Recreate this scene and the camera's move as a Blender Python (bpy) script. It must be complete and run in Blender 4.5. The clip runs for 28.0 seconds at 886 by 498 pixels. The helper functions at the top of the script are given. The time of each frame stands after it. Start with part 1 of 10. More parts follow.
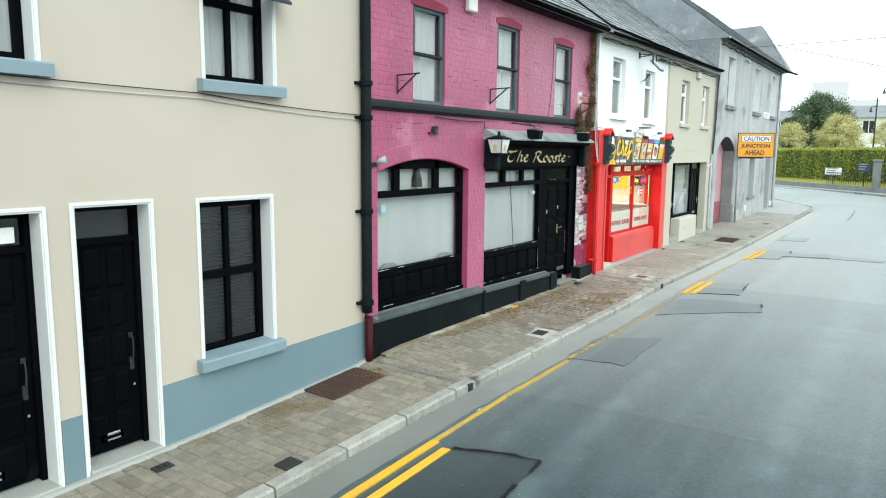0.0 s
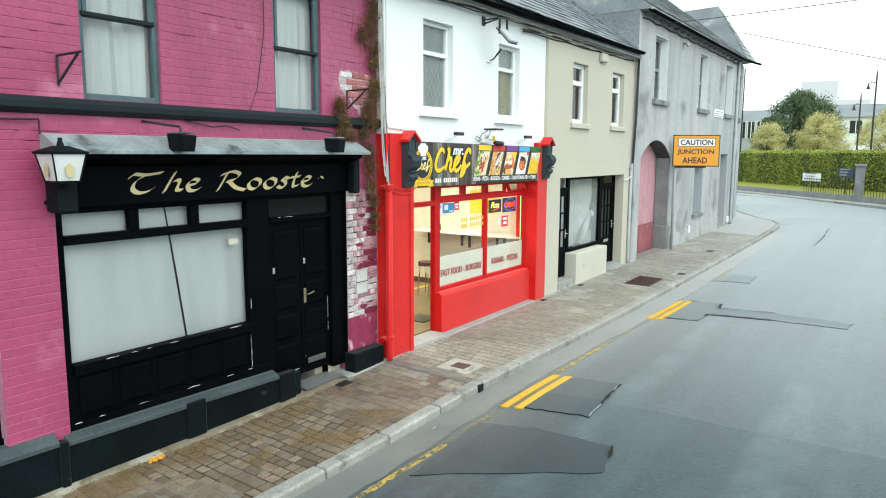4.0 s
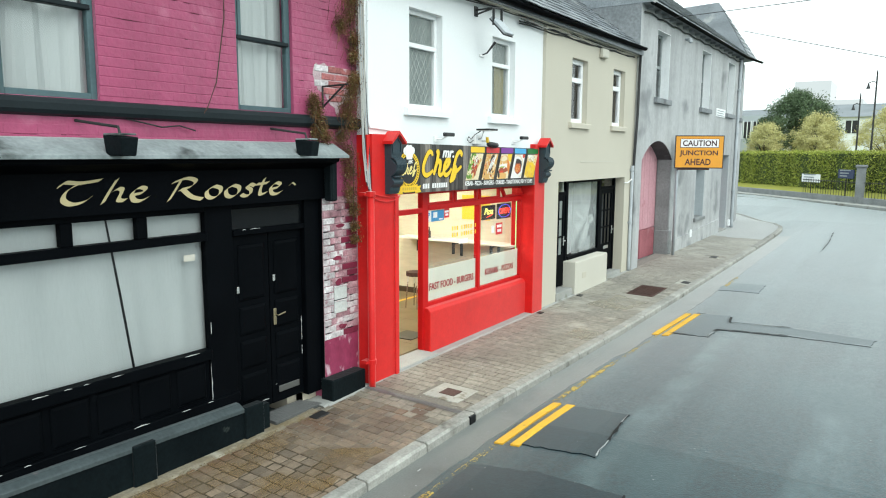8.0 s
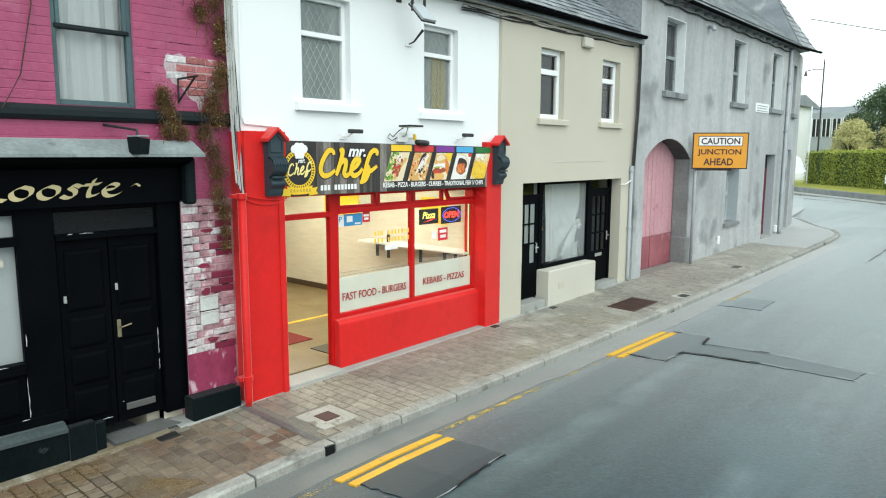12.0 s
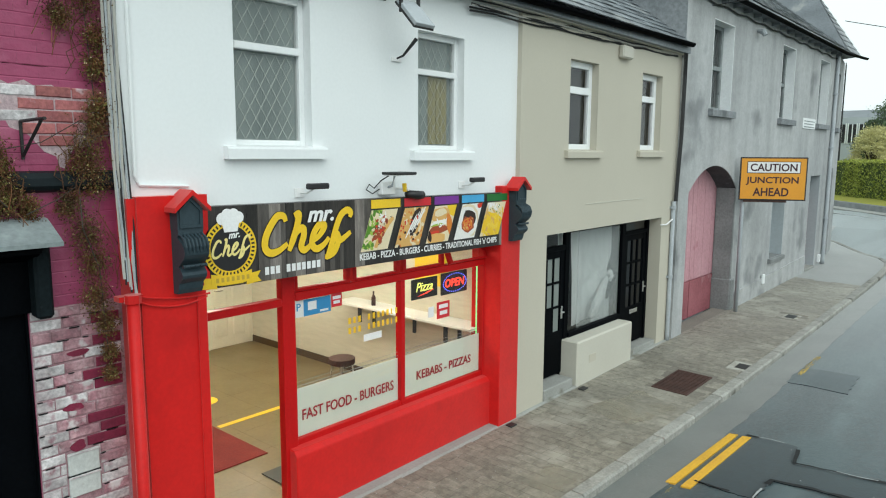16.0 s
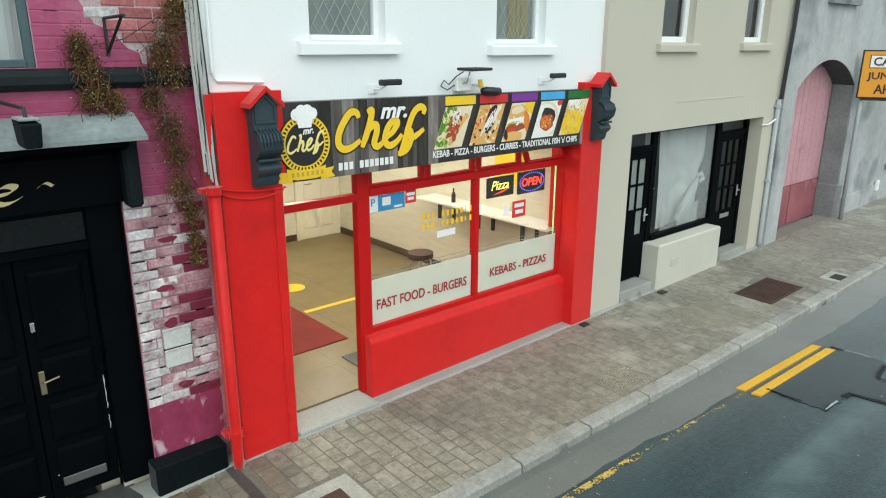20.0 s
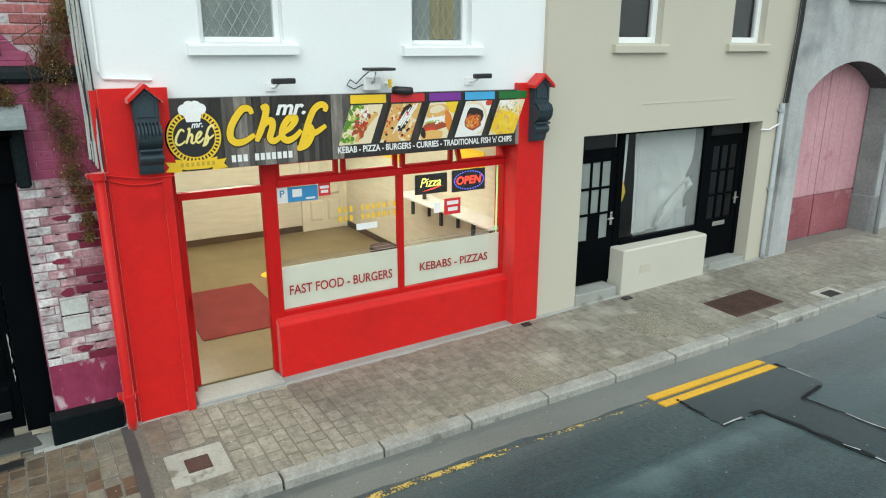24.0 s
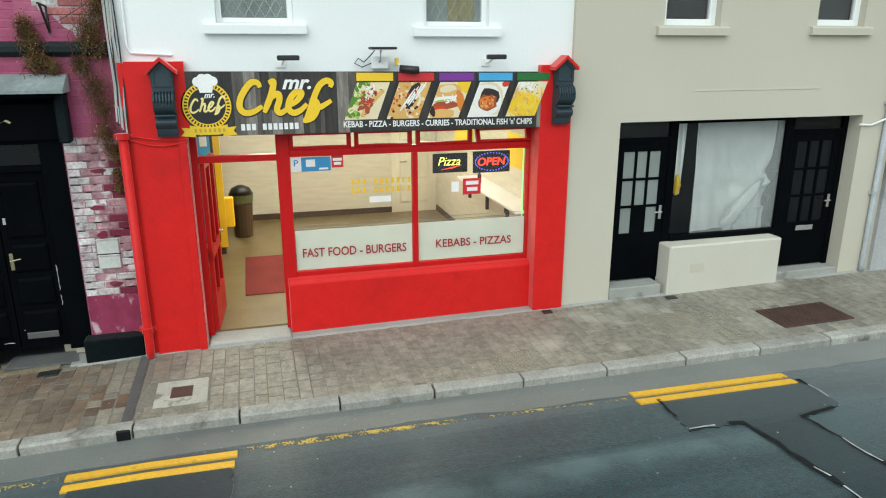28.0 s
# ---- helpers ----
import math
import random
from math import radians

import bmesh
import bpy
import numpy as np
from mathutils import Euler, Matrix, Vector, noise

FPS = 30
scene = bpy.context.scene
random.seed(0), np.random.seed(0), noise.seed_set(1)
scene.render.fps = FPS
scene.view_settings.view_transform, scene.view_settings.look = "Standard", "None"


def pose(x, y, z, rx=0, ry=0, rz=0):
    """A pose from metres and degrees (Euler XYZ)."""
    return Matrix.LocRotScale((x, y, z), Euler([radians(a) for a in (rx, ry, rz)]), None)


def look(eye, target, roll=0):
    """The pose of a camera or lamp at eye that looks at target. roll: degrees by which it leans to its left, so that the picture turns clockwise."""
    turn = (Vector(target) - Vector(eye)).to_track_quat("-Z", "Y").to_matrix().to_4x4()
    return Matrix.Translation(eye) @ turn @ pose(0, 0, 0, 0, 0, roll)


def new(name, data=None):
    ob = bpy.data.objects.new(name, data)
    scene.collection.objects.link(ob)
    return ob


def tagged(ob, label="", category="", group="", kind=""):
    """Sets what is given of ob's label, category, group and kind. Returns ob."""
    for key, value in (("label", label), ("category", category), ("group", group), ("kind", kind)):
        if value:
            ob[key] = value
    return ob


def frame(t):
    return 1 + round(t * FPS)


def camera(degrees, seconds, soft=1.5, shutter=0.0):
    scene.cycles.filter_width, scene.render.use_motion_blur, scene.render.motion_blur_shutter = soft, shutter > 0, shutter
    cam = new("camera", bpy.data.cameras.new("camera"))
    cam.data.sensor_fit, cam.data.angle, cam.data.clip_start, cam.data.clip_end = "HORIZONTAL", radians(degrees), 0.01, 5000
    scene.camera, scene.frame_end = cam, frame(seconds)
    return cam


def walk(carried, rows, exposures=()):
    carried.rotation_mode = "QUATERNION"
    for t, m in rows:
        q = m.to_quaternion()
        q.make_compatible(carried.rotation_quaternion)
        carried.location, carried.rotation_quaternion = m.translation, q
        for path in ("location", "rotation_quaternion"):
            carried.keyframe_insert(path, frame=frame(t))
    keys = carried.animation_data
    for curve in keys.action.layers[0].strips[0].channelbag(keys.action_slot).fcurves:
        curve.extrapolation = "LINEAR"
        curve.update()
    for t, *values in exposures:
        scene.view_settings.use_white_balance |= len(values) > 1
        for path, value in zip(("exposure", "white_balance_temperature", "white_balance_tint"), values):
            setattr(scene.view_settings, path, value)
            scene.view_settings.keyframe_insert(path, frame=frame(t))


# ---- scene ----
cam = camera(65.2, 28.0, soft=1.1)
METRES, EYE, TILT, LEAN, TURN = 20.0, 2.5, 0.0, 0.0, 34.8
ROWS = [
    (0.0, 0.0, 0.0, 0.0, 0.07, -7.98, -0.49),
    (0.5, 0.0153, 0.01, -0.0003, 0.04, -7.95, -0.46),
    (1.0, 0.0245, 0.0419, -0.0006, -0.0, -7.92, -0.41),
    (1.5, 0.034, 0.0949, -0.0012, -0.04, -7.94, -0.35),
    (2.0, 0.0409, 0.1593, -0.0014, -0.04, -7.98, -0.31),
    (2.5, 0.0471, 0.2256, -0.0015, -0.03, -7.99, -0.29),
    (3.0, 0.0883, 0.2577, -0.0008, -0.03, -8.15, -0.51),
    (3.5, 0.1733, 0.2743, -0.0001, -0.23, -7.99, -0.44),
    (4.0, 0.1935, 0.274, 0.0107, -0.4, -7.82, -0.23),
    (4.5, 0.1924, 0.2712, 0.0151, -0.52, -7.79, -0.21),
    (6.5, 0.1923, 0.2985, 0.0128, -0.82, -7.86, -0.22),
    (7.0, 0.1934, 0.3189, 0.0124, -0.84, -7.87, -0.24),
    (7.5, 0.1937, 0.3218, 0.0127, -0.88, -7.86, -0.22),
    (8.0, 0.1974, 0.3203, 0.0128, -0.91, -7.85, -0.26),
    (8.5, 0.2176, 0.3191, 0.0131, 0.49, -7.85, -0.24),
    (9.0, 0.2563, 0.3179, 0.0136, 2.44, -7.82, -0.2),
    (9.5, 0.2938, 0.3181, 0.0133, 6.39, -7.82, -0.19),
    (10.0, 0.3017, 0.3173, 0.0128, 6.31, -7.78, -0.12),
    (10.5, 0.3051, 0.32, 0.0123, 6.28, -7.78, -0.13),
    (11.0, 0.3071, 0.3305, 0.0127, 6.22, -7.82, -0.19),
    (11.5, 0.3087, 0.3489, 0.0127, 6.2, -7.86, -0.2),
    (13.5, 0.3051, 0.4332, 0.0108, 6.17, -7.92, -0.23),
    (14.0, 0.3029, 0.4543, 0.0112, 6.15, -7.96, -0.25),
    (14.5, 0.2987, 0.4741, 0.0238, 6.1, -7.99, -0.32),
    (15.0, 0.2955, 0.4933, 0.0384, 6.1, -7.95, -0.32),
    (15.5, 0.2942, 0.5056, 0.0411, 6.1, -7.89, -0.33),
    (16.0, 0.2933, 0.505, 0.0398, 6.1, -7.89, -0.32),
    (16.5, 0.2943, 0.5022, 0.0379, 7.94, -7.7, -0.08),
    (17.0, 0.2921, 0.5009, 0.0398, 9.2, -7.88, -0.26),
    (17.5, 0.2941, 0.4999, 0.0406, 9.26, -8.25, -0.24),
    (18.0, 0.2937, 0.5013, 0.0417, 9.18, -14.96, -0.33),
    (18.5, 0.2937, 0.5044, 0.0417, 9.16, -16.26, -0.3),
    (19.0, 0.2942, 0.5042, 0.0402, 9.18, -16.53, -0.26),
    (19.5, 0.2955, 0.5045, 0.041, 11.74, -16.48, -0.21),
    (20.0, 0.3042, 0.5053, 0.0413, 14.08, -16.5, -0.21),
    (20.5, 0.3161, 0.5078, 0.0414, 16.02, -16.53, -0.21),
    (21.0, 0.3285, 0.5101, 0.0412, 17.77, -16.48, -0.17),
    (21.5, 0.3413, 0.5133, 0.0417, 18.26, -16.47, -0.18),
    (22.0, 0.3544, 0.5159, 0.0408, 18.18, -16.46, -0.22),
    (22.5, 0.3684, 0.5175, 0.0406, 18.19, -16.44, -0.2),
    (24.5, 0.4182, 0.53, 0.0418, 25.81, -16.48, -0.11),
    (25.0, 0.4311, 0.5339, 0.0415, 27.08, -16.51, -0.12),
    (25.5, 0.4429, 0.5382, 0.0413, 28.51, -16.49, -0.09),
    (26.0, 0.4542, 0.5436, 0.0407, 30.57, -16.42, -0.07),
    (26.5, 0.4665, 0.5493, 0.0407, 33.27, -16.42, -0.05),
    (27.0, 0.4788, 0.5553, 0.0407, 35.96, -16.42, -0.01),
    (27.5, 0.4907, 0.5633, 0.0404, 38.61, -16.4, -0.01),
    (28.0, 0.4977, 0.5682, 0.0317, 39.85, -16.42, 0.01),
]
walk(cam, [(t, pose(0, 0, EYE, TILT, LEAN, TURN) @ pose(METRES * x, METRES * y, METRES * z, 90 + pitch, roll, yaw)) for t, x, y, z, yaw, pitch, roll in ROWS],
     exposures=[(t, stops, 6150, 3) for t, stops in ((0.0, 0.20), (1.0, 0.24), (2.0, 0.33), (3.0, 0.54), (3.6, 0.22), (4.5, 0.08), (7.0, 0.06), (11.0, 0.0), (14.0, -0.28), (15.5, -0.48), (17.2, -0.5), (18.6, -0.33), (22.0, -0.3), (25.0, -0.32), (28.0, -0.31))])

# ---- light: a bright overcast sky ----
world = bpy.data.worlds.new("overcast_sky")
scene.world = world
world.use_nodes = True
wn, wl = world.node_tree.nodes, world.node_tree.links
wn.clear()
sky = wn.new("ShaderNodeTexSky")
sky.sky_type = "NISHITA"
sky.sun_disc = False
sky.sun_elevation, sky.sun_rotation = radians(52), radians(100)
sky.dust_density, sky.air_density = 6.0, 1.0
# a hazy overcast vault, nearly even from the horizon up
where, split, lift = wn.new("ShaderNodeTexCoord"), wn.new("ShaderNodeSeparateXYZ"), wn.new("ShaderNodeMapRange")
wl.new(where.outputs["Generated"], split.inputs[0])
wl.new(split.outputs["Z"], lift.inputs[0])
lift.inputs[3].default_value, lift.inputs[4].default_value = 13.2, 15.0
tint = wn.new("ShaderNodeMix")
tint.data_type, tint.blend_type = "RGBA", "MULTIPLY"
tint.inputs[0].default_value = 1.0
tint.inputs[6].default_value = (0.945, 1.0, 0.985, 1)
wl.new(lift.outputs[0], tint.inputs[7])
cloud = wn.new("ShaderNodeMix")
cloud.data_type = "RGBA"
cloud.inputs[0].default_value = 0.9
wl.new(sky.outputs[0], cloud.inputs[6])
wl.new(tint.outputs[2], cloud.inputs[7])
back = wn.new("ShaderNodeBackground")
back.inputs[1].default_value = 0.125
wl.new(cloud.outputs[2], back.inputs[0])
wl.new(back.outputs[0], wn.new("ShaderNodeOutputWorld").inputs[0])

sun = new("sun", bpy.data.lights.new("sun", "SUN"))
sun.data.energy, sun.data.angle, sun.data.color = 1.5, radians(50), (1.0, 0.98, 0.95)
sun.matrix_basis = look((28, -8, 30), (-4, 14, 0))

# ---- materials ----
def surf(name, a, b, rough=0.8, big=1.2, fine=45.0, bump=0.15, grain=0.25, stain=None, stain_scale=0.8, stain_at=0.58,
         metal=0.0, piece=0.0, stretch=(1, 1, 1), rough_var=0.12, depth=0.01, streak=0.0, spec=0.5, sheen=0.0, sheen_rough=0.35, mottle=0.0, sheen_tint=(1, 1, 1), tracks=None):
    """Two tones mixed by broad noise, a fine grain with relief, and shaped stains."""
    m = bpy.data.materials.new(name)
    m.use_nodes = True
    n, l = m.node_tree.nodes, m.node_tree.links
    p = n["Principled BSDF"]
    co = n.new("ShaderNodeNewGeometry")
    mp = n.new("ShaderNodeMapping")
    mp.inputs["Scale"].default_value = stretch
    l.new(co.outputs["Position"], mp.inputs[0])

    def noisy(scale, detail=5.0):
        t = n.new("ShaderNodeTexNoise")
        t.inputs["Scale"].default_value, t.inputs["Detail"].default_value = scale, detail
        l.new(mp.outputs[0], t.inputs["Vector"])
        return t.outputs["Fac"]

    def ramp(source, lo, hi):
        r = n.new("ShaderNodeMapRange")
        r.inputs[1].default_value, r.inputs[2].default_value = lo, hi
        l.new(source, r.inputs[0])
        return r.outputs[0]

    def mix(f, c1, c2, how="MIX"):
        x = n.new("ShaderNodeMix")
        x.data_type, x.blend_type = "RGBA", how
        for k, v in ((0, f), (6, c1), (7, c2)):
            if isinstance(v, (int, float)):
                x.inputs[k].default_value = v
            elif isinstance(v, tuple):
                x.inputs[k].default_value = (*v[:3], 1)
            else:
                l.new(v, x.inputs[k])
        return x.outputs[2]

    broad, small = noisy(big), noisy(fine, 8.0)
    colour = mix(ramp(broad, 0.3, 0.7), a, b)
    shade = ramp(small, 0.25, 0.75)
    g = n.new("ShaderNodeMapRange")
    g.inputs[3].default_value, g.inputs[4].default_value = 1 - grain, 1 + grain
    l.new(shade, g.inputs[0])
    colour = mix(1.0, colour, g.outputs[0], "MULTIPLY")
    if mottle:
        mo = n.new("ShaderNodeMapRange")
        mo.inputs[1].default_value, mo.inputs[2].default_value = 0.3, 0.7
        mo.inputs[3].default_value, mo.inputs[4].default_value = 1 - mottle, 1 + mottle
        l.new(noisy(fine * 0.28, 4.0), mo.inputs[0])
        colour = mix(1.0, colour, mo.outputs[0], "MULTIPLY")
    if tracks:
        mp3 = n.new("ShaderNodeMapping")
        mp3.inputs["Scale"].default_value = (2.4, 0.035, 1)
        l.new(co.outputs["Position"], mp3.inputs[0])
        t3 = n.new("ShaderNodeTexNoise")
        t3.inputs["Scale"].default_value, t3.inputs["Detail"].default_value = 1.0, 3.5
        l.new(mp3.outputs[0], t3.inputs["Vector"])
        worn = n.new("ShaderNodeMath")
        worn.operation = "MULTIPLY"
        across, lane, wheel = n.new("ShaderNodeSeparateXYZ"), n.new("ShaderNodeMath"), n.new("ShaderNodeMath")
        l.new(co.outputs["Position"], across.inputs[0])
        lane.operation, lane.inputs[1].default_value, lane.inputs[2].default_value = "MULTIPLY_ADD", 1.15, 1.05
        l.new(across.outputs["X"], lane.inputs[0])
        wheel.operation, wheel.inputs[1].default_value = "PINGPONG", 1.0
        l.new(lane.outputs[0], wheel.inputs[0])
        both = n.new("ShaderNodeMath")
        l.new(t3.outputs["Fac"], both.inputs[0])
        fade = n.new("ShaderNodeMapRange")
        fade.inputs[1].default_value, fade.inputs[2].default_value = 0.0, 0.5
        fade.inputs[3].default_value, fade.inputs[4].default_value = 0.17, -0.05
        l.new(wheel.outputs[0], fade.inputs[0])
        l.new(fade.outputs[0], both.inputs[1])
        l.new(ramp(both.outputs[0], 0.46, 0.76), worn.inputs[0])
        l.new(ramp(noisy(3.2, 7.0), 0.25, 0.75), worn.inputs[1])
        colour = mix(worn.outputs[0], colour, tracks)
        # the dusty film lies unevenly between the stones
        film = n.new("ShaderNodeMapRange")
        film.inputs[1].default_value, film.inputs[2].default_value = 0.36, 0.64
        film.inputs[3].default_value, film.inputs[4].default_value = sheen - 0.18, sheen + 0.03
        l.new(noisy(fine * 0.35, 7.0), film.inputs[0])
        l.new(film.outputs[0], p.inputs["Sheen Weight"])
    if stain:
        s = noisy(stain_scale, 9.0)
        colour = mix(ramp(s, stain_at, stain_at + 0.1), colour, stain)
    if streak:
        mp2 = n.new("ShaderNodeMapping")
        mp2.inputs["Scale"].default_value = (1.1, 1.1, 0.14)
        l.new(co.outputs["Position"], mp2.inputs[0])
        t2 = n.new("ShaderNodeTexNoise")
        t2.inputs["Scale"].default_value, t2.inputs["Detail"].default_value = 1.6, 7.0
        l.new(mp2.outputs[0], t2.inputs["Vector"])
        sf = n.new("ShaderNodeMapRange")
        sf.inputs[1].default_value, sf.inputs[2].default_value = 0.42, 0.68
        sf.inputs[3].default_value, sf.inputs[4].default_value = 1.0, 1.0 - streak
        l.new(t2.outputs["Fac"], sf.inputs[0])
        colour = mix(1.0, colour, sf.outputs[0], "MULTIPLY")
    if piece:
        info = n.new("ShaderNodeObjectInfo")
        geo = n.new("ShaderNodeNewGeometry")
        add = n.new("ShaderNodeMath")
        add.operation = "ADD"
        l.new(info.outputs["Random"], add.inputs[0])
        l.new(geo.outputs["Random Per Island"], add.inputs[1])
        fr = n.new("ShaderNodeMath")
        fr.operation = "FRACT"
        l.new(add.outputs[0], fr.inputs[0])
        r = n.new("ShaderNodeMapRange")
        r.inputs[3].default_value, r.inputs[4].default_value = 1 - piece, 1 + piece
        l.new(fr.outputs[0], r.inputs[0])
        colour = mix(1.0, colour, r.outputs[0], "MULTIPLY")
    l.new(colour, p.inputs["Base Color"])
    rr = n.new("ShaderNodeMapRange")
    rr.inputs[3].default_value, rr.inputs[4].default_value = max(0.03, rough - rough_var), min(1, rough + rough_var)
    l.new(broad, rr.inputs[0])
    l.new(rr.outputs[0], p.inputs["Roughness"])
    p.inputs["Metallic"].default_value = metal
    p.inputs["Specular IOR Level"].default_value = spec
    p.inputs["Sheen Weight"].default_value, p.inputs["Sheen Roughness"].default_value = sheen, sheen_rough
    p.inputs["Sheen Tint"].default_value = (*sheen_tint, 1)
    if bump:
        bp = n.new("ShaderNodeBump")
        bp.inputs["Strength"].default_value, bp.inputs["Distance"].default_value = bump, depth
        l.new(small, bp.inputs["Height"])
        l.new(bp.outputs[0], p.inputs["Normal"])
    return m


def plain(name, c, rough=0.5, metal=0.0):
    return surf(name, c, tuple(v * 0.88 for v in c), rough, 2.0, 60, 0.04, 0.06, metal=metal)


def glow(name, c, power, body=1.0):
    m = bpy.data.materials.new(name)
    m.use_nodes = True
    p = m.node_tree.nodes["Principled BSDF"]
    p.inputs["Base Color"].default_value = (*(v * body for v in c), 1)
    p.inputs["Emission Color"].default_value = (*c, 1)
    p.inputs["Emission Strength"].default_value = power
    return m


def glass(name, tint=(1, 1, 1), rough=0.0, alpha=0.12):
    """A thin pane: clear, with a real reflection."""
    m = bpy.data.materials.new(name)
    m.use_nodes = True
    n, l = m.node_tree.nodes, m.node_tree.links
    n.remove(n["Principled BSDF"])
    tr, gl, mx, fr = n.new("ShaderNodeBsdfTransparent"), n.new("ShaderNodeBsdfGlossy"), n.new("ShaderNodeMixShader"), n.new("ShaderNodeFresnel")
    tr.inputs[0].default_value = (*tint, 1)
    gl.inputs["Roughness"].default_value = rough
    fr.inputs[0].default_value = 1.45
    ad = n.new("ShaderNodeMath")
    ad.operation = "MULTIPLY"
    ad.inputs[1].default_value = 1.3
    l.new(fr.outputs[0], ad.inputs[0])
    l.new(ad.outputs[0], mx.inputs[0])
    l.new(tr.outputs[0], mx.inputs[1])
    l.new(gl.outputs[0], mx.inputs[2])
    l.new(mx.outputs[0], n["Material Output"].inputs[0])
    return m


def frosted(name, c, cover):
    """Film on glass: part diffuse and part see-through."""
    m = bpy.data.materials.new(name)
    m.use_nodes = True
    n, l = m.node_tree.nodes, m.node_tree.links
    p = n["Principled BSDF"]
    p.inputs["Base Color"].default_value = (*c, 1)
    p.inputs["Roughness"].default_value = 0.35
    tc, nz, mr = n.new("ShaderNodeTexCoord"), n.new("ShaderNodeTexNoise"), n.new("ShaderNodeMapRange")
    nz.inputs["Scale"].default_value = 3.0
    mr.inputs[3].default_value, mr.inputs[4].default_value = cover - 0.08, cover + 0.08
    l.new(tc.outputs["Object"], nz.inputs["Vector"])
    l.new(nz.outputs["Fac"], mr.inputs[0])
    l.new(mr.outputs[0], p.inputs["Alpha"])
    return m


def worn_paint(name, c, cover, scale=22.0):
    """Old road paint: flakes of colour with bare road between them."""
    m = bpy.data.materials.new(name)
    m.use_nodes = True
    n, l = m.node_tree.nodes, m.node_tree.links
    p = n["Principled BSDF"]
    p.inputs["Base Color"].default_value, p.inputs["Roughness"].default_value = (*c, 1), 0.7
    co = n.new("ShaderNodeNewGeometry")
    total = None
    for sc, weight in ((scale, 0.55), (scale * 0.16, 0.45)):
        t, k = n.new("ShaderNodeTexNoise"), n.new("ShaderNodeMath")
        t.inputs["Scale"].default_value, t.inputs["Detail"].default_value = sc, 6.0
        k.operation, k.inputs[1].default_value = "MULTIPLY", weight
        l.new(co.outputs["Position"], t.inputs["Vector"])
        l.new(t.outputs["Fac"], k.inputs[0])
        if total is None:
            total = k
        else:
            add = n.new("ShaderNodeMath")
            l.new(total.outputs[0], add.inputs[0])
            l.new(k.outputs[0], add.inputs[1])
            total = add
    r = n.new("ShaderNodeMapRange")
    r.inputs[1].default_value, r.inputs[2].default_value = 0.66 - cover * 0.30, 0.70 - cover * 0.30
    l.new(total.outputs[0], r.inputs[0])
    l.new(r.outputs[0], p.inputs["Alpha"])
    return m


def seep(name, c, strength, scale, low=0.46, high=0.66):
    """A soft-edged stain: colour that fades in and out over what it lies on."""
    m = bpy.data.materials.new(name)
    m.use_nodes = True
    n, l = m.node_tree.nodes, m.node_tree.links
    p = n["Principled BSDF"]
    p.inputs["Base Color"].default_value, p.inputs["Roughness"].default_value = (*c, 1), 0.9
    co, t, r = n.new("ShaderNodeNewGeometry"), n.new("ShaderNodeTexNoise"), n.new("ShaderNodeMapRange")
    t.inputs["Scale"].default_value, t.inputs["Detail"].default_value = scale, 8.0
    r.inputs[1].default_value, r.inputs[2].default_value, r.inputs[4].default_value = low, high, strength
    l.new(co.outputs["Position"], t.inputs["Vector"])
    l.new(t.outputs["Fac"], r.inputs[0])
    l.new(r.outputs[0], p.inputs["Alpha"])
    return m


M = {}
M["beige"] = surf("beige_render", (0.50, 0.447, 0.376), (0.46, 0.406, 0.34), 0.85, 0.5, 30, 0.03, 0.015, rough_var=0.05)
M["plinth_blue"] = surf("blue_grey_paint", (0.13, 0.20, 0.235), (0.16, 0.23, 0.26), 0.7, 0.8, 40, 0.06, 0.03, stain=(0.19, 0.245, 0.26), stain_at=0.66)
M["sill_blue"] = surf("sill_paint", (0.22, 0.29, 0.33), (0.18, 0.25, 0.29), 0.6, 3, 50, 0.05, 0.03)
M["white_trim"] = surf("white_trim", (0.70, 0.71, 0.70), (0.65, 0.66, 0.65), 0.6, 2, 40, 0.03, 0.02)
M["white_wall"] = surf("white_wall_paint", (0.81, 0.83, 0.83), (0.77, 0.795, 0.80), 0.85, 0.7, 35, 0.05, 0.02, stain=(0.71, 0.73, 0.73), stain_scale=1.1, stain_at=0.66)
M["pink"] = surf("pink_masonry_paint", (0.385, 0.062, 0.150), (0.30, 0.038, 0.108), 0.42, 0.8, 16, 0.5, 0.08, depth=0.016, stain=(0.47, 0.14, 0.23), stain_scale=1.4, stain_at=0.62, piece=0.03, streak=0.18, spec=0.5, sheen=1.0, sheen_rough=0.40, sheen_tint=(1.0, 0.86, 0.93))
M["pink_dark"] = surf("crimson_reveal_paint", (0.26, 0.012, 0.05), (0.2, 0.01, 0.04), 0.6, 2, 30, 0.2, 0.1)
M["black"] = surf("black_gloss_paint", (0.0016, 0.0022, 0.003), (0.0026, 0.0034, 0.0046), 0.5, 2, 45, 0.12, 0.2, stain=(0.007, 0.009, 0.011), stain_scale=2.5, stain_at=0.67, spec=0.025)
M["black_worn"] = surf("worn_black_paint", (0.004, 0.0065, 0.008), (0.010, 0.015, 0.017), 0.55, 1.2, 30, 0.3, 0.3, stain=(0.09, 0.10, 0.10), stain_scale=2.6, stain_at=0.68, spec=0.06)
M["slate_blue"] = surf("dark_slate_paint", (0.020, 0.033, 0.042), (0.030, 0.046, 0.055), 0.5, 2, 30, 0.2, 0.2, stain=(0.12, 0.13, 0.13), stain_scale=2.4, stain_at=0.70, spec=0.25)
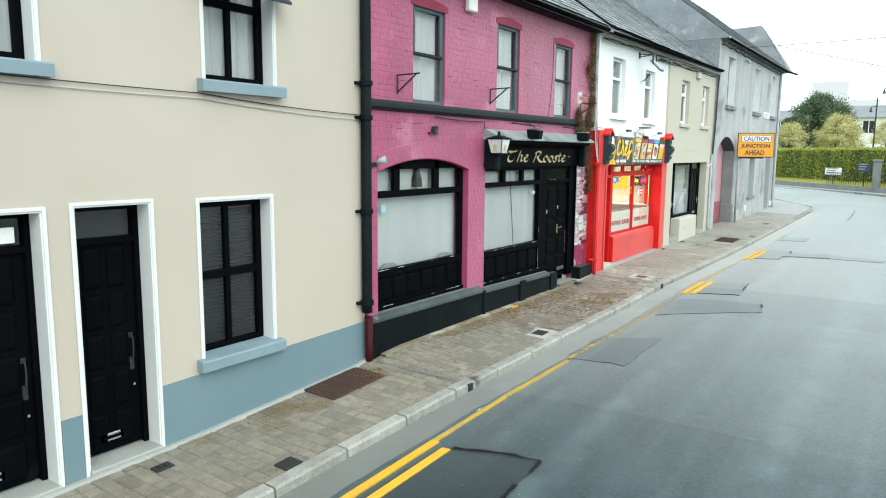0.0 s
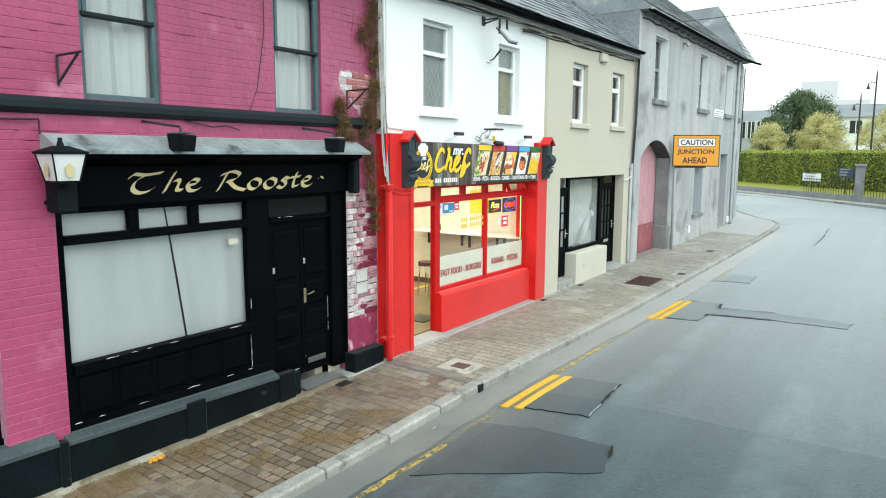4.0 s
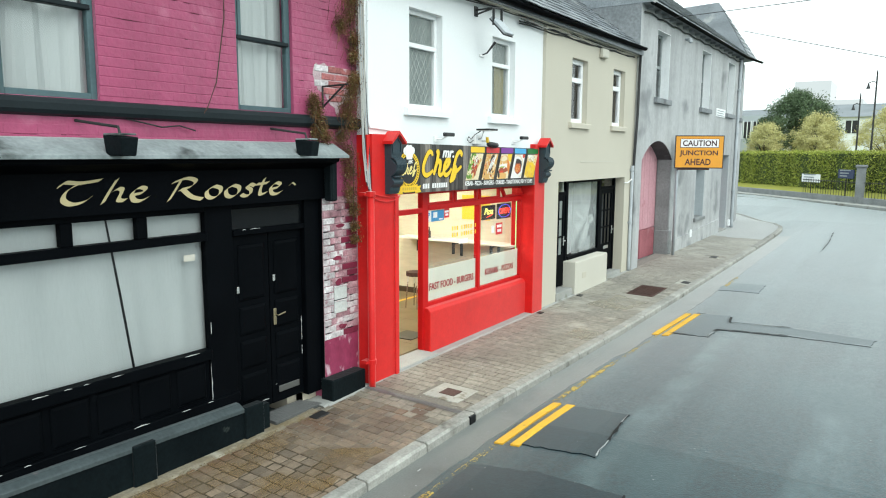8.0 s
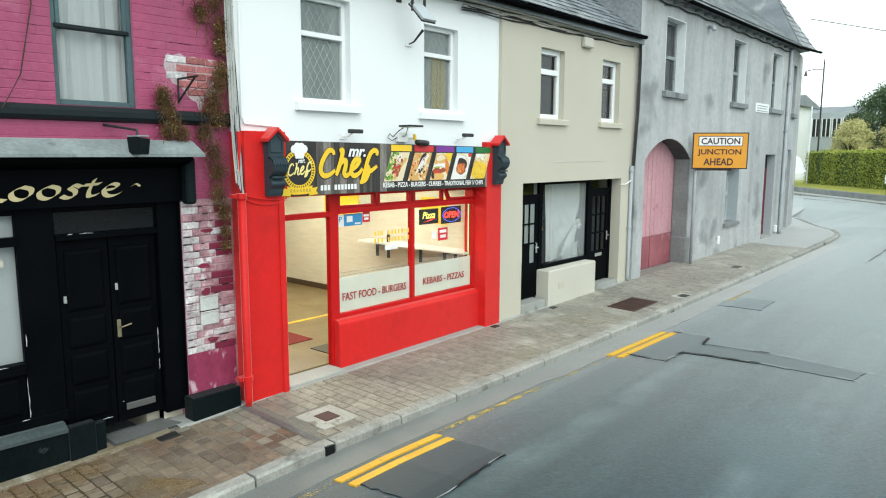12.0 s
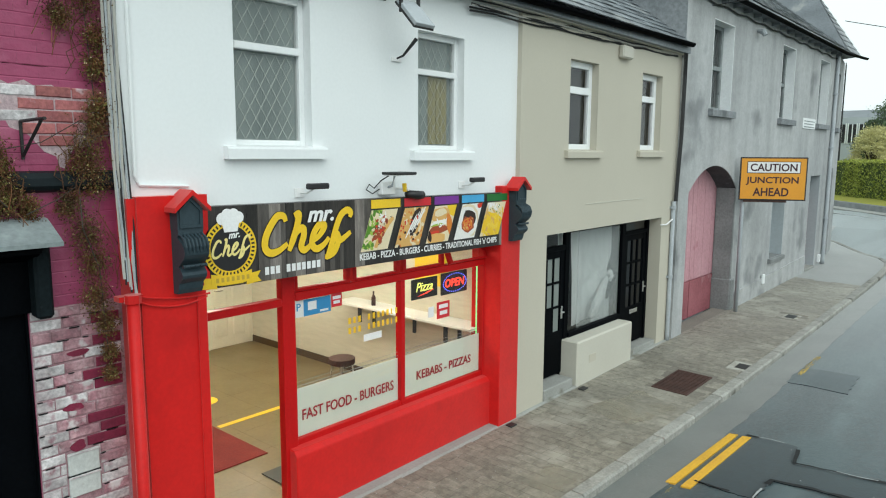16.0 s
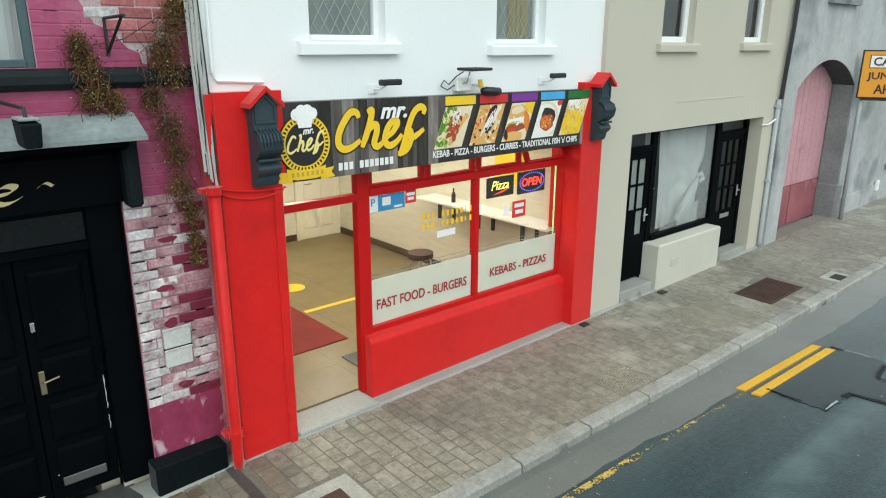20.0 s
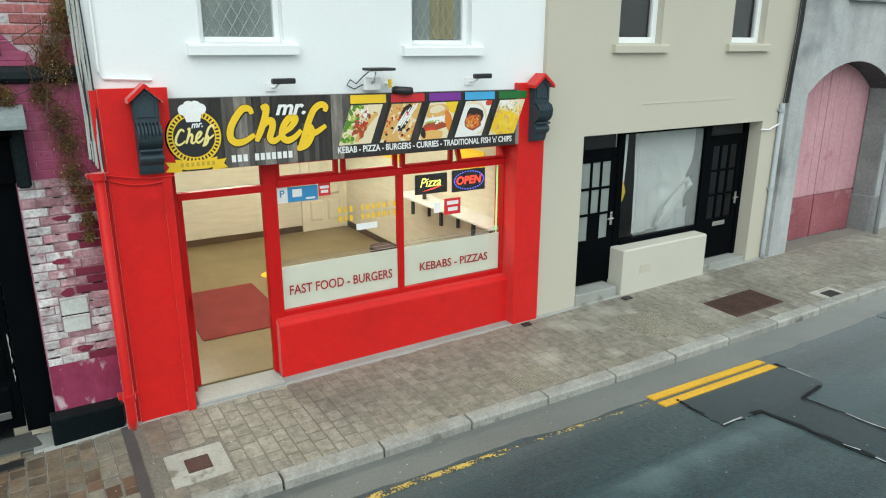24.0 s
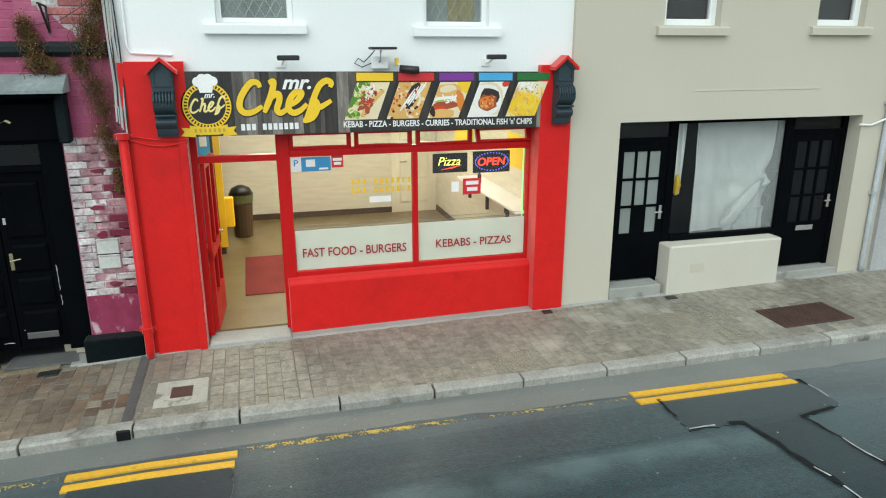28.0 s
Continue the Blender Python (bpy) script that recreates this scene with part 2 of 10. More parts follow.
M["ledge"] = surf("worn_grey_ledge", (0.050, 0.066, 0.070), (0.028, 0.040, 0.043), 0.6, 2, 30, 0.3, 0.25, stain=(0.26, 0.19, 0.20), stain_scale=5, stain_at=0.67, sheen=0.75, sheen_rough=0.3)
M["lead"] = surf("weathered_lead", (0.29, 0.33, 0.335), (0.16, 0.19, 0.19), 0.55, 2.5, 26, 0.35, 0.2, stain=(0.025, 0.034, 0.033), stain_scale=2.2, stain_at=0.55, sheen=0.5, sheen_rough=0.3)
M["red"] = surf("red_gloss_paint", (0.60, 0.010, 0.009), (0.54, 0.008, 0.008), 0.45, 1.2, 30, 0.10, 0.06, stain=(0.46, 0.007, 0.007), stain_scale=1.3, stain_at=0.60, spec=0.25, mottle=0.05, sheen=0.6, sheen_rough=0.38, sheen_tint=(1.0, 0.80, 0.76))
M["red_frame"] = surf("red_frame_paint", (0.50, 0.007, 0.008), (0.45, 0.006, 0.007), 0.45, 2, 40, 0.05, 0.06, spec=0.2)
M["tan"] = surf("tan_render_paint", (0.52, 0.49, 0.405), (0.49, 0.46, 0.38), 0.85, 0.6, 35, 0.04, 0.02)
M["cream"] = surf("cream_paint", (0.56, 0.545, 0.47), (0.52, 0.50, 0.43), 0.8, 1, 35, 0.05, 0.03)
M["grey_render"] = surf("weathered_cement_render", (0.47, 0.48, 0.48), (0.36, 0.37, 0.375), 0.9, 0.45, 28, 0.25, 0.10, stain=(0.25, 0.26, 0.265), stain_scale=0.8, stain_at=0.58, streak=0.24, mottle=0.08)
M["gable"] = surf("dark_gable_render", (0.25, 0.265, 0.275), (0.17, 0.185, 0.195), 0.9, 0.8, 20, 0.4, 0.25, stain=(0.12, 0.13, 0.135), stain_scale=1.5, stain_at=0.58)
M["pale_reveal"] = surf("pale_reveal_paint", (0.84, 0.86, 0.86), (0.76, 0.78, 0.79), 0.8, 2, 30, 0.15, 0.06)
M["pink_door"] = surf("faded_pink_paint", (0.55, 0.31, 0.345), (0.48, 0.25, 0.285), 0.8, 1.2, 20, 0.2, 0.12, stain=(0.36, 0.14, 0.17), stain_scale=1.8, stain_at=0.62)
M["maroon"] = surf("maroon_paint", (0.13, 0.01, 0.022), (0.1, 0.01, 0.02), 0.5, 2, 30, 0.1, 0.1)
M["slate"] = surf("roof_slate", (0.20, 0.22, 0.235), (0.125, 0.14, 0.152), 0.5, 1.3, 30, 0.3, 0.25, stain=(0.30, 0.31, 0.30), stain_scale=1.6, stain_at=0.60, piece=0.38)
M["mortar"] = surf("limewashed_mortar", (0.40, 0.28, 0.30), (0.20, 0.085, 0.105), 0.95, 5, 50, 0.5, 0.3, stain=(0.55, 0.48, 0.48), stain_scale=3.4, stain_at=0.58)
M["bare_brick"] = surf("limewashed_brick", (0.58, 0.565, 0.565), (0.39, 0.34, 0.35), 0.9, 6, 40, 0.6, 0.3, stain=(0.31, 0.16, 0.19), stain_scale=9, stain_at=0.59, piece=0.16, mottle=0.24)
M["smudged_brick"] = surf("pink_smudged_brick", (0.42, 0.265, 0.285), (0.28, 0.12, 0.15), 0.9, 7, 40, 0.6, 0.3, stain=(0.54, 0.49, 0.495), stain_scale=8, stain_at=0.54, piece=0.2, mottle=0.3)
M["crimson_brick"] = surf("crimson_painted_brick", (0.20, 0.012, 0.045), (0.13, 0.008, 0.03), 0.75, 5, 30, 0.4, 0.2, stain=(0.30, 0.12, 0.15), stain_scale=7, stain_at=0.62, piece=0.12)
M["hatch_paint"] = surf("dirty_limewash", (0.56, 0.58, 0.56), (0.46, 0.48, 0.46), 0.8, 4, 40, 0.3, 0.12, stain=(0.22, 0.16, 0.10), stain_scale=6, stain_at=0.66)
M["raw_brick"] = surf("old_red_brick", (0.36, 0.13, 0.12), (0.28, 0.09, 0.10), 0.9, 7, 40, 0.5, 0.3, stain=(0.55, 0.45, 0.47), stain_scale=6, stain_at=0.55, piece=0.3)
M["pvc"] = surf("white_plastic", (0.82, 0.84, 0.84), (0.78, 0.80, 0.80), 0.35, 2, 60, 0.02, 0.03)
# near-black fill that stands for the shade behind glass
M["room_shade"] = surf("painted_room_shade", (0.03, 0.032, 0.034), (0.02, 0.02, 0.022), 0.9, 1, 10, 0.0, 0.1)
M["net"] = surf("net_curtain", (0.56, 0.60, 0.59), (0.44, 0.48, 0.475), 0.9, 0.7, 30, 0.1, 0.03, stretch=(2, 2, 0.5))
M["blind"] = surf("grey_blind", (0.34, 0.37, 0.37), (0.24, 0.27, 0.27), 0.8, 2, 30, 0.1, 0.1)
M["glass"] = glass("window_glass")
M["asphalt"] = surf("worn_asphalt", (0.0052, 0.0265, 0.0325), (0.0032, 0.0175, 0.022), 0.40, 0.5, 85, 0.24, 1.1, stain=(0.015, 0.042, 0.048), stain_scale=0.55, stain_at=0.54, rough_var=0.05, spec=0.22, sheen=0.97, stretch=(1, 0.75, 1), sheen_rough=0.355, mottle=0.55, sheen_tint=(0.94, 0.985, 1.0), tracks=(0.066, 0.104, 0.110))
M["patch"] = surf("new_asphalt", (0.0042, 0.013, 0.017), (0.0055, 0.017, 0.0215), 0.45, 1, 70, 0.16, 0.4, rough_var=0.05, spec=0.15, sheen=0.88, sheen_tint=(0.88, 0.97, 1.0), sheen_rough=0.345, mottle=0.4)
M["bitumen"] = surf("bitumen_joint", (0.004, 0.005, 0.006), (0.008, 0.009, 0.010), 0.5, 8, 30, 0.3, 0.3, spec=0.2)
M["chalk"] = surf("worn_joint_grit", (0.42, 0.43, 0.43), (0.28, 0.30, 0.30), 0.8, 9, 30, 0.4, 0.3)
M["gutter"] = surf("gutter_concrete", (0.135, 0.143, 0.132), (0.098, 0.106, 0.098), 0.55, 0.8, 60, 0.2, 0.2, stain=(0.08, 0.086, 0.08), stain_scale=0.9, stain_at=0.6, sheen=0.95, sheen_rough=0.33)
M["kerb"] = surf("kerb_concrete", (0.34, 0.335, 0.305), (0.25, 0.245, 0.22), 0.8, 2.2, 40, 0.4, 0.22, stain=(0.075, 0.07, 0.055), stain_scale=2.4, stain_at=0.61, piece=0.12, mottle=0.12)
M["sett"] = surf("paving_block", (0.228, 0.205, 0.160), (0.158, 0.137, 0.102), 0.5, 0.6, 45, 0.3, 0.16, stain=(0.142, 0.106, 0.066), stain_scale=0.7, stain_at=0.53, piece=0.19, mottle=0.2, sheen=0.7, sheen_rough=0.3, spec=0.35)
M["bed"] = surf("paving_joint_sand", (0.190, 0.172, 0.140), (0.135, 0.120, 0.096), 0.95, 0.7, 40, 0.3, 0.3, stain=(0.17, 0.125, 0.06), stain_scale=1.3, stain_at=0.6, sheen=0.4, sheen_rough=0.3)
M["concrete"] = surf("pale_concrete", (0.35, 0.355, 0.335), (0.28, 0.285, 0.265), 0.85, 2, 40, 0.2, 0.10, stain=(0.17, 0.16, 0.13), stain_scale=2.2, stain_at=0.6)
M["yellow_line"] = surf("yellow_road_paint", (0.74, 0.43, 0.025), (0.66, 0.37, 0.03), 0.6, 3, 40, 0.2, 0.15, stain=(0.30, 0.21, 0.06), stain_scale=7, stain_at=0.66)
M["moss_stain"] = seep("orange_brown_seep", (0.23, 0.145, 0.052), 0.5, 2.2, 0.40, 0.68)
M["pale_stain"] = seep("pale_dry_patch", (0.38, 0.345, 0.26), 0.55, 1.8, 0.36, 0.70)
M["flaked_yellow"] = worn_paint("flaked_yellow_paint", (0.56, 0.40, 0.09), 0.57, 46.0)
M["sparse_yellow"] = worn_paint("sparse_flaked_yellow_paint", (0.50, 0.39, 0.13), 0.44, 46.0)
M["rust"] = surf("rusted_iron", (0.085, 0.042, 0.032), (0.055, 0.03, 0.025), 0.75, 4, 50, 0.5, 0.3, metal=0.2)
M["iron"] = surf("dark_iron", (0.02, 0.021, 0.022), (0.035, 0.035, 0.034), 0.55, 5, 50, 0.3, 0.3, metal=0.3)
M["pale_mortar"] = surf("pale_worn_concrete", (0.42, 0.41, 0.365), (0.32, 0.31, 0.27), 0.9, 5, 40, 0.35, 0.16, stain=(0.20, 0.18, 0.135), stain_scale=7, stain_at=0.58)
M["channel"] = surf("wet_channel_iron", (0.055, 0.058, 0.055), (0.035, 0.037, 0.035), 0.5, 3, 40, 0.3, 0.25, sheen=0.8, sheen_rough=0.35, spec=0.5)
M["dull_metal"] = plain("tarnished_metal", (0.16, 0.165, 0.16), 0.45, 0.6)
M["brass"] = plain("worn_brass", (0.36, 0.31, 0.20), 0.35, 0.8)
M["chrome"] = plain("brushed_metal", (0.62, 0.62, 0.6), 0.28, 0.9)
M["galv"] = surf("painted_grey_pipe", (0.40, 0.43, 0.45), (0.33, 0.36, 0.38), 0.6, 3, 40, 0.1, 0.12)
M["cable"] = plain("black_cable", (0.015, 0.015, 0.016), 0.6)
M["cable_pale"] = plain("pale_cable", (0.45, 0.44, 0.40), 0.7)
M["gold"] = plain("gold_leaf_paint", (0.56, 0.47, 0.25), 0.45)
M["orange"] = plain("orange_sign_face", (0.76, 0.33, 0.018), 0.4)
M["sign_maroon"] = plain("dark_maroon_print", (0.050, 0.010, 0.012), 0.4)
M["sign_black"] = plain("sign_black", (0.015, 0.014, 0.016), 0.4)
M["white"] = plain("white_vinyl", (0.85, 0.85, 0.84), 0.4)
M["chef_yellow"] = plain("yellow_vinyl", (0.86, 0.56, 0.02), 0.4)
M["board_dark"] = surf("printed_dark_planks", (0.012, 0.011, 0.011), (0.045, 0.038, 0.034), 0.32, 5, 40, 0.0, 0.35, stretch=(1, 4, 0.5))
M["board_light"] = surf("printed_pale_planks", (0.26, 0.23, 0.205), (0.12, 0.105, 0.095), 0.32, 6, 45, 0.0, 0.35, stretch=(1, 4, 0.4))
M["corbel_paint"] = surf("slate_grey_gloss_paint", (0.026, 0.043, 0.054), (0.036, 0.056, 0.068), 0.5, 3, 40, 0.12, 0.15, spec=0.25)
M["board_mid"] = surf("printed_brown_planks", (0.11, 0.097, 0.087), (0.055, 0.048, 0.044), 0.32, 6, 45, 0.0, 0.35, stretch=(1, 4, 0.4))
M["chef_cream"] = plain("pale_yellow_vinyl", (0.88, 0.74, 0.28), 0.4)
M["ribbon_dull"] = plain("dull_gold_print", (0.55, 0.36, 0.04), 0.4)
M["food_pale"] = plain("cream_print", (0.80, 0.68, 0.46), 0.35)
M["food_white"] = plain("white_print", (0.86, 0.84, 0.80), 0.35)
M["food_tan"] = plain("tan_print", (0.72, 0.42, 0.13), 0.35)
M["food_meat"] = plain("brown_red_print", (0.36, 0.07, 0.025), 0.35)
M["food_red"] = plain("tomato_print", (0.62, 0.045, 0.02), 0.35)
M["food_orange"] = plain("orange_print", (0.70, 0.22, 0.03), 0.35)
M["food_green"] = plain("leaf_print", (0.10, 0.24, 0.02), 0.35)
M["food_lime"] = plain("lettuce_print", (0.36, 0.50, 0.07), 0.35)
M["food_dark"] = plain("dark_print", (0.03, 0.016, 0.012), 0.35)
M["food_chip"] = plain("chip_print", (0.88, 0.62, 0.07), 0.35)
M["shelfwhite"] = plain("white_laminate", (0.80, 0.79, 0.74), 0.4)
M["shop_wall"] = surf("shop_panel_wall", (0.62, 0.57, 0.45), (0.55, 0.50, 0.39), 0.7, 2.5, 20, 0.05, 0.06, stretch=(1, 1, 7))
M["shop_floor"] = surf("shop_floor_tile", (0.175, 0.128, 0.058), (0.145, 0.103, 0.045), 0.34, 1.5, 25, 0.05, 0.1, piece=0.06)
M["skirting"] = plain("brown_skirting", (0.075, 0.045, 0.022), 0.5)
M["door_cream"] = plain("cream_door_paint", (0.72, 0.67, 0.53), 0.5)
M["mat_red"] = surf("red_door_mat", (0.18, 0.014, 0.010), (0.14, 0.011, 0.009), 0.95, 3, 90, 0.5, 0.3)
M["ceiling"] = plain("ceiling_paint", (0.75, 0.74, 0.70), 0.8)
M["film"] = frosted("etched_window_film", (0.86, 0.87, 0.77), 0.80)
M["haze_glass"] = frosted("dusty_plastic_sheet", (0.84, 0.88, 0.86), 0.93)
M["print_red"] = plain("red_lettering", (0.34, 0.02, 0.028), 0.5)
M["blue_sticker"] = plain("blue_sticker", (0.05, 0.27, 0.55), 0.4)
M["red_sticker"] = plain("red_sticker", (0.62, 0.02, 0.03), 0.4)
M["yellow_plastic"] = plain("yellow_plastic", (0.85, 0.55, 0.02), 0.4)
M["bag"] = plain("black_bag", (0.012, 0.012, 0.013), 0.35)
M["lime"] = plain("olive_liner", (0.14, 0.15, 0.06), 0.5)
M["neon_red"] = glow("red_neon", (1.0, 0.06, 0.03), 2.0)
M["neon_blue"] = glow("blue_led", (0.12, 0.16, 1.0), 1.6)
M["neon_yellow"] = glow("yellow_neon", (0.95, 0.95, 0.2), 1.3)
M["led_green"] = glow("green_led", (0.25, 0.85, 0.30), 1.0)
M["tube_light"] = glow("shop_ceiling_light", (1.0, 0.92, 0.74), 52.0)
M["leaf"] = surf("hedge_leaf", (0.34, 0.37, 0.05), (0.22, 0.27, 0.035), 0.6, 1.2, 20, 0.0, 0.2, piece=0.4)
# dark green that stands for the shade deep in the hedge
M["hedge_core"] = surf("hedge_shade", (0.05, 0.075, 0.014), (0.035, 0.055, 0.01), 0.9, 3, 20, 0.2, 0.3)
M["tree_dark"] = surf("dark_foliage", (0.105, 0.155, 0.070), (0.065, 0.105, 0.046), 0.6, 0.8, 20, 0.0, 0.2, piece=0.4)
M["tree_gold"] = surf("golden_foliage", (0.58, 0.54, 0.25), (0.48, 0.46, 0.20), 0.6, 0.8, 20, 0.0, 0.2, piece=0.18)
M["bark"] = surf("bark", (0.06, 0.05, 0.04), (0.04, 0.035, 0.03), 0.9, 5, 30, 0.5, 0.3)
M["creeper"] = surf("dry_creeper", (0.165, 0.068, 0.020), (0.070, 0.030, 0.014), 0.8, 6, 30, 0.0, 0.3, piece=0.5)
M["creeper_green"] = surf("green_creeper", (0.16, 0.15, 0.03), (0.11, 0.10, 0.024), 0.8, 6, 30, 0.0, 0.3, piece=0.4)
M["grass"] = surf("lawn", (0.33, 0.32, 0.05), (0.26, 0.27, 0.045), 0.9, 1, 40, 0.4, 0.3)
M["stone"] = surf("grey_stone", (0.24, 0.25, 0.25), (0.17, 0.18, 0.18), 0.85, 2, 30, 0.4, 0.2)
M["far_white"] = surf("far_white_render", (0.74, 0.77, 0.77), (0.68, 0.71, 0.71), 0.85, 0.5, 20, 0.0, 0.05)
M["far_grey"] = surf("far_grey_cladding", (0.42, 0.46, 0.48), (0.36, 0.40, 0.42), 0.8, 0.4, 20, 0.0, 0.06)
# distance haze put in as an even glow of the surface
M["haze_glow"] = glow("far_haze_as_glow", (0.955, 1.0, 0.98), 0.72, 0.02)
M["far_roof"] = surf("far_grey_roof", (0.20, 0.22, 0.235), (0.16, 0.18, 0.19), 0.7, 0.6, 20, 0.0, 0.1)
M["purple"] = plain("purple_print", (0.19, 0.03, 0.30), 0.4)
M["sky_blue"] = plain("blue_print", (0.08, 0.40, 0.72), 0.4)
M["deep_green"] = plain("green_print", (0.02, 0.15, 0.03), 0.4)
M["pier_plaster"] = surf("smeared_crimson_plaster", (0.27, 0.030, 0.085), (0.19, 0.016, 0.055), 0.8, 5, 30, 0.25, 0.15, stain=(0.52, 0.37, 0.42), stain_scale=9.0, stain_at=0.56, stretch=(1, 1, 0.6))
M["speck"] = surf("pale_dry_seed_heads", (0.62, 0.52, 0.30), (0.45, 0.33, 0.15), 0.8, 6, 30, 0.0, 0.2, piece=0.3)
M["sett_damp"] = surf("damp_brown_paving_block", (0.200, 0.155, 0.110), (0.125, 0.090, 0.058), 0.5, 0.9, 45, 0.3, 0.18, stain=(0.125, 0.068, 0.038), stain_scale=0.9, stain_at=0.55, piece=0.33, mottle=0.22, sheen=0.7, sheen_rough=0.3, spec=0.3)
M["dark_joint"] = surf("dark_mossy_joint", (0.062, 0.050, 0.028), (0.040, 0.031, 0.017), 0.95, 3, 40, 0.3, 0.3)
M["band_black"] = surf("black_band_paint", (0.005, 0.0095, 0.012), (0.009, 0.015, 0.018), 0.5, 2, 30, 0.2, 0.2, stain=(0.05, 0.06, 0.06), stain_scale=2.4, stain_at=0.70, spec=0.22)
M["sett_worn"] = surf("worn_smooth_paving_block", (0.258, 0.240, 0.196), (0.178, 0.163, 0.130), 0.55, 0.8, 45, 0.35, 0.2, stain=(0.33, 0.31, 0.26), stain_scale=1.4, stain_at=0.57, piece=0.12, mottle=0.26, sheen=0.35, sheen_rough=0.3, spec=0.3)
M["moss"] = surf("mossy_dirt", (0.24, 0.215, 0.165), (0.15, 0.115, 0.06), 0.95, 5, 40, 0.5, 0.3, stain=(0.38, 0.36, 0.29), stain_scale=3.5, stain_at=0.54)
M["moss_tuft"] = surf("moss_tuft", (0.12, 0.10, 0.035), (0.15, 0.095, 0.035), 0.95, 3, 40, 0.2, 0.3, piece=0.4)
M["chip"] = surf("bare_chipped_wood", (0.55, 0.56, 0.55), (0.40, 0.41, 0.40), 0.8, 8, 40, 0.2, 0.2)
M["yellow_old"] = surf("older_yellow_paint", (0.55, 0.36, 0.05), (0.42, 0.30, 0.07), 0.65, 5, 50, 0.25, 0.2, stain=(0.16, 0.16, 0.12), stain_scale=7, stain_at=0.62)
M["sash"] = surf("blue_grey_sash_paint", (0.075, 0.125, 0.135), (0.055, 0.095, 0.105), 0.5, 3, 40, 0.1, 0.12, spec=0.35)
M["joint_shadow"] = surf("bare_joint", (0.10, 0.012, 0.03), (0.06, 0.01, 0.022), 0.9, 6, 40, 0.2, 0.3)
M["patch_mortar"] = surf("pale_lime_mortar", (0.52, 0.42, 0.43), (0.38, 0.27, 0.29), 0.95, 9, 50, 0.5, 0.25)
M["door_film"] = frosted("frosted_door_glass", (0.36, 0.40, 0.38), 0.55)
M["damp_plinth"] = surf("damp_stained_plinth_paint", (0.0025, 0.0048, 0.006), (0.0065, 0.011, 0.0125), 0.6, 1.0, 30, 0.3, 0.3, stain=(0.055, 0.065, 0.06), stain_scale=6, stain_at=0.69, spec=0.05, sheen=0.25, sheen_rough=0.3)
M["dark_glass"] = surf("dark_glass", (0.004, 0.005, 0.006), (0.006, 0.007, 0.008), 0.10, 2, 30, 0.0, 0.1, rough_var=0.03, spec=0.22)
M["drain_red"] = surf("dark_red_pipe_paint", (0.05, 0.004, 0.006), (0.03, 0.003, 0.005), 0.5, 4, 40, 0.1, 0.15, spec=0.15)
M["old_sash"] = surf("weathered_grey_sash_paint", (0.30, 0.33, 0.33), (0.18, 0.20, 0.20), 0.7, 3, 40, 0.2, 0.15, stain=(0.08, 0.09, 0.09), stain_scale=4, stain_at=0.6)
# mottled render darkened for the shade under the gateway arch
M["soffit_shade"] = surf("shaded_soffit_render", (0.095, 0.10, 0.105), (0.055, 0.06, 0.063), 0.9, 3, 30, 0.3, 0.2, stain=(0.22, 0.23, 0.235), stain_scale=3, stain_at=0.62)
M["pale_lead"] = plain("pale_lead_came", (0.44, 0.46, 0.42), 0.6)
M["ochre_drape"] = surf("ochre_curtain", (0.34, 0.30, 0.13), (0.24, 0.22, 0.11), 0.9, 2, 30, 0.1, 0.1)
M["lattice_net"] = surf("grey_green_net", (0.30, 0.345, 0.33), (0.20, 0.24, 0.23), 0.9, 1.6, 30, 0.1, 0.05, stretch=(2, 2, 0.6))
M["blind_dim"] = surf("dim_slatted_blind", (0.075, 0.09, 0.088), (0.05, 0.062, 0.06), 0.6, 2, 30, 0.05, 0.08)
M["leaf_dry"] = surf("dry_leaf", (0.13, 0.06, 0.03), (0.09, 0.04, 0.02), 0.8, 6, 30, 0.1, 0.3, piece=0.4)
# pale see-through colour that veils a window with haze
M["haze_film"] = frosted("window_haze_sheet", (0.60, 0.64, 0.62), 0.27)
M["kick_pink"] = surf("scuffed_dark_pink_paint", (0.33, 0.11, 0.13), (0.24, 0.07, 0.085), 0.8, 1.5, 20, 0.25, 0.2, stain=(0.42, 0.25, 0.26), stain_scale=2.0, stain_at=0.6)
M["pale_blue"] = plain("faded_blue_sticker", (0.30, 0.52, 0.64), 0.5)


# ---- mesh tools ----
def link(name, bm, material, smooth=False):
    me = bpy.data.meshes.new(name)
    bm.to_mesh(me)
    bm.free()
    me.materials.append(M[material] if isinstance(material, str) else material)
    if smooth:
        me.polygons.foreach_set("use_smooth", [True] * len(me.polygons))
    return new(name, me)


def part(name, bm, material, parent, label="", smooth=False):
    if material == "glass":
        # a pane is one sheet that faces out
        bm.normal_update()
        most = max(f.calc_area() for f in bm.faces)
        bmesh.ops.delete(bm, geom=[f for f in bm.faces if f.calc_area() < 0.3 * most or f.normal.x + f.normal.y < 0], context="FACES")
    ob = link(name, bm, material, smooth)
    ob.parent = parent
    if parent.type == "EMPTY":
        ob.matrix_parent_inverse = parent.matrix_basis.inverted()
    return tagged(ob, label)


def thing(name, at, label, category, group="", kind=""):
    e = new(name)
    e.empty_display_size = 0.1
    e.matrix_basis = Matrix.Translation(at)
    return tagged(e, label, category, group, kind)


def solo(name, bm, material, label, category, group="", kind="", smooth=False):
    return tagged(link(name, bm, material, smooth), label, category, group, kind)


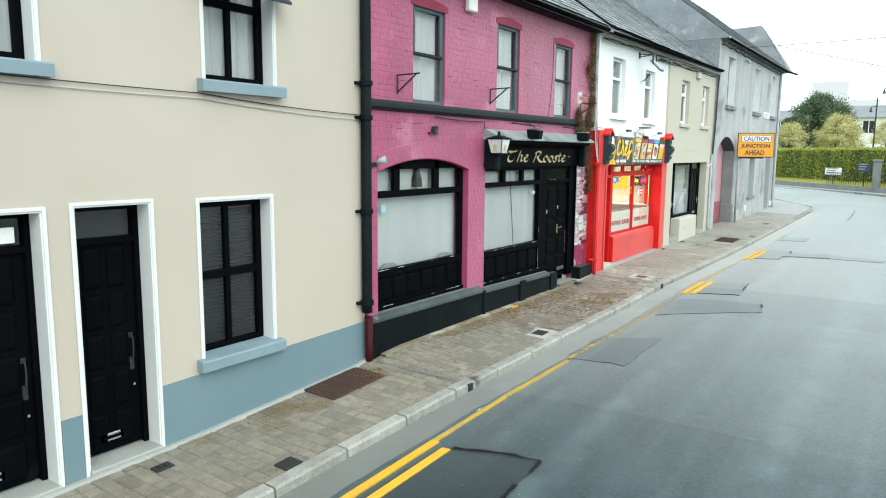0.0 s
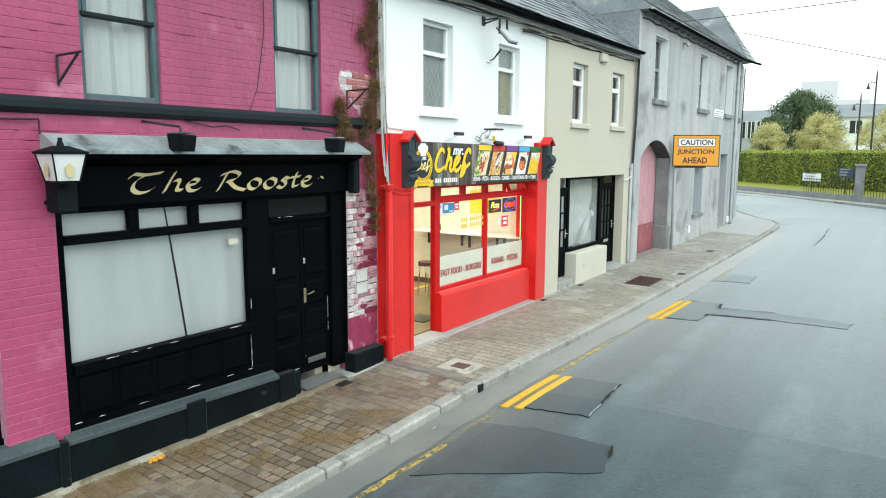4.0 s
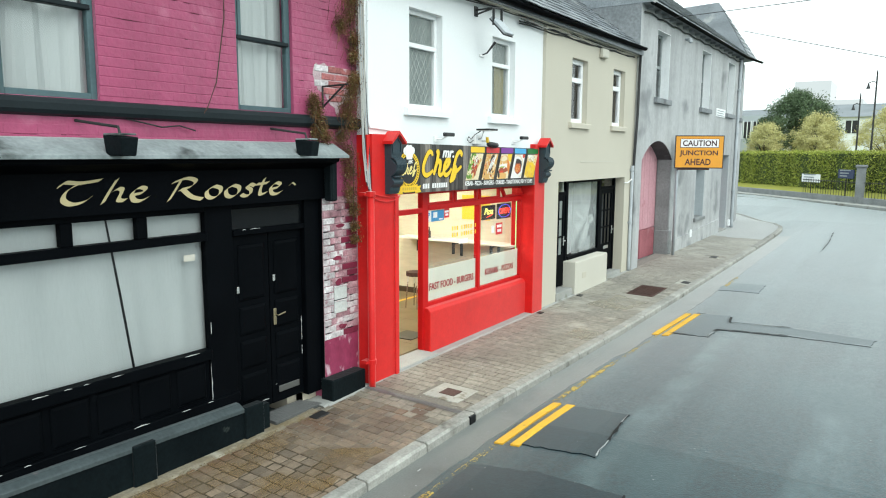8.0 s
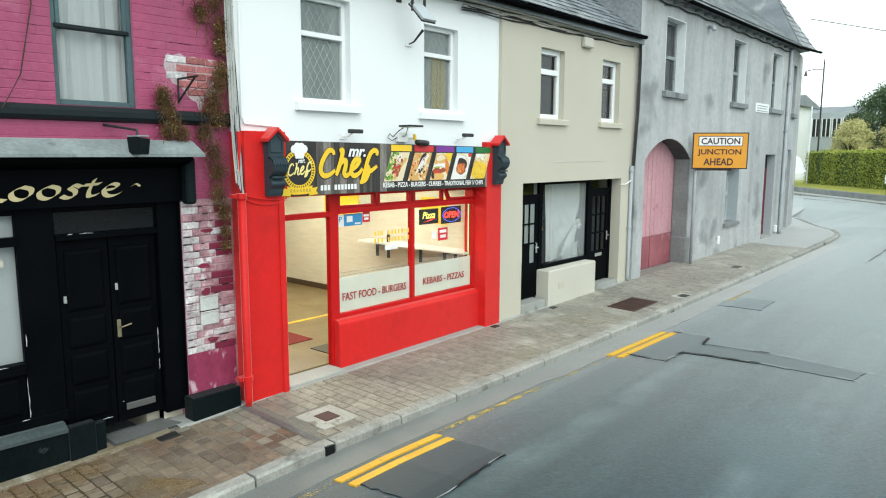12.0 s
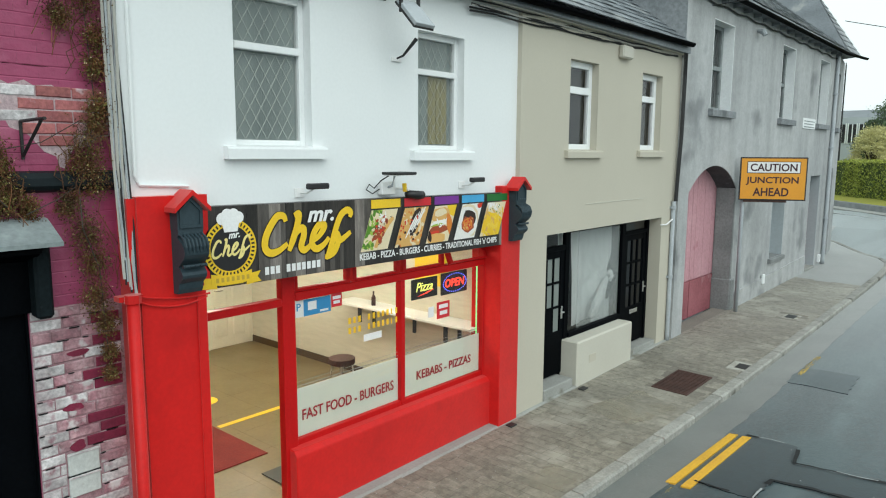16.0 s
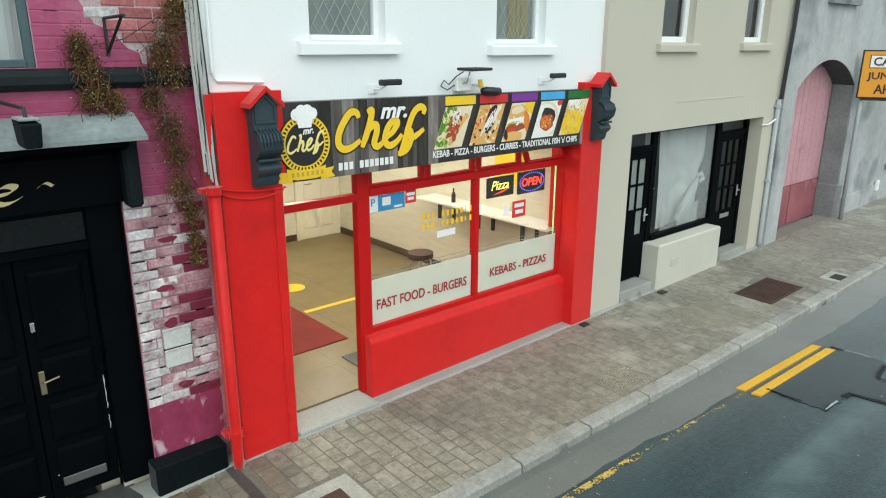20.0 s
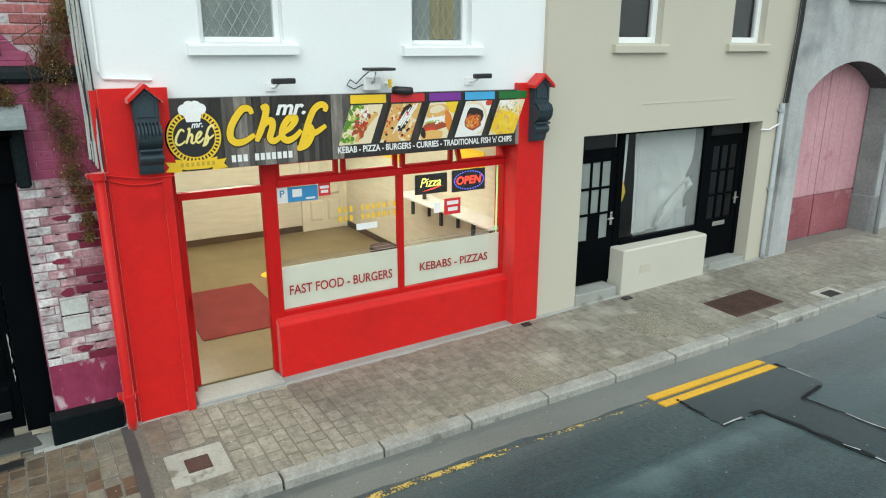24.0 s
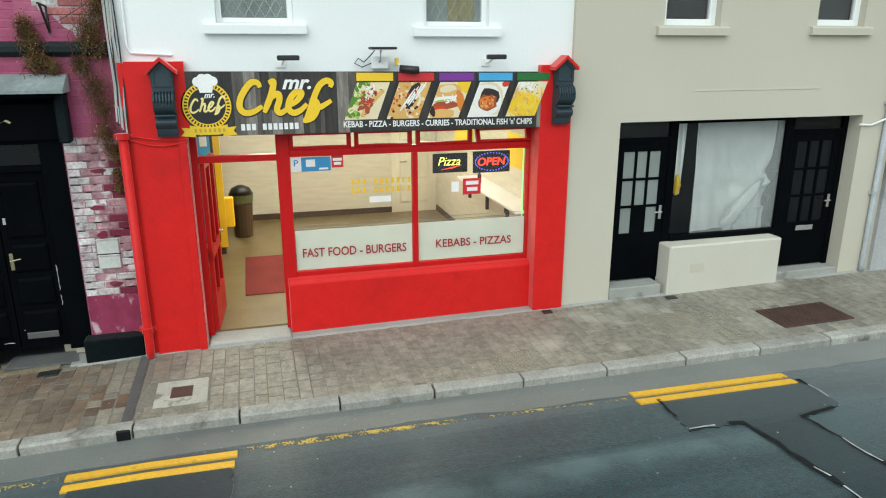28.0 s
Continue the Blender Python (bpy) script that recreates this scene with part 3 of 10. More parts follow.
def box(bm, x0, x1, y0, y1, z0, z1, bev=0.0):
    r = bmesh.ops.create_cube(bm, size=1.0, matrix=Matrix.LocRotScale(((x0 + x1) / 2, (y0 + y1) / 2, (z0 + z1) / 2), None, (x1 - x0, y1 - y0, z1 - z0)))
    if bev:
        edges = list({e for v in r["verts"] for e in v.link_edges})
        bmesh.ops.bevel(bm, geom=edges, offset=bev, segments=1, affect="EDGES")
    return bm


def boxm(*args, bev=0.0):
    bm = bmesh.new()
    for a in args:
        box(bm, *a, bev=bev)
    return bm


def prism(bm, poly, axis, a, b):
    """Extrudes a polygon of (u, v) along an axis: x takes (y, z), y takes (x, z), z takes (x, y)."""
    put = {"x": lambda u, v, w: (w, u, v), "y": lambda u, v, w: (u, w, v), "z": lambda u, v, w: (u, v, w)}[axis]
    lo = [bm.verts.new(put(u, v, a)) for u, v in poly]
    hi = [bm.verts.new(put(u, v, b)) for u, v in poly]
    faces = [bm.faces.new(lo), bm.faces.new(hi)]
    for i in range(len(poly)):
        j = (i + 1) % len(poly)
        faces.append(bm.faces.new((lo[i], lo[j], hi[j], hi[i])))
    bmesh.ops.recalc_face_normals(bm, faces=faces)
    return bm


def tube(bm, pts, r, n=8):
    """A round bar along a line of points."""
    pts = [Vector(p) for p in pts]
    rings = []
    for i, p in enumerate(pts):
        d = (pts[min(i + 1, len(pts) - 1)] - pts[max(i - 1, 0)]).normalized()
        u = d.cross(Vector((0, 0, 1)) if abs(d.z) < 0.9 else Vector((1, 0, 0))).normalized()
        v = d.cross(u)
        rr = r[i] if isinstance(r, (list, tuple)) else r
        rings.append([bm.verts.new(p + (u * math.cos(2 * math.pi * k / n) + v * math.sin(2 * math.pi * k / n)) * rr) for k in range(n)])
    for a, b in zip(rings, rings[1:]):
        for k in range(n):
            bm.faces.new((a[k], a[(k + 1) % n], b[(k + 1) % n], b[k]))
    bm.faces.new(rings[0][::-1])
    bm.faces.new(rings[-1])
    return bm


def tubes(lines, r, n=8):
    bm = bmesh.new()
    for p in lines:
        tube(bm, p, r, n)
    return bm


def sag(a, b, drop, n=14):
    a, b = Vector(a), Vector(b)
    return [a.lerp(b, i / n) - Vector((0, 0, drop * 4 * (i / n) * (1 - i / n))) for i in range(n + 1)]


def wall_mesh(bm, xf, thick, y0, y1, z0, z1, holes=()):
    """A wall facing +x with openings (y0, y1, z0, z1) cut through."""
    ys = sorted({y0, y1, *[h[i] for h in holes for i in (0, 1)]})
    zs = sorted({z0, z1, *[h[i] for h in holes for i in (2, 3)]})
    ys, zs = [y for y in ys if y0 <= y <= y1], [z for z in zs if z0 <= z <= z1]

    def solid(i, j):
        if not (0 <= i < len(ys) - 1 and 0 <= j < len(zs) - 1):
            return False
        y, z = (ys[i] + ys[i + 1]) / 2, (zs[j] + zs[j + 1]) / 2
        return not any(h[0] < y < h[1] and h[2] < z < h[3] for h in holes)

    cache = {}

    def v(x, y, z):
        if (x, y, z) not in cache:
            cache[x, y, z] = bm.verts.new((x, y, z))
        return cache[x, y, z]

    xb = xf - thick
    for i in range(len(ys) - 1):
        for j in range(len(zs) - 1):
            if not solid(i, j):
                continue
            a, b, c, d = ys[i], ys[i + 1], zs[j], zs[j + 1]
            bm.faces.new((v(xf, a, c), v(xf, b, c), v(xf, b, d), v(xf, a, d)))
            bm.faces.new((v(xb, a, d), v(xb, b, d), v(xb, b, c), v(xb, a, c)))
            if not solid(i - 1, j):
                bm.faces.new((v(xf, a, c), v(xf, a, d), v(xb, a, d), v(xb, a, c)))
            if not solid(i + 1, j):
                bm.faces.new((v(xf, b, c), v(xb, b, c), v(xb, b, d), v(xf, b, d)))
            if not solid(i, j - 1):
                bm.faces.new((v(xf, a, c), v(xb, a, c), v(xb, b, c), v(xf, b, c)))
            if not solid(i, j + 1):
                bm.faces.new((v(xf, a, d), v(xf, b, d), v(xb, b, d), v(xb, a, d)))
    return bm


def lettering(name, text, at, height, width, material, parent, shear=0.0, bold=0.0, lean=0.0, deep=0.004, label="", space=1.0):
    """Raised letters on a surface that faces +x, fitted to a height and a width. at: lower left corner."""
    cu = bpy.data.curves.new(name, "FONT")
    cu.body, cu.size, cu.shear, cu.offset, cu.extrude, cu.space_character, cu.resolution_u = text, 1.0, shear, bold, 0.5, space, 3
    tmp = bpy.data.objects.new(name, cu)
    me = bpy.data.meshes.new_from_object(tmp)
    bpy.data.objects.remove(tmp)
    xs, ys = [v.co.x for v in me.vertices], [v.co.y for v in me.vertices]
    sx, sy = width / (max(xs) - min(xs)), height / (max(ys) - min(ys))
    x0, y0 = min(xs), min(ys)
    for v in me.vertices:
        u, w, d = (v.co.x - x0) * sx, (v.co.y - y0) * sy, v.co.z
        v.co = (at[0] + (d + 0.5) * deep, at[1] + u, at[2] + w + u * lean)
    me.materials.clear()
    me.materials.append(M[material])
    ob = new(name, me)
    if parent:
        ob.parent = parent
        if parent.type == "EMPTY":
            ob.matrix_parent_inverse = parent.matrix_basis.inverted()
    return tagged(ob, label)


def many(name, verts, faces, material):
    me = bpy.data.meshes.new(name)
    me.from_pydata(verts, [], faces)
    me.materials.append(M[material])
    return new(name, me)


def smooth_line(pts, n=7):
    """A curve through the points."""
    out = []
    for i in range(len(pts) - 1):
        p0, p1, p2, p3 = (pts[max(0, i - 1)], pts[i], pts[i + 1], pts[min(len(pts) - 1, i + 2)])
        for k in range(n):
            t = k / n
            out.append(tuple(0.5 * (2 * p1[c] + (p2[c] - p0[c]) * t + (2 * p0[c] - 5 * p1[c] + 4 * p2[c] - p3[c]) * t * t + (3 * p1[c] - p0[c] - 3 * p2[c] + p3[c]) * t ** 3) for c in (0, 1)))
    out.append(tuple(pts[-1]))
    return out


def pen(bm, x, strokes, put, nib=None, half=0.0, step=0.0008):
    """Painted strokes on a surface that faces +x: a flat nib held at one angle, or a round brush of a half width."""
    for q, st in enumerate(strokes):
        line = smooth_line([put(*p) for p in st])
        xx = x + step * q
        last = None
        for i, (y, z) in enumerate(line):
            if nib:
                ny, nz = nib
            else:
                a, b = line[max(0, i - 1)], line[min(len(line) - 1, i + 1)]
                L = math.hypot(b[0] - a[0], b[1] - a[1]) or 1
                taper = 0.55 + 0.45 * min(1, 4 * min(i, len(line) - 1 - i) / len(line) + 0.2)
                ny, nz = -(b[1] - a[1]) / L * half * taper, (b[0] - a[0]) / L * half * taper
            xx += 0.00002
            cur = (bm.verts.new((xx, y + ny, z + nz)), bm.verts.new((xx, y - ny, z - nz)))
            if last:
                bm.faces.new((last[0], last[1], cur[1], cur[0]))
            last = cur
    bm.normal_update()
    bmesh.ops.reverse_faces(bm, faces=[f for f in bm.faces if f.normal.x < 0])
    return bm


GLYPH = {
    "T": (0.95, [[(0.0, 0.74), (0.12, 0.92), (0.45, 0.88), (0.92, 0.98)], [(0.48, 0.88), (0.18, 0.62), (0.06, 0.25), (0.22, 0.03), (0.5, 0.1), (0.68, 0.3)]]),
    "h": (0.62, [[(0.36, 1.0), (0.16, 0.5), (-0.02, 0.0)], [(0.10, 0.32), (0.34, 0.58), (0.46, 0.52), (0.36, 0.12), (0.52, 0.08)]]),
    "e": (0.56, [[(0.10, 0.30), (0.36, 0.38), (0.42, 0.55), (0.26, 0.6), (0.08, 0.36), (0.12, 0.06), (0.3, 0.02), (0.48, 0.16)]]),
    "R": (0.98, [[(0.36, 0.98), (0.18, 0.5), (-0.02, 0.0)], [(0.12, 0.82), (0.5, 1.0), (0.74, 0.86), (0.6, 0.6), (0.3, 0.48)], [(0.36, 0.5), (0.6, 0.12), (0.9, -0.02)]]),
    "o": (0.58, [[(0.3, 0.58), (0.08, 0.38), (0.08, 0.1), (0.24, 0.0), (0.44, 0.18), (0.48, 0.46), (0.3, 0.58)]]),
    "s": (0.46, [[(0.42, 0.5), (0.28, 0.6), (0.16, 0.48), (0.28, 0.3), (0.24, 0.06), (0.08, 0.0), (-0.04, 0.1)]]),
    "t": (0.42, [[(0.3, 0.86), (0.14, 0.3), (0.14, 0.04), (0.34, 0.12)], [(0.02, 0.58), (0.24, 0.6), (0.42, 0.64)]]),
}


def calligraphy(name, word, x, y0, z0, width, height, material, parent, label=""):
    total = sum(GLYPH[c][0] for c in word)
    k = width / total
    bm = bmesh.new()
    adv = 0.0
    for c in word:
        w, strokes = GLYPH[c]
        pen(bm, x, strokes, lambda u, v: (y0 + (adv + u) * k, z0 + v * height), nib=(0.023, 0.014))
        x += 0.0006
        adv += w
    return part(name, bm, material, parent, label)


# ---- ground ----
PY = [-60, 0, 4, 7, 12, 14, 18.5, 23, 35, 45, 80, 3000]
PZ = [-1.4, -0.47, -0.40, -0.25, -0.13, -0.05, 0.0, 0.07, 0.19, 0.25, 0.30, 0.30]
KERB = [(-4.75, -12.0), (-4.52, 0.0), (-4.42, 5.0), (-4.30, 8.0), (-4.19, 13.79), (-4.07, 18.16), (-4.0, 21.6), (-3.98, 26.0), (-3.97, 30.5), (-3.99, 33.0), (-4.06, 34.8), (-4.2, 35.7), (-4.5, 36.4), (-5.2, 37.2), (-6.4, 39.6), (-8.0, 42.0), (-12.0, 46.5)]


def zp(y):
    """Height of the pavement at the walls."""
    return float(np.interp(y, PY, PZ))


def xk(y):
    """The kerb's front edge."""
    return float(np.interp(y, [k[1] for k in KERB], [k[0] for k in KERB]))


def zpave(x, y):
    """The pavement falls to the kerb, and is banked up along the pub's plinth."""
    bank = float(np.interp(y, [6.4, 7.1, 8.5, 9.6, 11.0, 12.0], [0, 0.085, 0.06, 0.045, 0.015, 0]))
    return zp(y) - 0.022 * max(0.0, min(2.2, x + 5.85)) + bank * max(0.0, min(1.0, (-4.55 - x) / 1.15))


def zroad(x, y):
    """The road rises from the gutter to a rounded crown."""
    return zp(y) + float(np.interp(x - xk(y), [0, 0.45, 0.7, 1.3, 2.2, 4.5, 7, 10], [-0.125, -0.10, -0.07, -0.03, -0.005, 0.0, -0.06, -0.10]))


def sheet(bm, xs, ys, f):
    grid = [[bm.verts.new((x, y, f(x, y))) for x in xs] for y in ys]
    for r0, r1 in zip(grid, grid[1:]):
        for i in range(len(xs) - 1):
            bm.faces.new((r0[i], r0[i + 1], r1[i + 1], r1[i]))
    return bm


road = solo("road", sheet(bmesh.new(), [-3000, -300, -60, -25, -12, -8, -6, -5] + [-4.6 + 0.2 * i for i in range(24)] + [0.5, 1.5, 4, 8, 15, 40, 300, 3000],
            [-3000, -300, -60, -20, -8, 0] + [1.0 + 0.5 * i for i in range(70)] + [38, 45, 60, 80, 300, 3000], zroad),
            "asphalt", "worn grey asphalt street with patches and faded lines", "road", kind="structure")


def slab(name, outline, material, lift, parent, label="", f=zroad):
    """A thin flat piece of surfacing, laid on the road and following its slope."""
    bm = bmesh.new()
    bm.faces.new([bm.verts.new((x, y, 0)) for x, y in outline])
    for axis, step in ((0, 0.1), (1, 0.5)):
        lo, hi = min(q[axis] for q in outline), max(q[axis] for q in outline)
        for k in range(math.ceil(lo / step), math.floor(hi / step) + 1):
            cut = Vector((k * step, 0, 0)) if axis == 0 else Vector((0, k * step, 0))
            bmesh.ops.bisect_plane(bm, geom=bm.verts[:] + bm.edges[:] + bm.faces[:], plane_co=cut, plane_no=cut.normalized() if cut.length else Vector((1 - axis, axis, 0)))
    rim = [e for e in bm.edges if e.is_boundary]
    for v in bm.verts:
        v.co.z = f(v.co.x, v.co.y) + lift
    skirt = bmesh.ops.extrude_edge_only(bm, edges=rim)["geom"]
    for v in skirt:
        if isinstance(v, bmesh.types.BMVert):
            v.co.z -= lift + 0.02
    bmesh.ops.recalc_face_normals(bm, faces=bm.faces[:])
    return part(name, bm, material, parent, label)


def strip_line(x0, y0, x1, y1, w):
    n = max(2, int(abs(y1 - y0) / 0.8) + 1)
    ys = [y0 + (y1 - y0) * i / n for i in range(n + 1)]
    left = [(float(np.interp(y, [y0, y1], [x0, x1])) - w / 2, y) for y in ys]
    right = [(float(np.interp(y, [y0, y1], [x0, x1])) + w / 2, y) for y in ys]
    return right + left[::-1]


def ragged(pts, amount, seed, n=5):
    """Roughens an outline."""
    r = random.Random(seed)
    out = []
    for (a, b), (c, d) in zip(pts, pts[1:] + pts[:1]):
        for i in range(n):
            f = i / n
            out.append((a + (c - a) * f + r.uniform(-amount, amount), b + (d - b) * f + r.uniform(-amount, amount)))
    return out


# concrete channel along the kerb
ky = [-12 + 0.2 * i for i in range(226)]
rg = random.Random(8)
fray = {y: rg.uniform(-0.025, 0.02) for y in ky}
bm = bmesh.new()
rows = [[bm.verts.new((xk(y) - 0.02 + o, y, zroad(xk(y) + o, y) + h)) for o, h in ((0, 0.006), (0.22, 0.004), (0.42 + (0.05 if y > 17 else 0) + fray[y], 0.004), (0.43 + (0.05 if y > 17 else 0) + fray[y], -0.02))] for y in ky]
for a, b in zip(rows, rows[1:]):
    for i in range(3):
        bm.faces.new((a[i], a[i + 1], b[i + 1], b[i]))
part("gutter_channel", bm, "gutter", road, "pale concrete drainage channel along the kerb")

# road patches and lines
PA = [(-3.45, 13.45), (-2.68, 13.50), (-2.76, 14.66), (-3.43, 14.66)]
PB = [(-3.59, 11.52), (-2.08, 12.38), (-2.2, 12.93), (-3.02, 12.98), (-3.7, 12.86)]
PC = [(-3.92, 8.61), (-3.01, 8.54), (-3.04, 10.03), (-3.92, 9.72)]
PE = [(-3.58, 22.45), (-2.74, 22.25), (-2.76, 23.2), (-3.56, 23.35)]
PD = [(-3.42, 18.5), (-2.81, 18.43), (-2.775, 18.95), (-1.78, 19.02), (-0.5, 19.03), (4.5, 18.7), (4.5, 19.15), (-0.5, 19.44), (-1.82, 19.56), (-2.70, 19.5), (-2.80, 20.0), (-3.37, 20.03)]
PF = [(-3.6, 5.37), (-2.71, 5.52), (-2.65, 3.8), (-3.66, 3.54)]
for k, (pts, mt) in enumerate(((PF, "patch"), (PC, "patch"), (PA, "patch"), (PB, "patch"), (PD, "patch"), (PE, "patch"))):
    slab("road_patch", ragged(pts if pts is not PD else PD[:4] + [(-0.7, 19.03), (-0.65, 19.45)] + PD[8:], 0.03 if pts is PC else 0.018, k + 1, 10), mt, 0.012 if pts is PA else 0.007, road, "darker asphalt repair patch")
seams = [PF[1:3], [PF[0], (-3.13, 5.48), PF[1]], PD[:4], PD[8:12], [PB[1], PB[2]], PA[1:3], PD[3:6], PD[6:9], [(-2.65, 26.4), (-2.45, 26.8), (-2.38, 27.9), (-1.8, 28.0)], [(-2.3, 29.0), (-2.3, 31.2), (-2.42, 34.2)]]
PALE = (4, 5, 6, 7, 8)
rs = random.Random(7)
for k, line in enumerate(seams):
    dense = []
    for (a, b), (c, d) in zip(line, line[1:]):
        n = max(2, int(math.hypot(c - a, d - b) / 0.12))
        dense += [(a + (c - a) * i / n + rs.uniform(-0.012, 0.012), b + (d - b) * i / n + rs.uniform(-0.012, 0.012)) for i in range(n)]
    dense.append(line[-1])
    for half, mt in ((0.024 if k < 4 else 0.018, "bitumen"), (0.008, "chalk")):
        if mt == "bitumen" and k in (6, 7, 8) or mt == "chalk" and k in (4, 9):
            continue
        bm = bmesh.new()
        last = None
        for i, (x, y) in enumerate(dense):
            if rs.random() < (0.12 if k in PALE else 0.08 if mt == "bitumen" else 0.1 if k > 1 and math.sin(i * 0.6 + k * 2.1) > 0.45 else 0.95):
                last = None
                continue
            px, py = dense[max(0, i - 1)]
            qx, qy = dense[min(len(dense) - 1, i + 1)]
            L = math.hypot(qx - px, qy - py) or 1
            nx, ny, w = -(qy - py) / L, (qx - px) / L, half * rs.uniform(0.35, 1.4)
            z = zroad(x, y) + (0.018 if mt == "bitumen" else 0.022)
            cur = (bm.verts.new((x + nx * w, y + ny * w, z)), bm.verts.new((x - nx * w, y - ny * w, z)))
            if last:
                bm.faces.new((last[0], last[1], cur[1], cur[0]))
            last = cur
        bmesh.ops.recalc_face_normals(bm, faces=bm.faces[:])
        part("patch_seam", bm, mt, road, "black bitumen joint round a patch" if mt == "bitumen" else "pale worn grit in a joint")

for xa, ya, xb, yb, w, mt in ((-3.91, 1.98, -3.87, 5.46, 0.10, "yellow_line"), (-3.69, 1.97, -3.65, 5.34, 0.10, "yellow_line"),
                              (-3.67, 13.39, -3.62, 14.70, 0.10, "yellow_line"), (-3.49, 13.40, -3.44, 14.68, 0.10, "yellow_line"),
                              (-3.60, 18.34, -3.51, 20.0, 0.10, "yellow_line"), (-3.43, 18.31, -3.35, 19.98, 0.10, "yellow_line")):
    slab("yellow_line", strip_line(xa, ya, xb, yb, w), mt, 0.017, road, "fresh yellow painted parking line")
slab("yellow_line", ragged(strip_line(-3.89, 5.46, -3.81, 8.49, 0.07), 0.006, 44, 4), "yellow_old", 0.012, road, "older thin yellow painted line")
for xa, ya, xb, yb, w, mt, sd in ((-3.85, 8.58, -3.78, 9.77, 0.075, "flaked_yellow", 1), (-3.78, 9.77, -3.71, 12.24, 0.07, "flaked_yellow", 2), (-3.71, 12.24, -3.69, 13.34, 0.06, "sparse_yellow", 3), (-3.68, 14.78, -3.63, 16.57, 0.065, "flaked_yellow", 4), (-3.63, 16.57, -3.54, 18.25, 0.035, "sparse_yellow", 8), (-3.50, 22.9, -3.50, 24.1, 0.07, "flaked_yellow", 5)):
    slab("worn_line", ragged(strip_line(xa, ya, xb, yb, w), 0.008, sd, 4), mt, 0.012, road, "worn broken yellow line")

# give-way and lane markings at the junction
for pts in ([(-9.6, 53.2), (-9.5, 53.4), (-3.9, 48.3), (-4.0, 48.1)],):
    slab("white_line", pts, "chalk", 0.008, road, "faded white road marking")

# small litter on the street
rl = random.Random(3)
bm = bmesh.new()
for q in range(330):
    x, y = (rl.uniform(-5.7, 0.5), rl.uniform(3, 22)) if q % 2 else (rl.uniform(-5.7, -3.4), rl.uniform(12, 20))
    s = rl.uniform(0.005, 0.012)
    z = (zpave(x, y) + 0.004 if x < xk(y) else zroad(x, y) + 0.012)
    bm.faces.new([bm.verts.new((x + s * math.cos(a) * rl.uniform(0.6, 1), y + s * math.sin(a) * rl.uniform(0.6, 1), z)) for a in (0, 1.2, 2.5, 3.8, 5.0)])
for q in range(46):
    x, y, s = rl.gauss(-4.98, 0.22), rl.gauss(15.0, 0.32), rl.uniform(0.005, 0.013)
    bm.faces.new([bm.verts.new((x + s * math.cos(a) * rl.uniform(0.6, 1), y + s * math.sin(a) * rl.uniform(0.6, 1), zpave(x, y) + 0.004)) for a in (0, 1.2, 2.5, 3.8, 5.0)])
solo("litter", bm, "chalk", "scattered pale specks of gum and litter on paving", "litter", kind="stuff")
bm = bmesh.new()
for x, y, s in ((-4.45, 4.96, 0.05), (-4.5, 5.6, 0.02), (-3.92, 6.38, 0.045), (-4.0, 8.95, 0.03), (-4.05, 12.55, 0.03)):
    pts = [(x + s * rl.uniform(0.25, 0.6) * math.cos(a), y + s * rl.uniform(0.7, 1.5) * math.sin(a)) for a in (0, 0.8, 1.7, 2.5, 3.2, 4.1, 5.2)]
    mid = bm.verts.new((x, y, zroad(x, y) + 0.022))
    ring = [bm.verts.new((px, py, zroad(px, py) + rl.uniform(0.008, 0.016))) for px, py in pts]
    for i in range(7):
        bm.faces.new((mid, ring[i], ring[(i + 1) % 7]))
solo("crushed_packaging", bm, "concrete", "crushed pale packaging lying in the gutter", "litter", kind="stuff")

bm = bmesh.new()
for k in range(5):
    y, z = 10.2 + 0.03 * k, zpave(-5.62, 10.25) + 0.012
    bm.faces.new([bm.verts.new(v) for v in ((-5.64, y, z), (-5.60, y + 0.006, z + 0.01 * (k % 2)), (-5.605, y + 0.034, z + 0.03 * ((k + 1) % 2)), (-5.645, y + 0.03, z + 0.035))])
solo("wrapper", bm, "orange", "crumpled orange wrapper lying at the pub plinth", "litter")
bm = bmesh.new()
for q in range(46):
    a, d = rl.uniform(0, 6.28), abs(rl.gauss(0, 0.06))
    x, y = -4.47 + d * math.cos(a) * 0.6, 6.06 + d * math.sin(a)
    s, t = rl.uniform(0.010, 0.022), rl.uniform(0, 6.28)
    z = zroad(x, y) + 0.008 + rl.uniform(0, 0.02)
    bm.faces.new([bm.verts.new((x + s * c * math.cos(t) - s * e * math.sin(t), y + s * c * math.sin(t) + s * e * math.cos(t), z + h)) for c, e, h in ((-1, 0, 0), (0, -0.5, 0.006), (1, 0, 0.002), (0, 0.5, 0.008))])
solo("leaf_litter", bm, "leaf_dry", "small heap of dry brown leaves in the gutter", "leaf litter", kind="stuff")

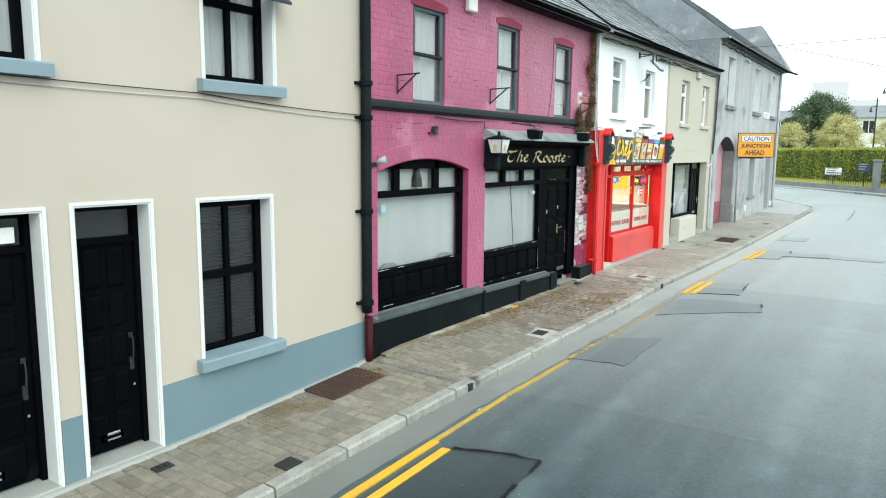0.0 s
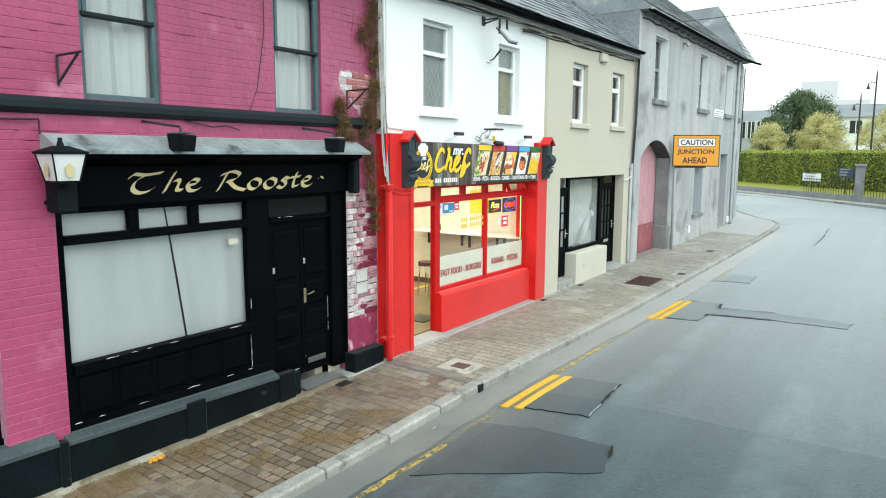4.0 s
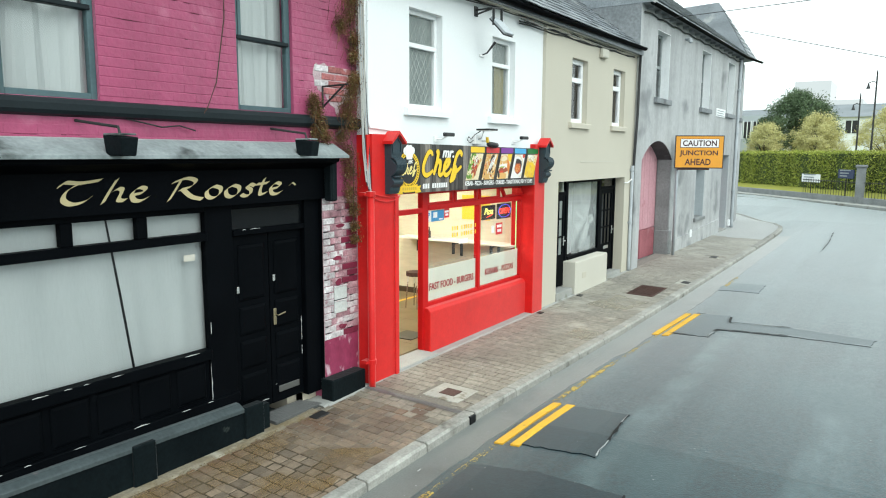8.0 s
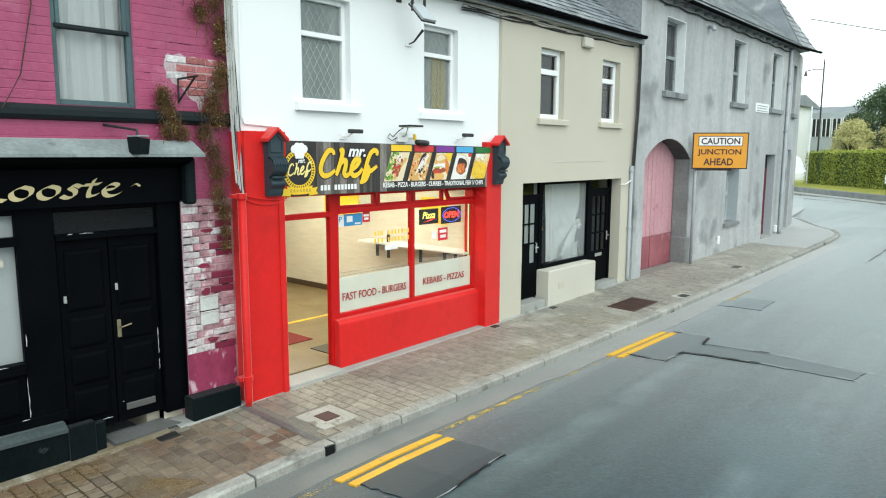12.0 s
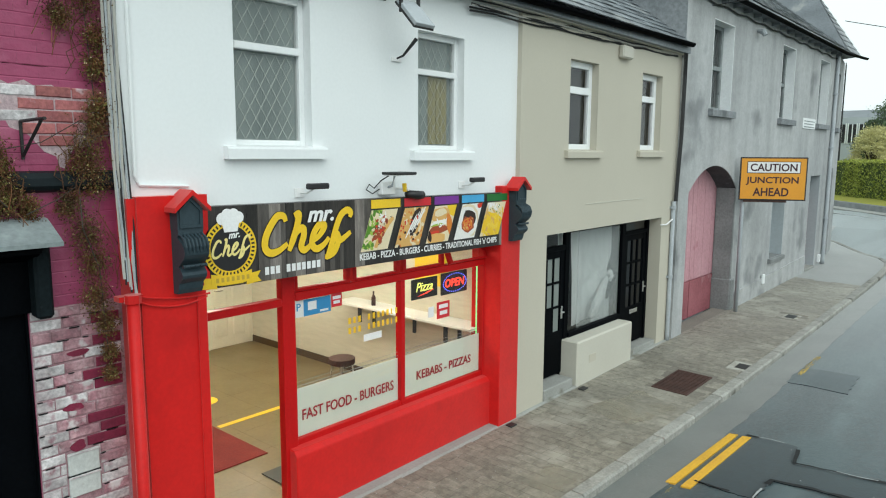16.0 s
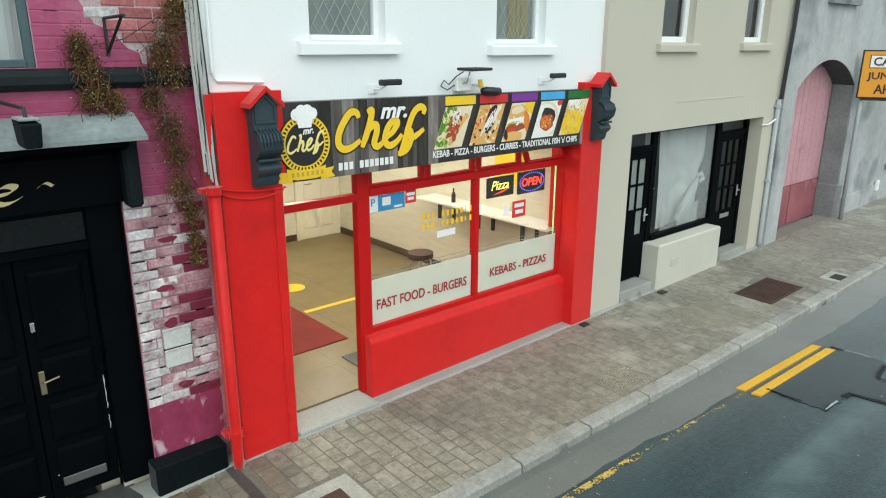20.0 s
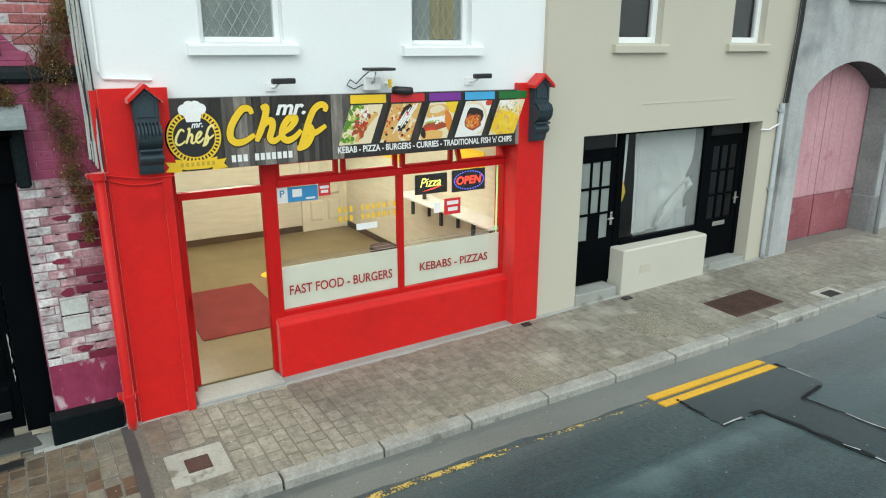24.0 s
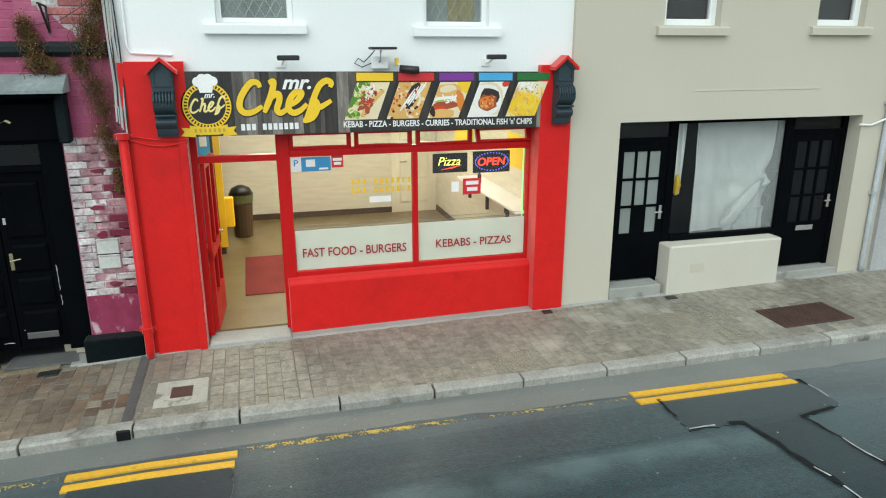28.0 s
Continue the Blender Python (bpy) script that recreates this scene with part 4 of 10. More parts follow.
# pavement body
walls_x = lambda y: -6.0 if y < 33.8 else -6.0 - 0.14 * (y - 33.8)
bm = bmesh.new()
rows = []
py = [-12 + 0.5 * i for i in range(87)]
for y in py:
    a, b = walls_x(y), xk(y) - 0.13
    rows.append([bm.verts.new((x, y, zpave(x, y) - (0.0042 if y < 10.4 else 0.009 if y < 12.2 else 0.005 if y < 15.6 else 0.0018))) for x in (a, (a + b) / 2, b)] + [bm.verts.new((b, y, zroad(b, y) - 0.05))])
for a, b in zip(rows, rows[1:]):
    for i in range(3):
        bm.faces.new((a[i], a[i + 1], b[i + 1], b[i]))
pavement = solo("pavement", bm, "bed", "weathered brown block pavement along the shop fronts", "pavement", kind="structure")
bm = bmesh.new()
rows = []
for y in [31 + 0.5 * i for i in range(30)]:
    a, b = walls_x(y), xk(y) - 0.13
    rows.append([bm.verts.new((x, y, zpave(x, y))) for x in (a, (a + b) / 2, b)] + [bm.verts.new((b, y, zroad(b, y) - 0.05))])
for a, b in zip(rows, rows[1:]):
    for i in range(3):
        bm.faces.new((a[i], a[i + 1], b[i + 1], b[i]))
part("corner_paving", bm, "gutter", pavement, "smooth grey concrete paving round the corner")
part("joint_moss", sheet(bmesh.new(), [-5.9, -5.2, -4.7, -4.3], [9.4 + 0.45 * i for i in range(7)], lambda x, y: zpave(x, y) - 0.0062), "dark_joint", pavement, "dark moss in the joints between the blocks")
part("wall_margin", sheet(bmesh.new(), [-6.0, -5.74, -5.66], [6.9 + 0.5 * i for i in range(13)], lambda x, y: zpave(x, y) + (0.012 if x < -5.7 else -0.01)), "moss", pavement, "mossy dirt fillet along the foot of the walls")
part("wall_margin", sheet(bmesh.new(), [-6.0, -5.87, -5.83], [-6 + 0.4 * i for i in range(33)], lambda x, y: zpave(x, y) + (0.016 if x < -5.85 else -0.01)), "concrete", pavement, "pale concrete fillet along the foot of the walls")
part("wall_margin", sheet(bmesh.new(), [-6.0, -5.72, -5.66], [13 + 0.5 * i for i in range(22)], lambda x, y: zpave(x, y) + (0.012 if x < -5.7 else -0.01)), "concrete", pavement, "mortar fillet along the foot of the walls")


# ---- openings ----
def curtain(bm, x, y0, y1, z0, z1, fold=0.03, pitch=0.16, seed=0, lean0=0.0, lean1=0.0):
    r = random.Random(seed)
    n = max(8, int((y1 - y0) / 0.035))
    ph = [r.uniform(0, 6.3) for _ in range(4)]
    prev = None
    for i in range(n + 1):
        y = y0 + (y1 - y0) * i / n
        dx = fold * (math.sin(y / pitch * 6.28 + ph[0]) * 0.6 + math.sin(y / pitch * 2.9 + ph[1]) * 0.7)
        lean = lean0 + (lean1 - lean0) * i / n
        cur = (bm.verts.new((x + dx * 0.6, y + lean, z0)), bm.verts.new((x + dx, y + lean / 2 + 0.01 * math.sin(y * 9), (z0 + z1) / 2)), bm.verts.new((x + dx * 0.5, y, z1)))
        if prev:
            bm.faces.new((prev[0], cur[0], cur[1], prev[1]))
            bm.faces.new((prev[1], cur[1], cur[2], prev[2]))
        prev = cur
    return bm


def window(parent, xf, y0, y1, z0, z1, reveal, frame_mat, fw=0.05, mullions=(), transoms=(), sill=None, lining=None, inside="net",
           label="", room=0.25, margin=None, lower_proud=0.0, drapes=True, wallt=0.34, behind=0.12):
    """A window with frame, bars, glass, sill, reveal lining and what hangs behind it."""
    xb = xf - reveal
    bm = boxm((xb - 0.07, xb, y0, y0 + fw, z0, z1), (xb - 0.07, xb, y1 - fw, y1, z0, z1), (xb - 0.07, xb, y0 + fw, y1 - fw, z0, z0 + fw), (xb - 0.07, xb, y0 + fw, y1 - fw, z1 - fw, z1), bev=0.006)
    w = part("window", bm, frame_mat, parent, label)
    for m in mullions:
        part("glazing_bar", boxm((xb - 0.055, xb - 0.008, m - fw * 0.45, m + fw * 0.45, z0 + fw, z1 - fw), bev=0.004), frame_mat, w)
    for t in transoms:
        part("transom", boxm((xb - 0.06, xb + 0.012, y0 + fw, y1 - fw, t - fw * 0.55, t + fw * 0.55), bev=0.006), frame_mat, w)
    g = part("pane", boxm((xb - 0.042, xb - 0.036, y0 + fw * 0.8, y1 - fw * 0.8, z0 + fw * 0.8, z1 - fw * 0.8)), "glass", w)
    g.visible_shadow = False
    if inside:
        if drapes:
            part("curtain", curtain(bmesh.new(), xb - 0.12, y0 + 0.01, y1 - 0.01, z0 + 0.02, z1 - 0.02, seed=int(y0 * 100)), inside, w, "pale net curtain behind the glass")
        else:
            part("blind", boxm((xb - behind - 0.02, xb - behind, y0, y1, z0, z1)), inside, w, "plain interior surface behind the glass")
    # a dark sheet takes the place of the room's shade
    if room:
        part("room_back", boxm((xf - wallt - 0.04, xf - wallt - 0.01, y0 - 0.05, y1 + 0.05, z0 - 0.05, z1 + 0.05)), "room_shade", w, "dark sheet standing for the unlit room")
    if lining:
        t = 0.012
        part("reveal", boxm((xb, xf + 0.003, y0 - t, y0 + 0.002, z0, z1 + t), (xb, xf + 0.003, y1 - 0.002, y1 + t, z0, z1 + t), (xb, xf + 0.003, y0 + 0.002, y1 - 0.002, z1 - 0.002, z1 + t)), lining, w, "painted reveal")
    if margin:
        mw, mm = margin
        part("surround", boxm((xf + 0.001, xf + 0.012, y0 - mw, y0 - 0.012, z0 - 0.01, z1 + mw), (xf + 0.001, xf + 0.012, y1 + 0.012, y1 + mw, z0 - 0.01, z1 + mw), (xf + 0.001, xf + 0.012, y0 - 0.012, y1 + 0.012, z1 + 0.013, z1 + mw), bev=0.003), mm, w, "narrow painted surround")
    if sill:
        sm, over, proud, h = sill
        bs = bmesh.new()
        prism(bs, [(xb, z0 + 0.015), (xf + proud - 0.01, z0 - 0.004), (xf + proud, z0 - 0.02), (xf + proud, z0 - h), (xf - 0.05, z0 - h)], "y", y0 - over, y1 + over)
        part("sill", bs, sm, w, "painted stone sill")
    return w


def raised_panels(host, mat, x, y0, y1, cols, rows, gap=0.06, proud=0.012):
    """Raised and fielded panels, each a part of its host."""
    for i in range(cols):
        for j in range(len(rows) - 1):
            a = y0 + (y1 - y0) * i / cols + gap / 2
            b = y0 + (y1 - y0) * (i + 1) / cols - gap / 2
            c, d = rows[j] + gap / 2, rows[j + 1] - gap / 2
            bm = boxm((x - 0.005, x + proud, a, b, c, d), bev=0.010)
            top = max(bm.faces, key=lambda f: f.calc_center_median().x)
            bmesh.ops.inset_region(bm, faces=[top], thickness=min(0.035, (b - a) * 0.2), depth=0.0)
            bmesh.ops.translate(bm, verts=top.verts[:], vec=(0.008, 0, 0))
            part("panel", bm, mat, host)


def panel_door(parent, x, y0, y1, z0, z1, mat, cols, rows, label, handle_y, handle_z, plate=None, knocker=None):
    d = part("door", boxm((x - 0.05, x, y0, y1, z0, z1), bev=0.004), mat, parent, label)
    raised_panels(d, mat, x, y0 + 0.06, y1 - 0.06, cols, rows)
    hb = boxm((x, x + 0.010, handle_y - 0.022, handle_y + 0.022, handle_z + 0.12, handle_z + 0.17), (x, x + 0.010, handle_y - 0.022, handle_y + 0.022, handle_z - 0.20, handle_z - 0.07), bev=0.004)
    tube(hb, [(x + 0.008, handle_y, handle_z + 0.145), (x + 0.04, handle_y, handle_z + 0.12), (x + 0.045, handle_y, handle_z + 0.02), (x + 0.035, handle_y, handle_z - 0.07), (x + 0.008, handle_y, handle_z - 0.09)], 0.008, 8)
    part("handle", hb, "iron", d, "dark iron pull handle with a thumb latch")
    part("lock", boxm((x, x + 0.008, handle_y + 0.005, handle_y + 0.027, handle_z - 0.36, handle_z - 0.335), bev=0.004), "chrome", d, "small bright lock cylinder")
    if plate:
        py, pz, pw = plate
        pl = boxm((x + 0.008, x + 0.02, py - pw, py + pw, pz - 0.038, pz + 0.038), bev=0.004)
        part("letter_plate", pl, "chrome", d, "metal letter plate")
        part("letter_slot", boxm((x + 0.0205, x + 0.024, py - pw * 0.76, py + pw * 0.76, pz - 0.015, pz + 0.015)), "black", d)
    if knocker:
        part("knocker", boxm((x + 0.004, x + 0.03, knocker[0] - 0.02, knocker[0] + 0.02, knocker[1] - 0.05, knocker[1] + 0.05), bev=0.006), "chrome", d, "small metal door fitting")
    return d


def downpipe(x, y, z0, z1, r, mat, label, collars=(), foot=None):
    t = thing("downpipe", (x, y, z0), label, "pipe")
    line = [(x, y, z1), (x, y, z0 + 0.12)] + ([(x + 0.02, y, z0 + 0.05), (x + 0.08, y, z0)] if foot else [(x, y, z0)])
    part("pipe", tubes([line], r, 10), mat, t, smooth=True)
    for c in collars:
        bm = tubes([[(x, y, c - 0.03), (x, y, c + 0.03)]], r * 1.28, 10)
        box(bm, x - r * 1.6 - 0.03, x - r * 0.4, y - r * 1.9, y + r * 1.9, c - 0.018, c + 0.018)
        part("collar", bm, mat, t, "pipe socket with wall lugs")
    return t


def slates(name, parent, y0, y1, eave, ridge, w=0.27, e=0.20, seed=0, top=0.0):
    """Overlapping slates on a slope that rises from the eave (x, z) to the ridge."""
    r = random.Random(seed)
    ex, ez = eave
    rx, rz = ridge
    L = math.hypot(rx - ex, rz - ez)
    ux, uz = (rx - ex) / L, (rz - ez) / L
    nx, nz = -uz, ux
    if nz < 0:
        nx, nz = -nx, -nz
    verts, faces = [], []
    rown = int(L / e)
    for j in range(rown):
        a, b = j * e, min(L, (j + 1.15) * e)
        off = (j % 2) * w / 2
        n = int((y1 - y0) / w) + 2
        for i in range(n):
            c, d = max(y0, y0 + i * w - off), min(y1, y0 + (i + 1) * w - off - 0.006)
            if d - c < 0.03:
                continue
            h0, h1 = 0.022 + r.uniform(-0.003, 0.006), 0.006
            k = len(verts)
            sl = r.uniform(-0.012, 0.006)
            for s, h in ((a + sl, h0), (b, h1)):
                for y in (c, d):
                    verts.append((ex + ux * s + nx * h, y, ez + uz * s + nz * h))
            for y in (c, d):
                verts.append((ex + ux * (a + sl) + nx * (h0 - 0.012), y, ez + uz * (a + sl) + nz * (h0 - 0.012)))
            faces += [(k, k + 1, k + 3, k + 2), (k, k + 4, k + 5, k + 1), (k, k + 2, k + 4), (k + 1, k + 5, k + 3)]
    ob = many(name, verts, faces, "slate")
    ob.parent = parent
    return tagged(ob, "overlapping weathered slates", kind="stuff")


def gutter(parent, x, y0, y1, z0, z1, mat="black"):
    bm = bmesh.new()
    n = 8
    rings = []
    for y, z in ((y0, z0), (y1, z1)):
        out = [bm.verts.new((x + 0.06 * math.cos(math.pi + math.pi * k / n), y, z + 0.06 * math.sin(math.pi + math.pi * k / n))) for k in range(n + 1)]
        rings.append(out)
    for k in range(n):
        bm.faces.new((rings[0][k], rings[0][k + 1], rings[1][k + 1], rings[1][k]))
    bmesh.ops.solidify(bm, geom=bm.faces[:], thickness=0.006)
    return part("gutter", bm, mat, parent, "half-round black rain gutter")


def arch_fill(bm, xf, thick, y0, y1, spring, apex, top, n=14):
    """Masonry between a segmental arch and the straight line above it."""
    poly = [(y0, top)]
    half, rise = (y1 - y0) / 2, apex - spring
    R = (half * half + rise * rise) / (2 * rise)
    cy, cz = (y0 + y1) / 2, apex - R
    for i in range(n + 1):
        y = y0 + (y1 - y0) * i / n
        z = cz + math.sqrt(max(0, R * R - (y - cy) ** 2))
        poly.append((y, z))
    poly.append((y1, top))
    arcs = poly[1:-1]
    for (a, b), (c, d) in zip(arcs, arcs[1:]):
        prism(bm, [(a, b), (c, d), (c, top), (a, top)], "x", xf - thick, xf)
    return arcs


def framework(name, members, mat, parent, label):
    """Timber members, the first the host of the others."""
    host = part(name, boxm(members[0], bev=0.006), mat, parent, label)
    for m in members[1:]:
        part("frame_member", boxm(m, bev=0.006), mat, host)
    return host


# ---- beige house ----
XA = -5.93
beige = thing("house", (XA, 0, zp(2)), "cream rendered terraced house with black windows and blue-grey plinth", "house", "terraced houses in the row")
holes = [(1.95, 2.80, 3.19, 4.75), (4.40, 5.27, 3.19, 4.75), (4.27, 5.18, 0.36, 1.98), (3.03, 3.72, -0.8, 2.0), (1.9, 2.75, -0.8, 1.98)]
wall = part("wall", wall_mesh(bmesh.new(), XA, 0.34, -8.0, 6.74, -1.2, 6.2, holes), "beige", beige, "smooth cream rendered wall")
for a, b in ((-8, 1.85), (2.80, 2.98), (3.76, 6.74)):
    zt = 0.18 if b < 3.5 else 0.22
    part("plinth", prism(bmesh.new(), [(a, -0.9), (b, -0.9), (b, zt + (0.06 if b > 5 else 0)), (a, zt)], "x", XA, XA + 0.012), "plinth_blue", beige, "blue-grey painted plinth")
for y0, y1, z0, z1, tr, mu in ((1.95, 2.80, 3.19, 4.75, (3.95,), (2.37,)), (4.40, 5.27, 3.19, 4.75, (3.98,), (4.83,)), (4.27, 5.18, 0.38, 1.98, (1.20,), (4.72,))):
    window(beige, XA, y0, y1, z0, z1, 0.16, "black", 0.07, mu, tr, sill=("sill_blue", 0.10, 0.10, 0.12), lining="white_trim", inside="room_shade" if z0 < 1 else "net", drapes=z0 > 1, margin=(0.045, "white_trim"), label="black timber window with four panes")
# slatted blind and canopy
bl = bmesh.new()
for i in range(34):
    z = 0.5 + i * 0.043
    prism(bl, [(-6.215, z), (-6.195, z + 0.012), (-6.195, z + 0.016), (-6.215, z + 0.004)], "y", 4.33, 5.12)
solo("venetian_blind", bl, "blind_dim", "grey-green slatted blind hanging behind a ground-floor window", "blind")
cn = bmesh.new()
prism(cn, [(XA, 4.22), (XA + 0.22, 4.06), (XA + 0.22, 4.03), (XA, 4.19)], "y", 4.32, 5.36)
part("hood", cn, "slate_blue", beige, "small lead-covered hood over a window")
for y0, y1, zt in ((3.03, 3.72, 2.0), (1.9, 2.75, 1.98)):
    z0 = zp(y0) + 0.06
    xb = XA - 0.20
    fr = boxm((xb - 0.08, xb + 0.02, y0, y0 + 0.05, z0, zt), (xb - 0.08, xb + 0.02, y1 - 0.05, y1, z0, zt), (xb - 0.08, xb + 0.02, y0 + 0.05, y1 - 0.05, zt - 0.05, zt), (xb - 0.08, xb + 0.02, y0 + 0.05, y1 - 0.05, 1.64, 1.70), bev=0.005)
    f = part("door_frame", fr, "black", beige, "black timber door frame with a fanlight")
    part("fanlight", boxm((xb - 0.04, xb - 0.03, y0 + 0.05, y1 - 0.05, 1.70, zt - 0.05)), "glass", f).visible_shadow = False
    part("fanlight_back", boxm((xb - 0.10, xb - 0.085, y0, y1, 1.6, zt)), "room_shade", f, "dark sheet standing for the unlit hallway")
    t = 0.012
    part("reveal", boxm((xb, XA + 0.003, y0 - t, y0 + 0.002, z0 - 0.3, zt + t), (xb, XA + 0.003, y1 - 0.002, y1 + t, z0 - 0.3, zt + t), (xb, XA + 0.003, y0 + 0.002, y1 - 0.002, zt - 0.002, zt + t)), "white_trim", f, "white painted reveal")
    part("surround", boxm((XA + 0.001, XA + 0.016, y0 - 0.045, y0 - 0.012, z0 - 0.3, zt + 0.045), (XA + 0.001, XA + 0.016, y1 + 0.012, y1 + 0.045, z0 - 0.3, zt + 0.045), (XA + 0.001, XA + 0.016, y0 - 0.012, y1 + 0.012, zt + 0.013, zt + 0.045), bev=0.003), "white_trim", f, "narrow white surround")
    rows = [z0 + 0.03, z0 + 0.42, z0 + 0.80, z0 + 1.18, z0 + 1.56, 1.64]
    panel_door(beige, xb - 0.02, y0 + 0.055, y1 - 0.055, z0 + 0.02, 1.64, "black", 2, rows, "black panelled front door", y1 - 0.12, z0 + 0.95, plate=((y0 + y1) / 2 - 0.02, z0 + 0.16, 0.115))
    part("door_step", boxm((xb - 0.05, XA + 0.05, y0 - 0.01, y1 + 0.01, z0 - 0.35, z0), bev=0.012), "concrete", beige, "worn pale stone doorstep")
part("vent", boxm((XA - 0.23 + 0.05, XA - 0.23 + 0.062, 2.46, 2.62, 1.73, 1.86), bev=0.003), "white", beige, "white notice behind the fanlight")
roof = bmesh.new()
prism(roof, [(XA + 0.3, 6.15), (-9.3, 8.9), (-12.6, 6.15), (-12.6, 6.05), (XA + 0.3, 6.05)], "y", -8, 6.72)
part("roof", roof, "slate", beige, "slate roof")
part("party_wall", boxm((-12.6, XA - 0.34, 6.60, 6.74, -1.0, 6.1)), "gable", beige)

downpipe(-5.85, 6.70, 0.42, 6.1, 0.068, "black_worn", "chipped black cast-iron downpipe between two houses", (0.55, 1.74, 2.92, 3.34))
downpipe(-5.83, 6.71, zp(6.7) - 0.02, 0.36, 0.05, "drain_red", "short maroon drain stub at the foot of a downpipe")
part_c = thing("wall_cable", (XA, 6.6, 3.0), "thin grey cables strung along the rendered house front", "cable")
part("strand", tubes([sag((XA + 0.02, 1.0, 3.10), (XA + 0.02, 4.3, 3.05), 0.015) + sag((XA + 0.02, 4.3, 3.05), (XA + 0.02, 6.62, 2.95), 0.02)[1:]], 0.005, 5), "cable", part_c)
part("strand", tubes([sag((XA + 0.015, 1.0, 3.05), (XA + 0.015, 4.3, 3.0), 0.02) + sag((XA + 0.015, 4.3, 3.0), (XA + 0.015, 6.62, 2.89), 0.02)[1:]], 0.005, 5), "cable_pale", part_c)

# ---- pink public house ----
XB = -5.88
pub = thing("public_house", (XB, 10, zp(10)), "pink painted brick pub with black timber shopfronts, closed and weathered", "pub", "terraced houses in the row")
SASH = [(7.71, 8.47, 3.17, 4.47), (9.95, 10.70, 3.17, 4.56), (12.09, 12.82, 3.17, 4.52)]
ARCH = (6.95, 9.14, 0.30, 2.42)
FRONT = (9.64, 13.21, -0.6, 2.62)
pubwall = part("wall", wall_mesh(bmesh.new(), XB - 0.003, 0.34, 6.75, 13.83, -1.0, 5.02, SASH + [ARCH, FRONT]), "pink", pub, "pink painted brick wall with worn courses")
bm = bmesh.new()
arcs = arch_fill(bm, XB - 0.008, 0.34, ARCH[0], ARCH[1], 2.24, 2.41, 2.42)
bmesh.ops.remove_doubles(bm, verts=bm.verts[:], dist=0.0005)
part("arch", bm, "pink", pub, "pink segmental arch")
bm = bmesh.new()
for (a, b), (c, d) in zip(arcs, arcs[1:]):
    prism(bm, [(a, b), (c, d), (c, d + 0.22), (a, b + 0.22)], "x", XB - 0.01, XB + 0.006)
bmesh.ops.remove_doubles(bm, verts=bm.verts[:], dist=0.0005)
part("arch_band", bm, "pink", pub, "smooth rendered arch band")
bm = bmesh.new()
for (a, b), (c, d) in zip(arcs, arcs[1:]):
    prism(bm, [(a, b - 0.012), (c, d - 0.012), (c, d + 0.002), (a, b + 0.002)], "x", XB - 0.16, XB + 0.002)
bmesh.ops.remove_doubles(bm, verts=bm.verts[:], dist=0.0005)
part("arch_soffit", bm, "pink_dark", pub, "crimson underside of the arch")
for y0, y1, z0, z1 in SASH:
    w = window(pub, XB, y0, y1, z0, z1, 0.035, "sash", 0.05, (), (), inside="net", label="blue-grey sash window with net curtain", behind=0.10)
    zm = (z0 + z1) / 2 + 0.02
    part("meeting_rail", boxm((XB - 0.10, XB - 0.018, y0 + 0.03, y1 - 0.03, zm - 0.020, zm + 0.020), bev=0.006), "band_black", w, "dark meeting rail")
    for ya in (y0 + 0.05, y1 - 0.085):
        part("sash_stile", boxm((XB - 0.06, XB - 0.025, ya, ya + 0.035, zm, z1 - 0.05), bev=0.004), "sash", w)
    bm = bmesh.new()
    cs = []
    for i in range(9):
        y = y0 - 0.05 + (y1 - y0 + 0.1) * i / 8
        cs.append((y, z1 + 0.02 + 0.05 * (1 - ((i - 4) / 4) ** 2)))
    for (a, b), (c, d) in zip(cs, cs[1:]):
        prism(bm, [(a, z1 - 0.004), (c, z1 - 0.004), (c, d + 0.06), (a, b + 0.06)], "x", XB - 0.02, XB + 0.008)
    bmesh.ops.remove_doubles(bm, verts=bm.verts[:], dist=0.0005)
    part("lintel", bm, "pink_dark", w, "crimson arched window head")
bd = bmesh.new()
prism(bd, [(XB - 0.02, 3.02), (XB + 0.05, 3.04), (XB + 0.075, 3.07), (XB + 0.075, 3.12), (XB + 0.05, 3.155), (XB - 0.02, 3.17)], "y", 6.73, 13.86)
part("string_course", bd, "band_black", pub, "dark painted moulded band below the upper windows")

# arched shopfront
xs = XB - 0.10
fr = ((xs - 0.06, xs, 6.95, 7.03, 0.36, 2.36), (xs - 0.06, xs, 9.04, 9.14, 0.36, 2.36), (xs - 0.06, xs + 0.03, 7.03, 9.04, 1.88, 1.97), (xs - 0.06, xs + 0.02, 7.03, 9.04, 0.80, 0.90),
          (xs - 0.06, xs, 7.42, 7.55, 1.97, 2.42), (xs - 0.06, xs, 8.36, 8.49, 1.97, 2.42), (xs - 0.07, xs - 0.02, 7.03, 9.04, 0.30, 0.80), (xs - 0.06, xs + 0.03, 6.95, 9.14, 0.25, 0.40), (xs - 0.06, xs, 6.95, 9.14, 2.26, 2.42))
sf = framework("shopfront", fr, "black", pub, "black timber shopfront with arched top lights")
raised_panels(sf, "black", xs - 0.02, 7.05, 9.02, 6, [0.44, 0.80], 0.05)
part("pane", boxm((xs - 0.05, xs - 0.044, 6.99, 9.08, 0.86, 2.34)), "glass", sf).visible_shadow = False
part("curtain", curtain(bmesh.new(), xs - 0.12, 6.97, 8.0, 0.80, 2.40, 0.007, 0.34, 5), "net", sf, "off-white net curtain")
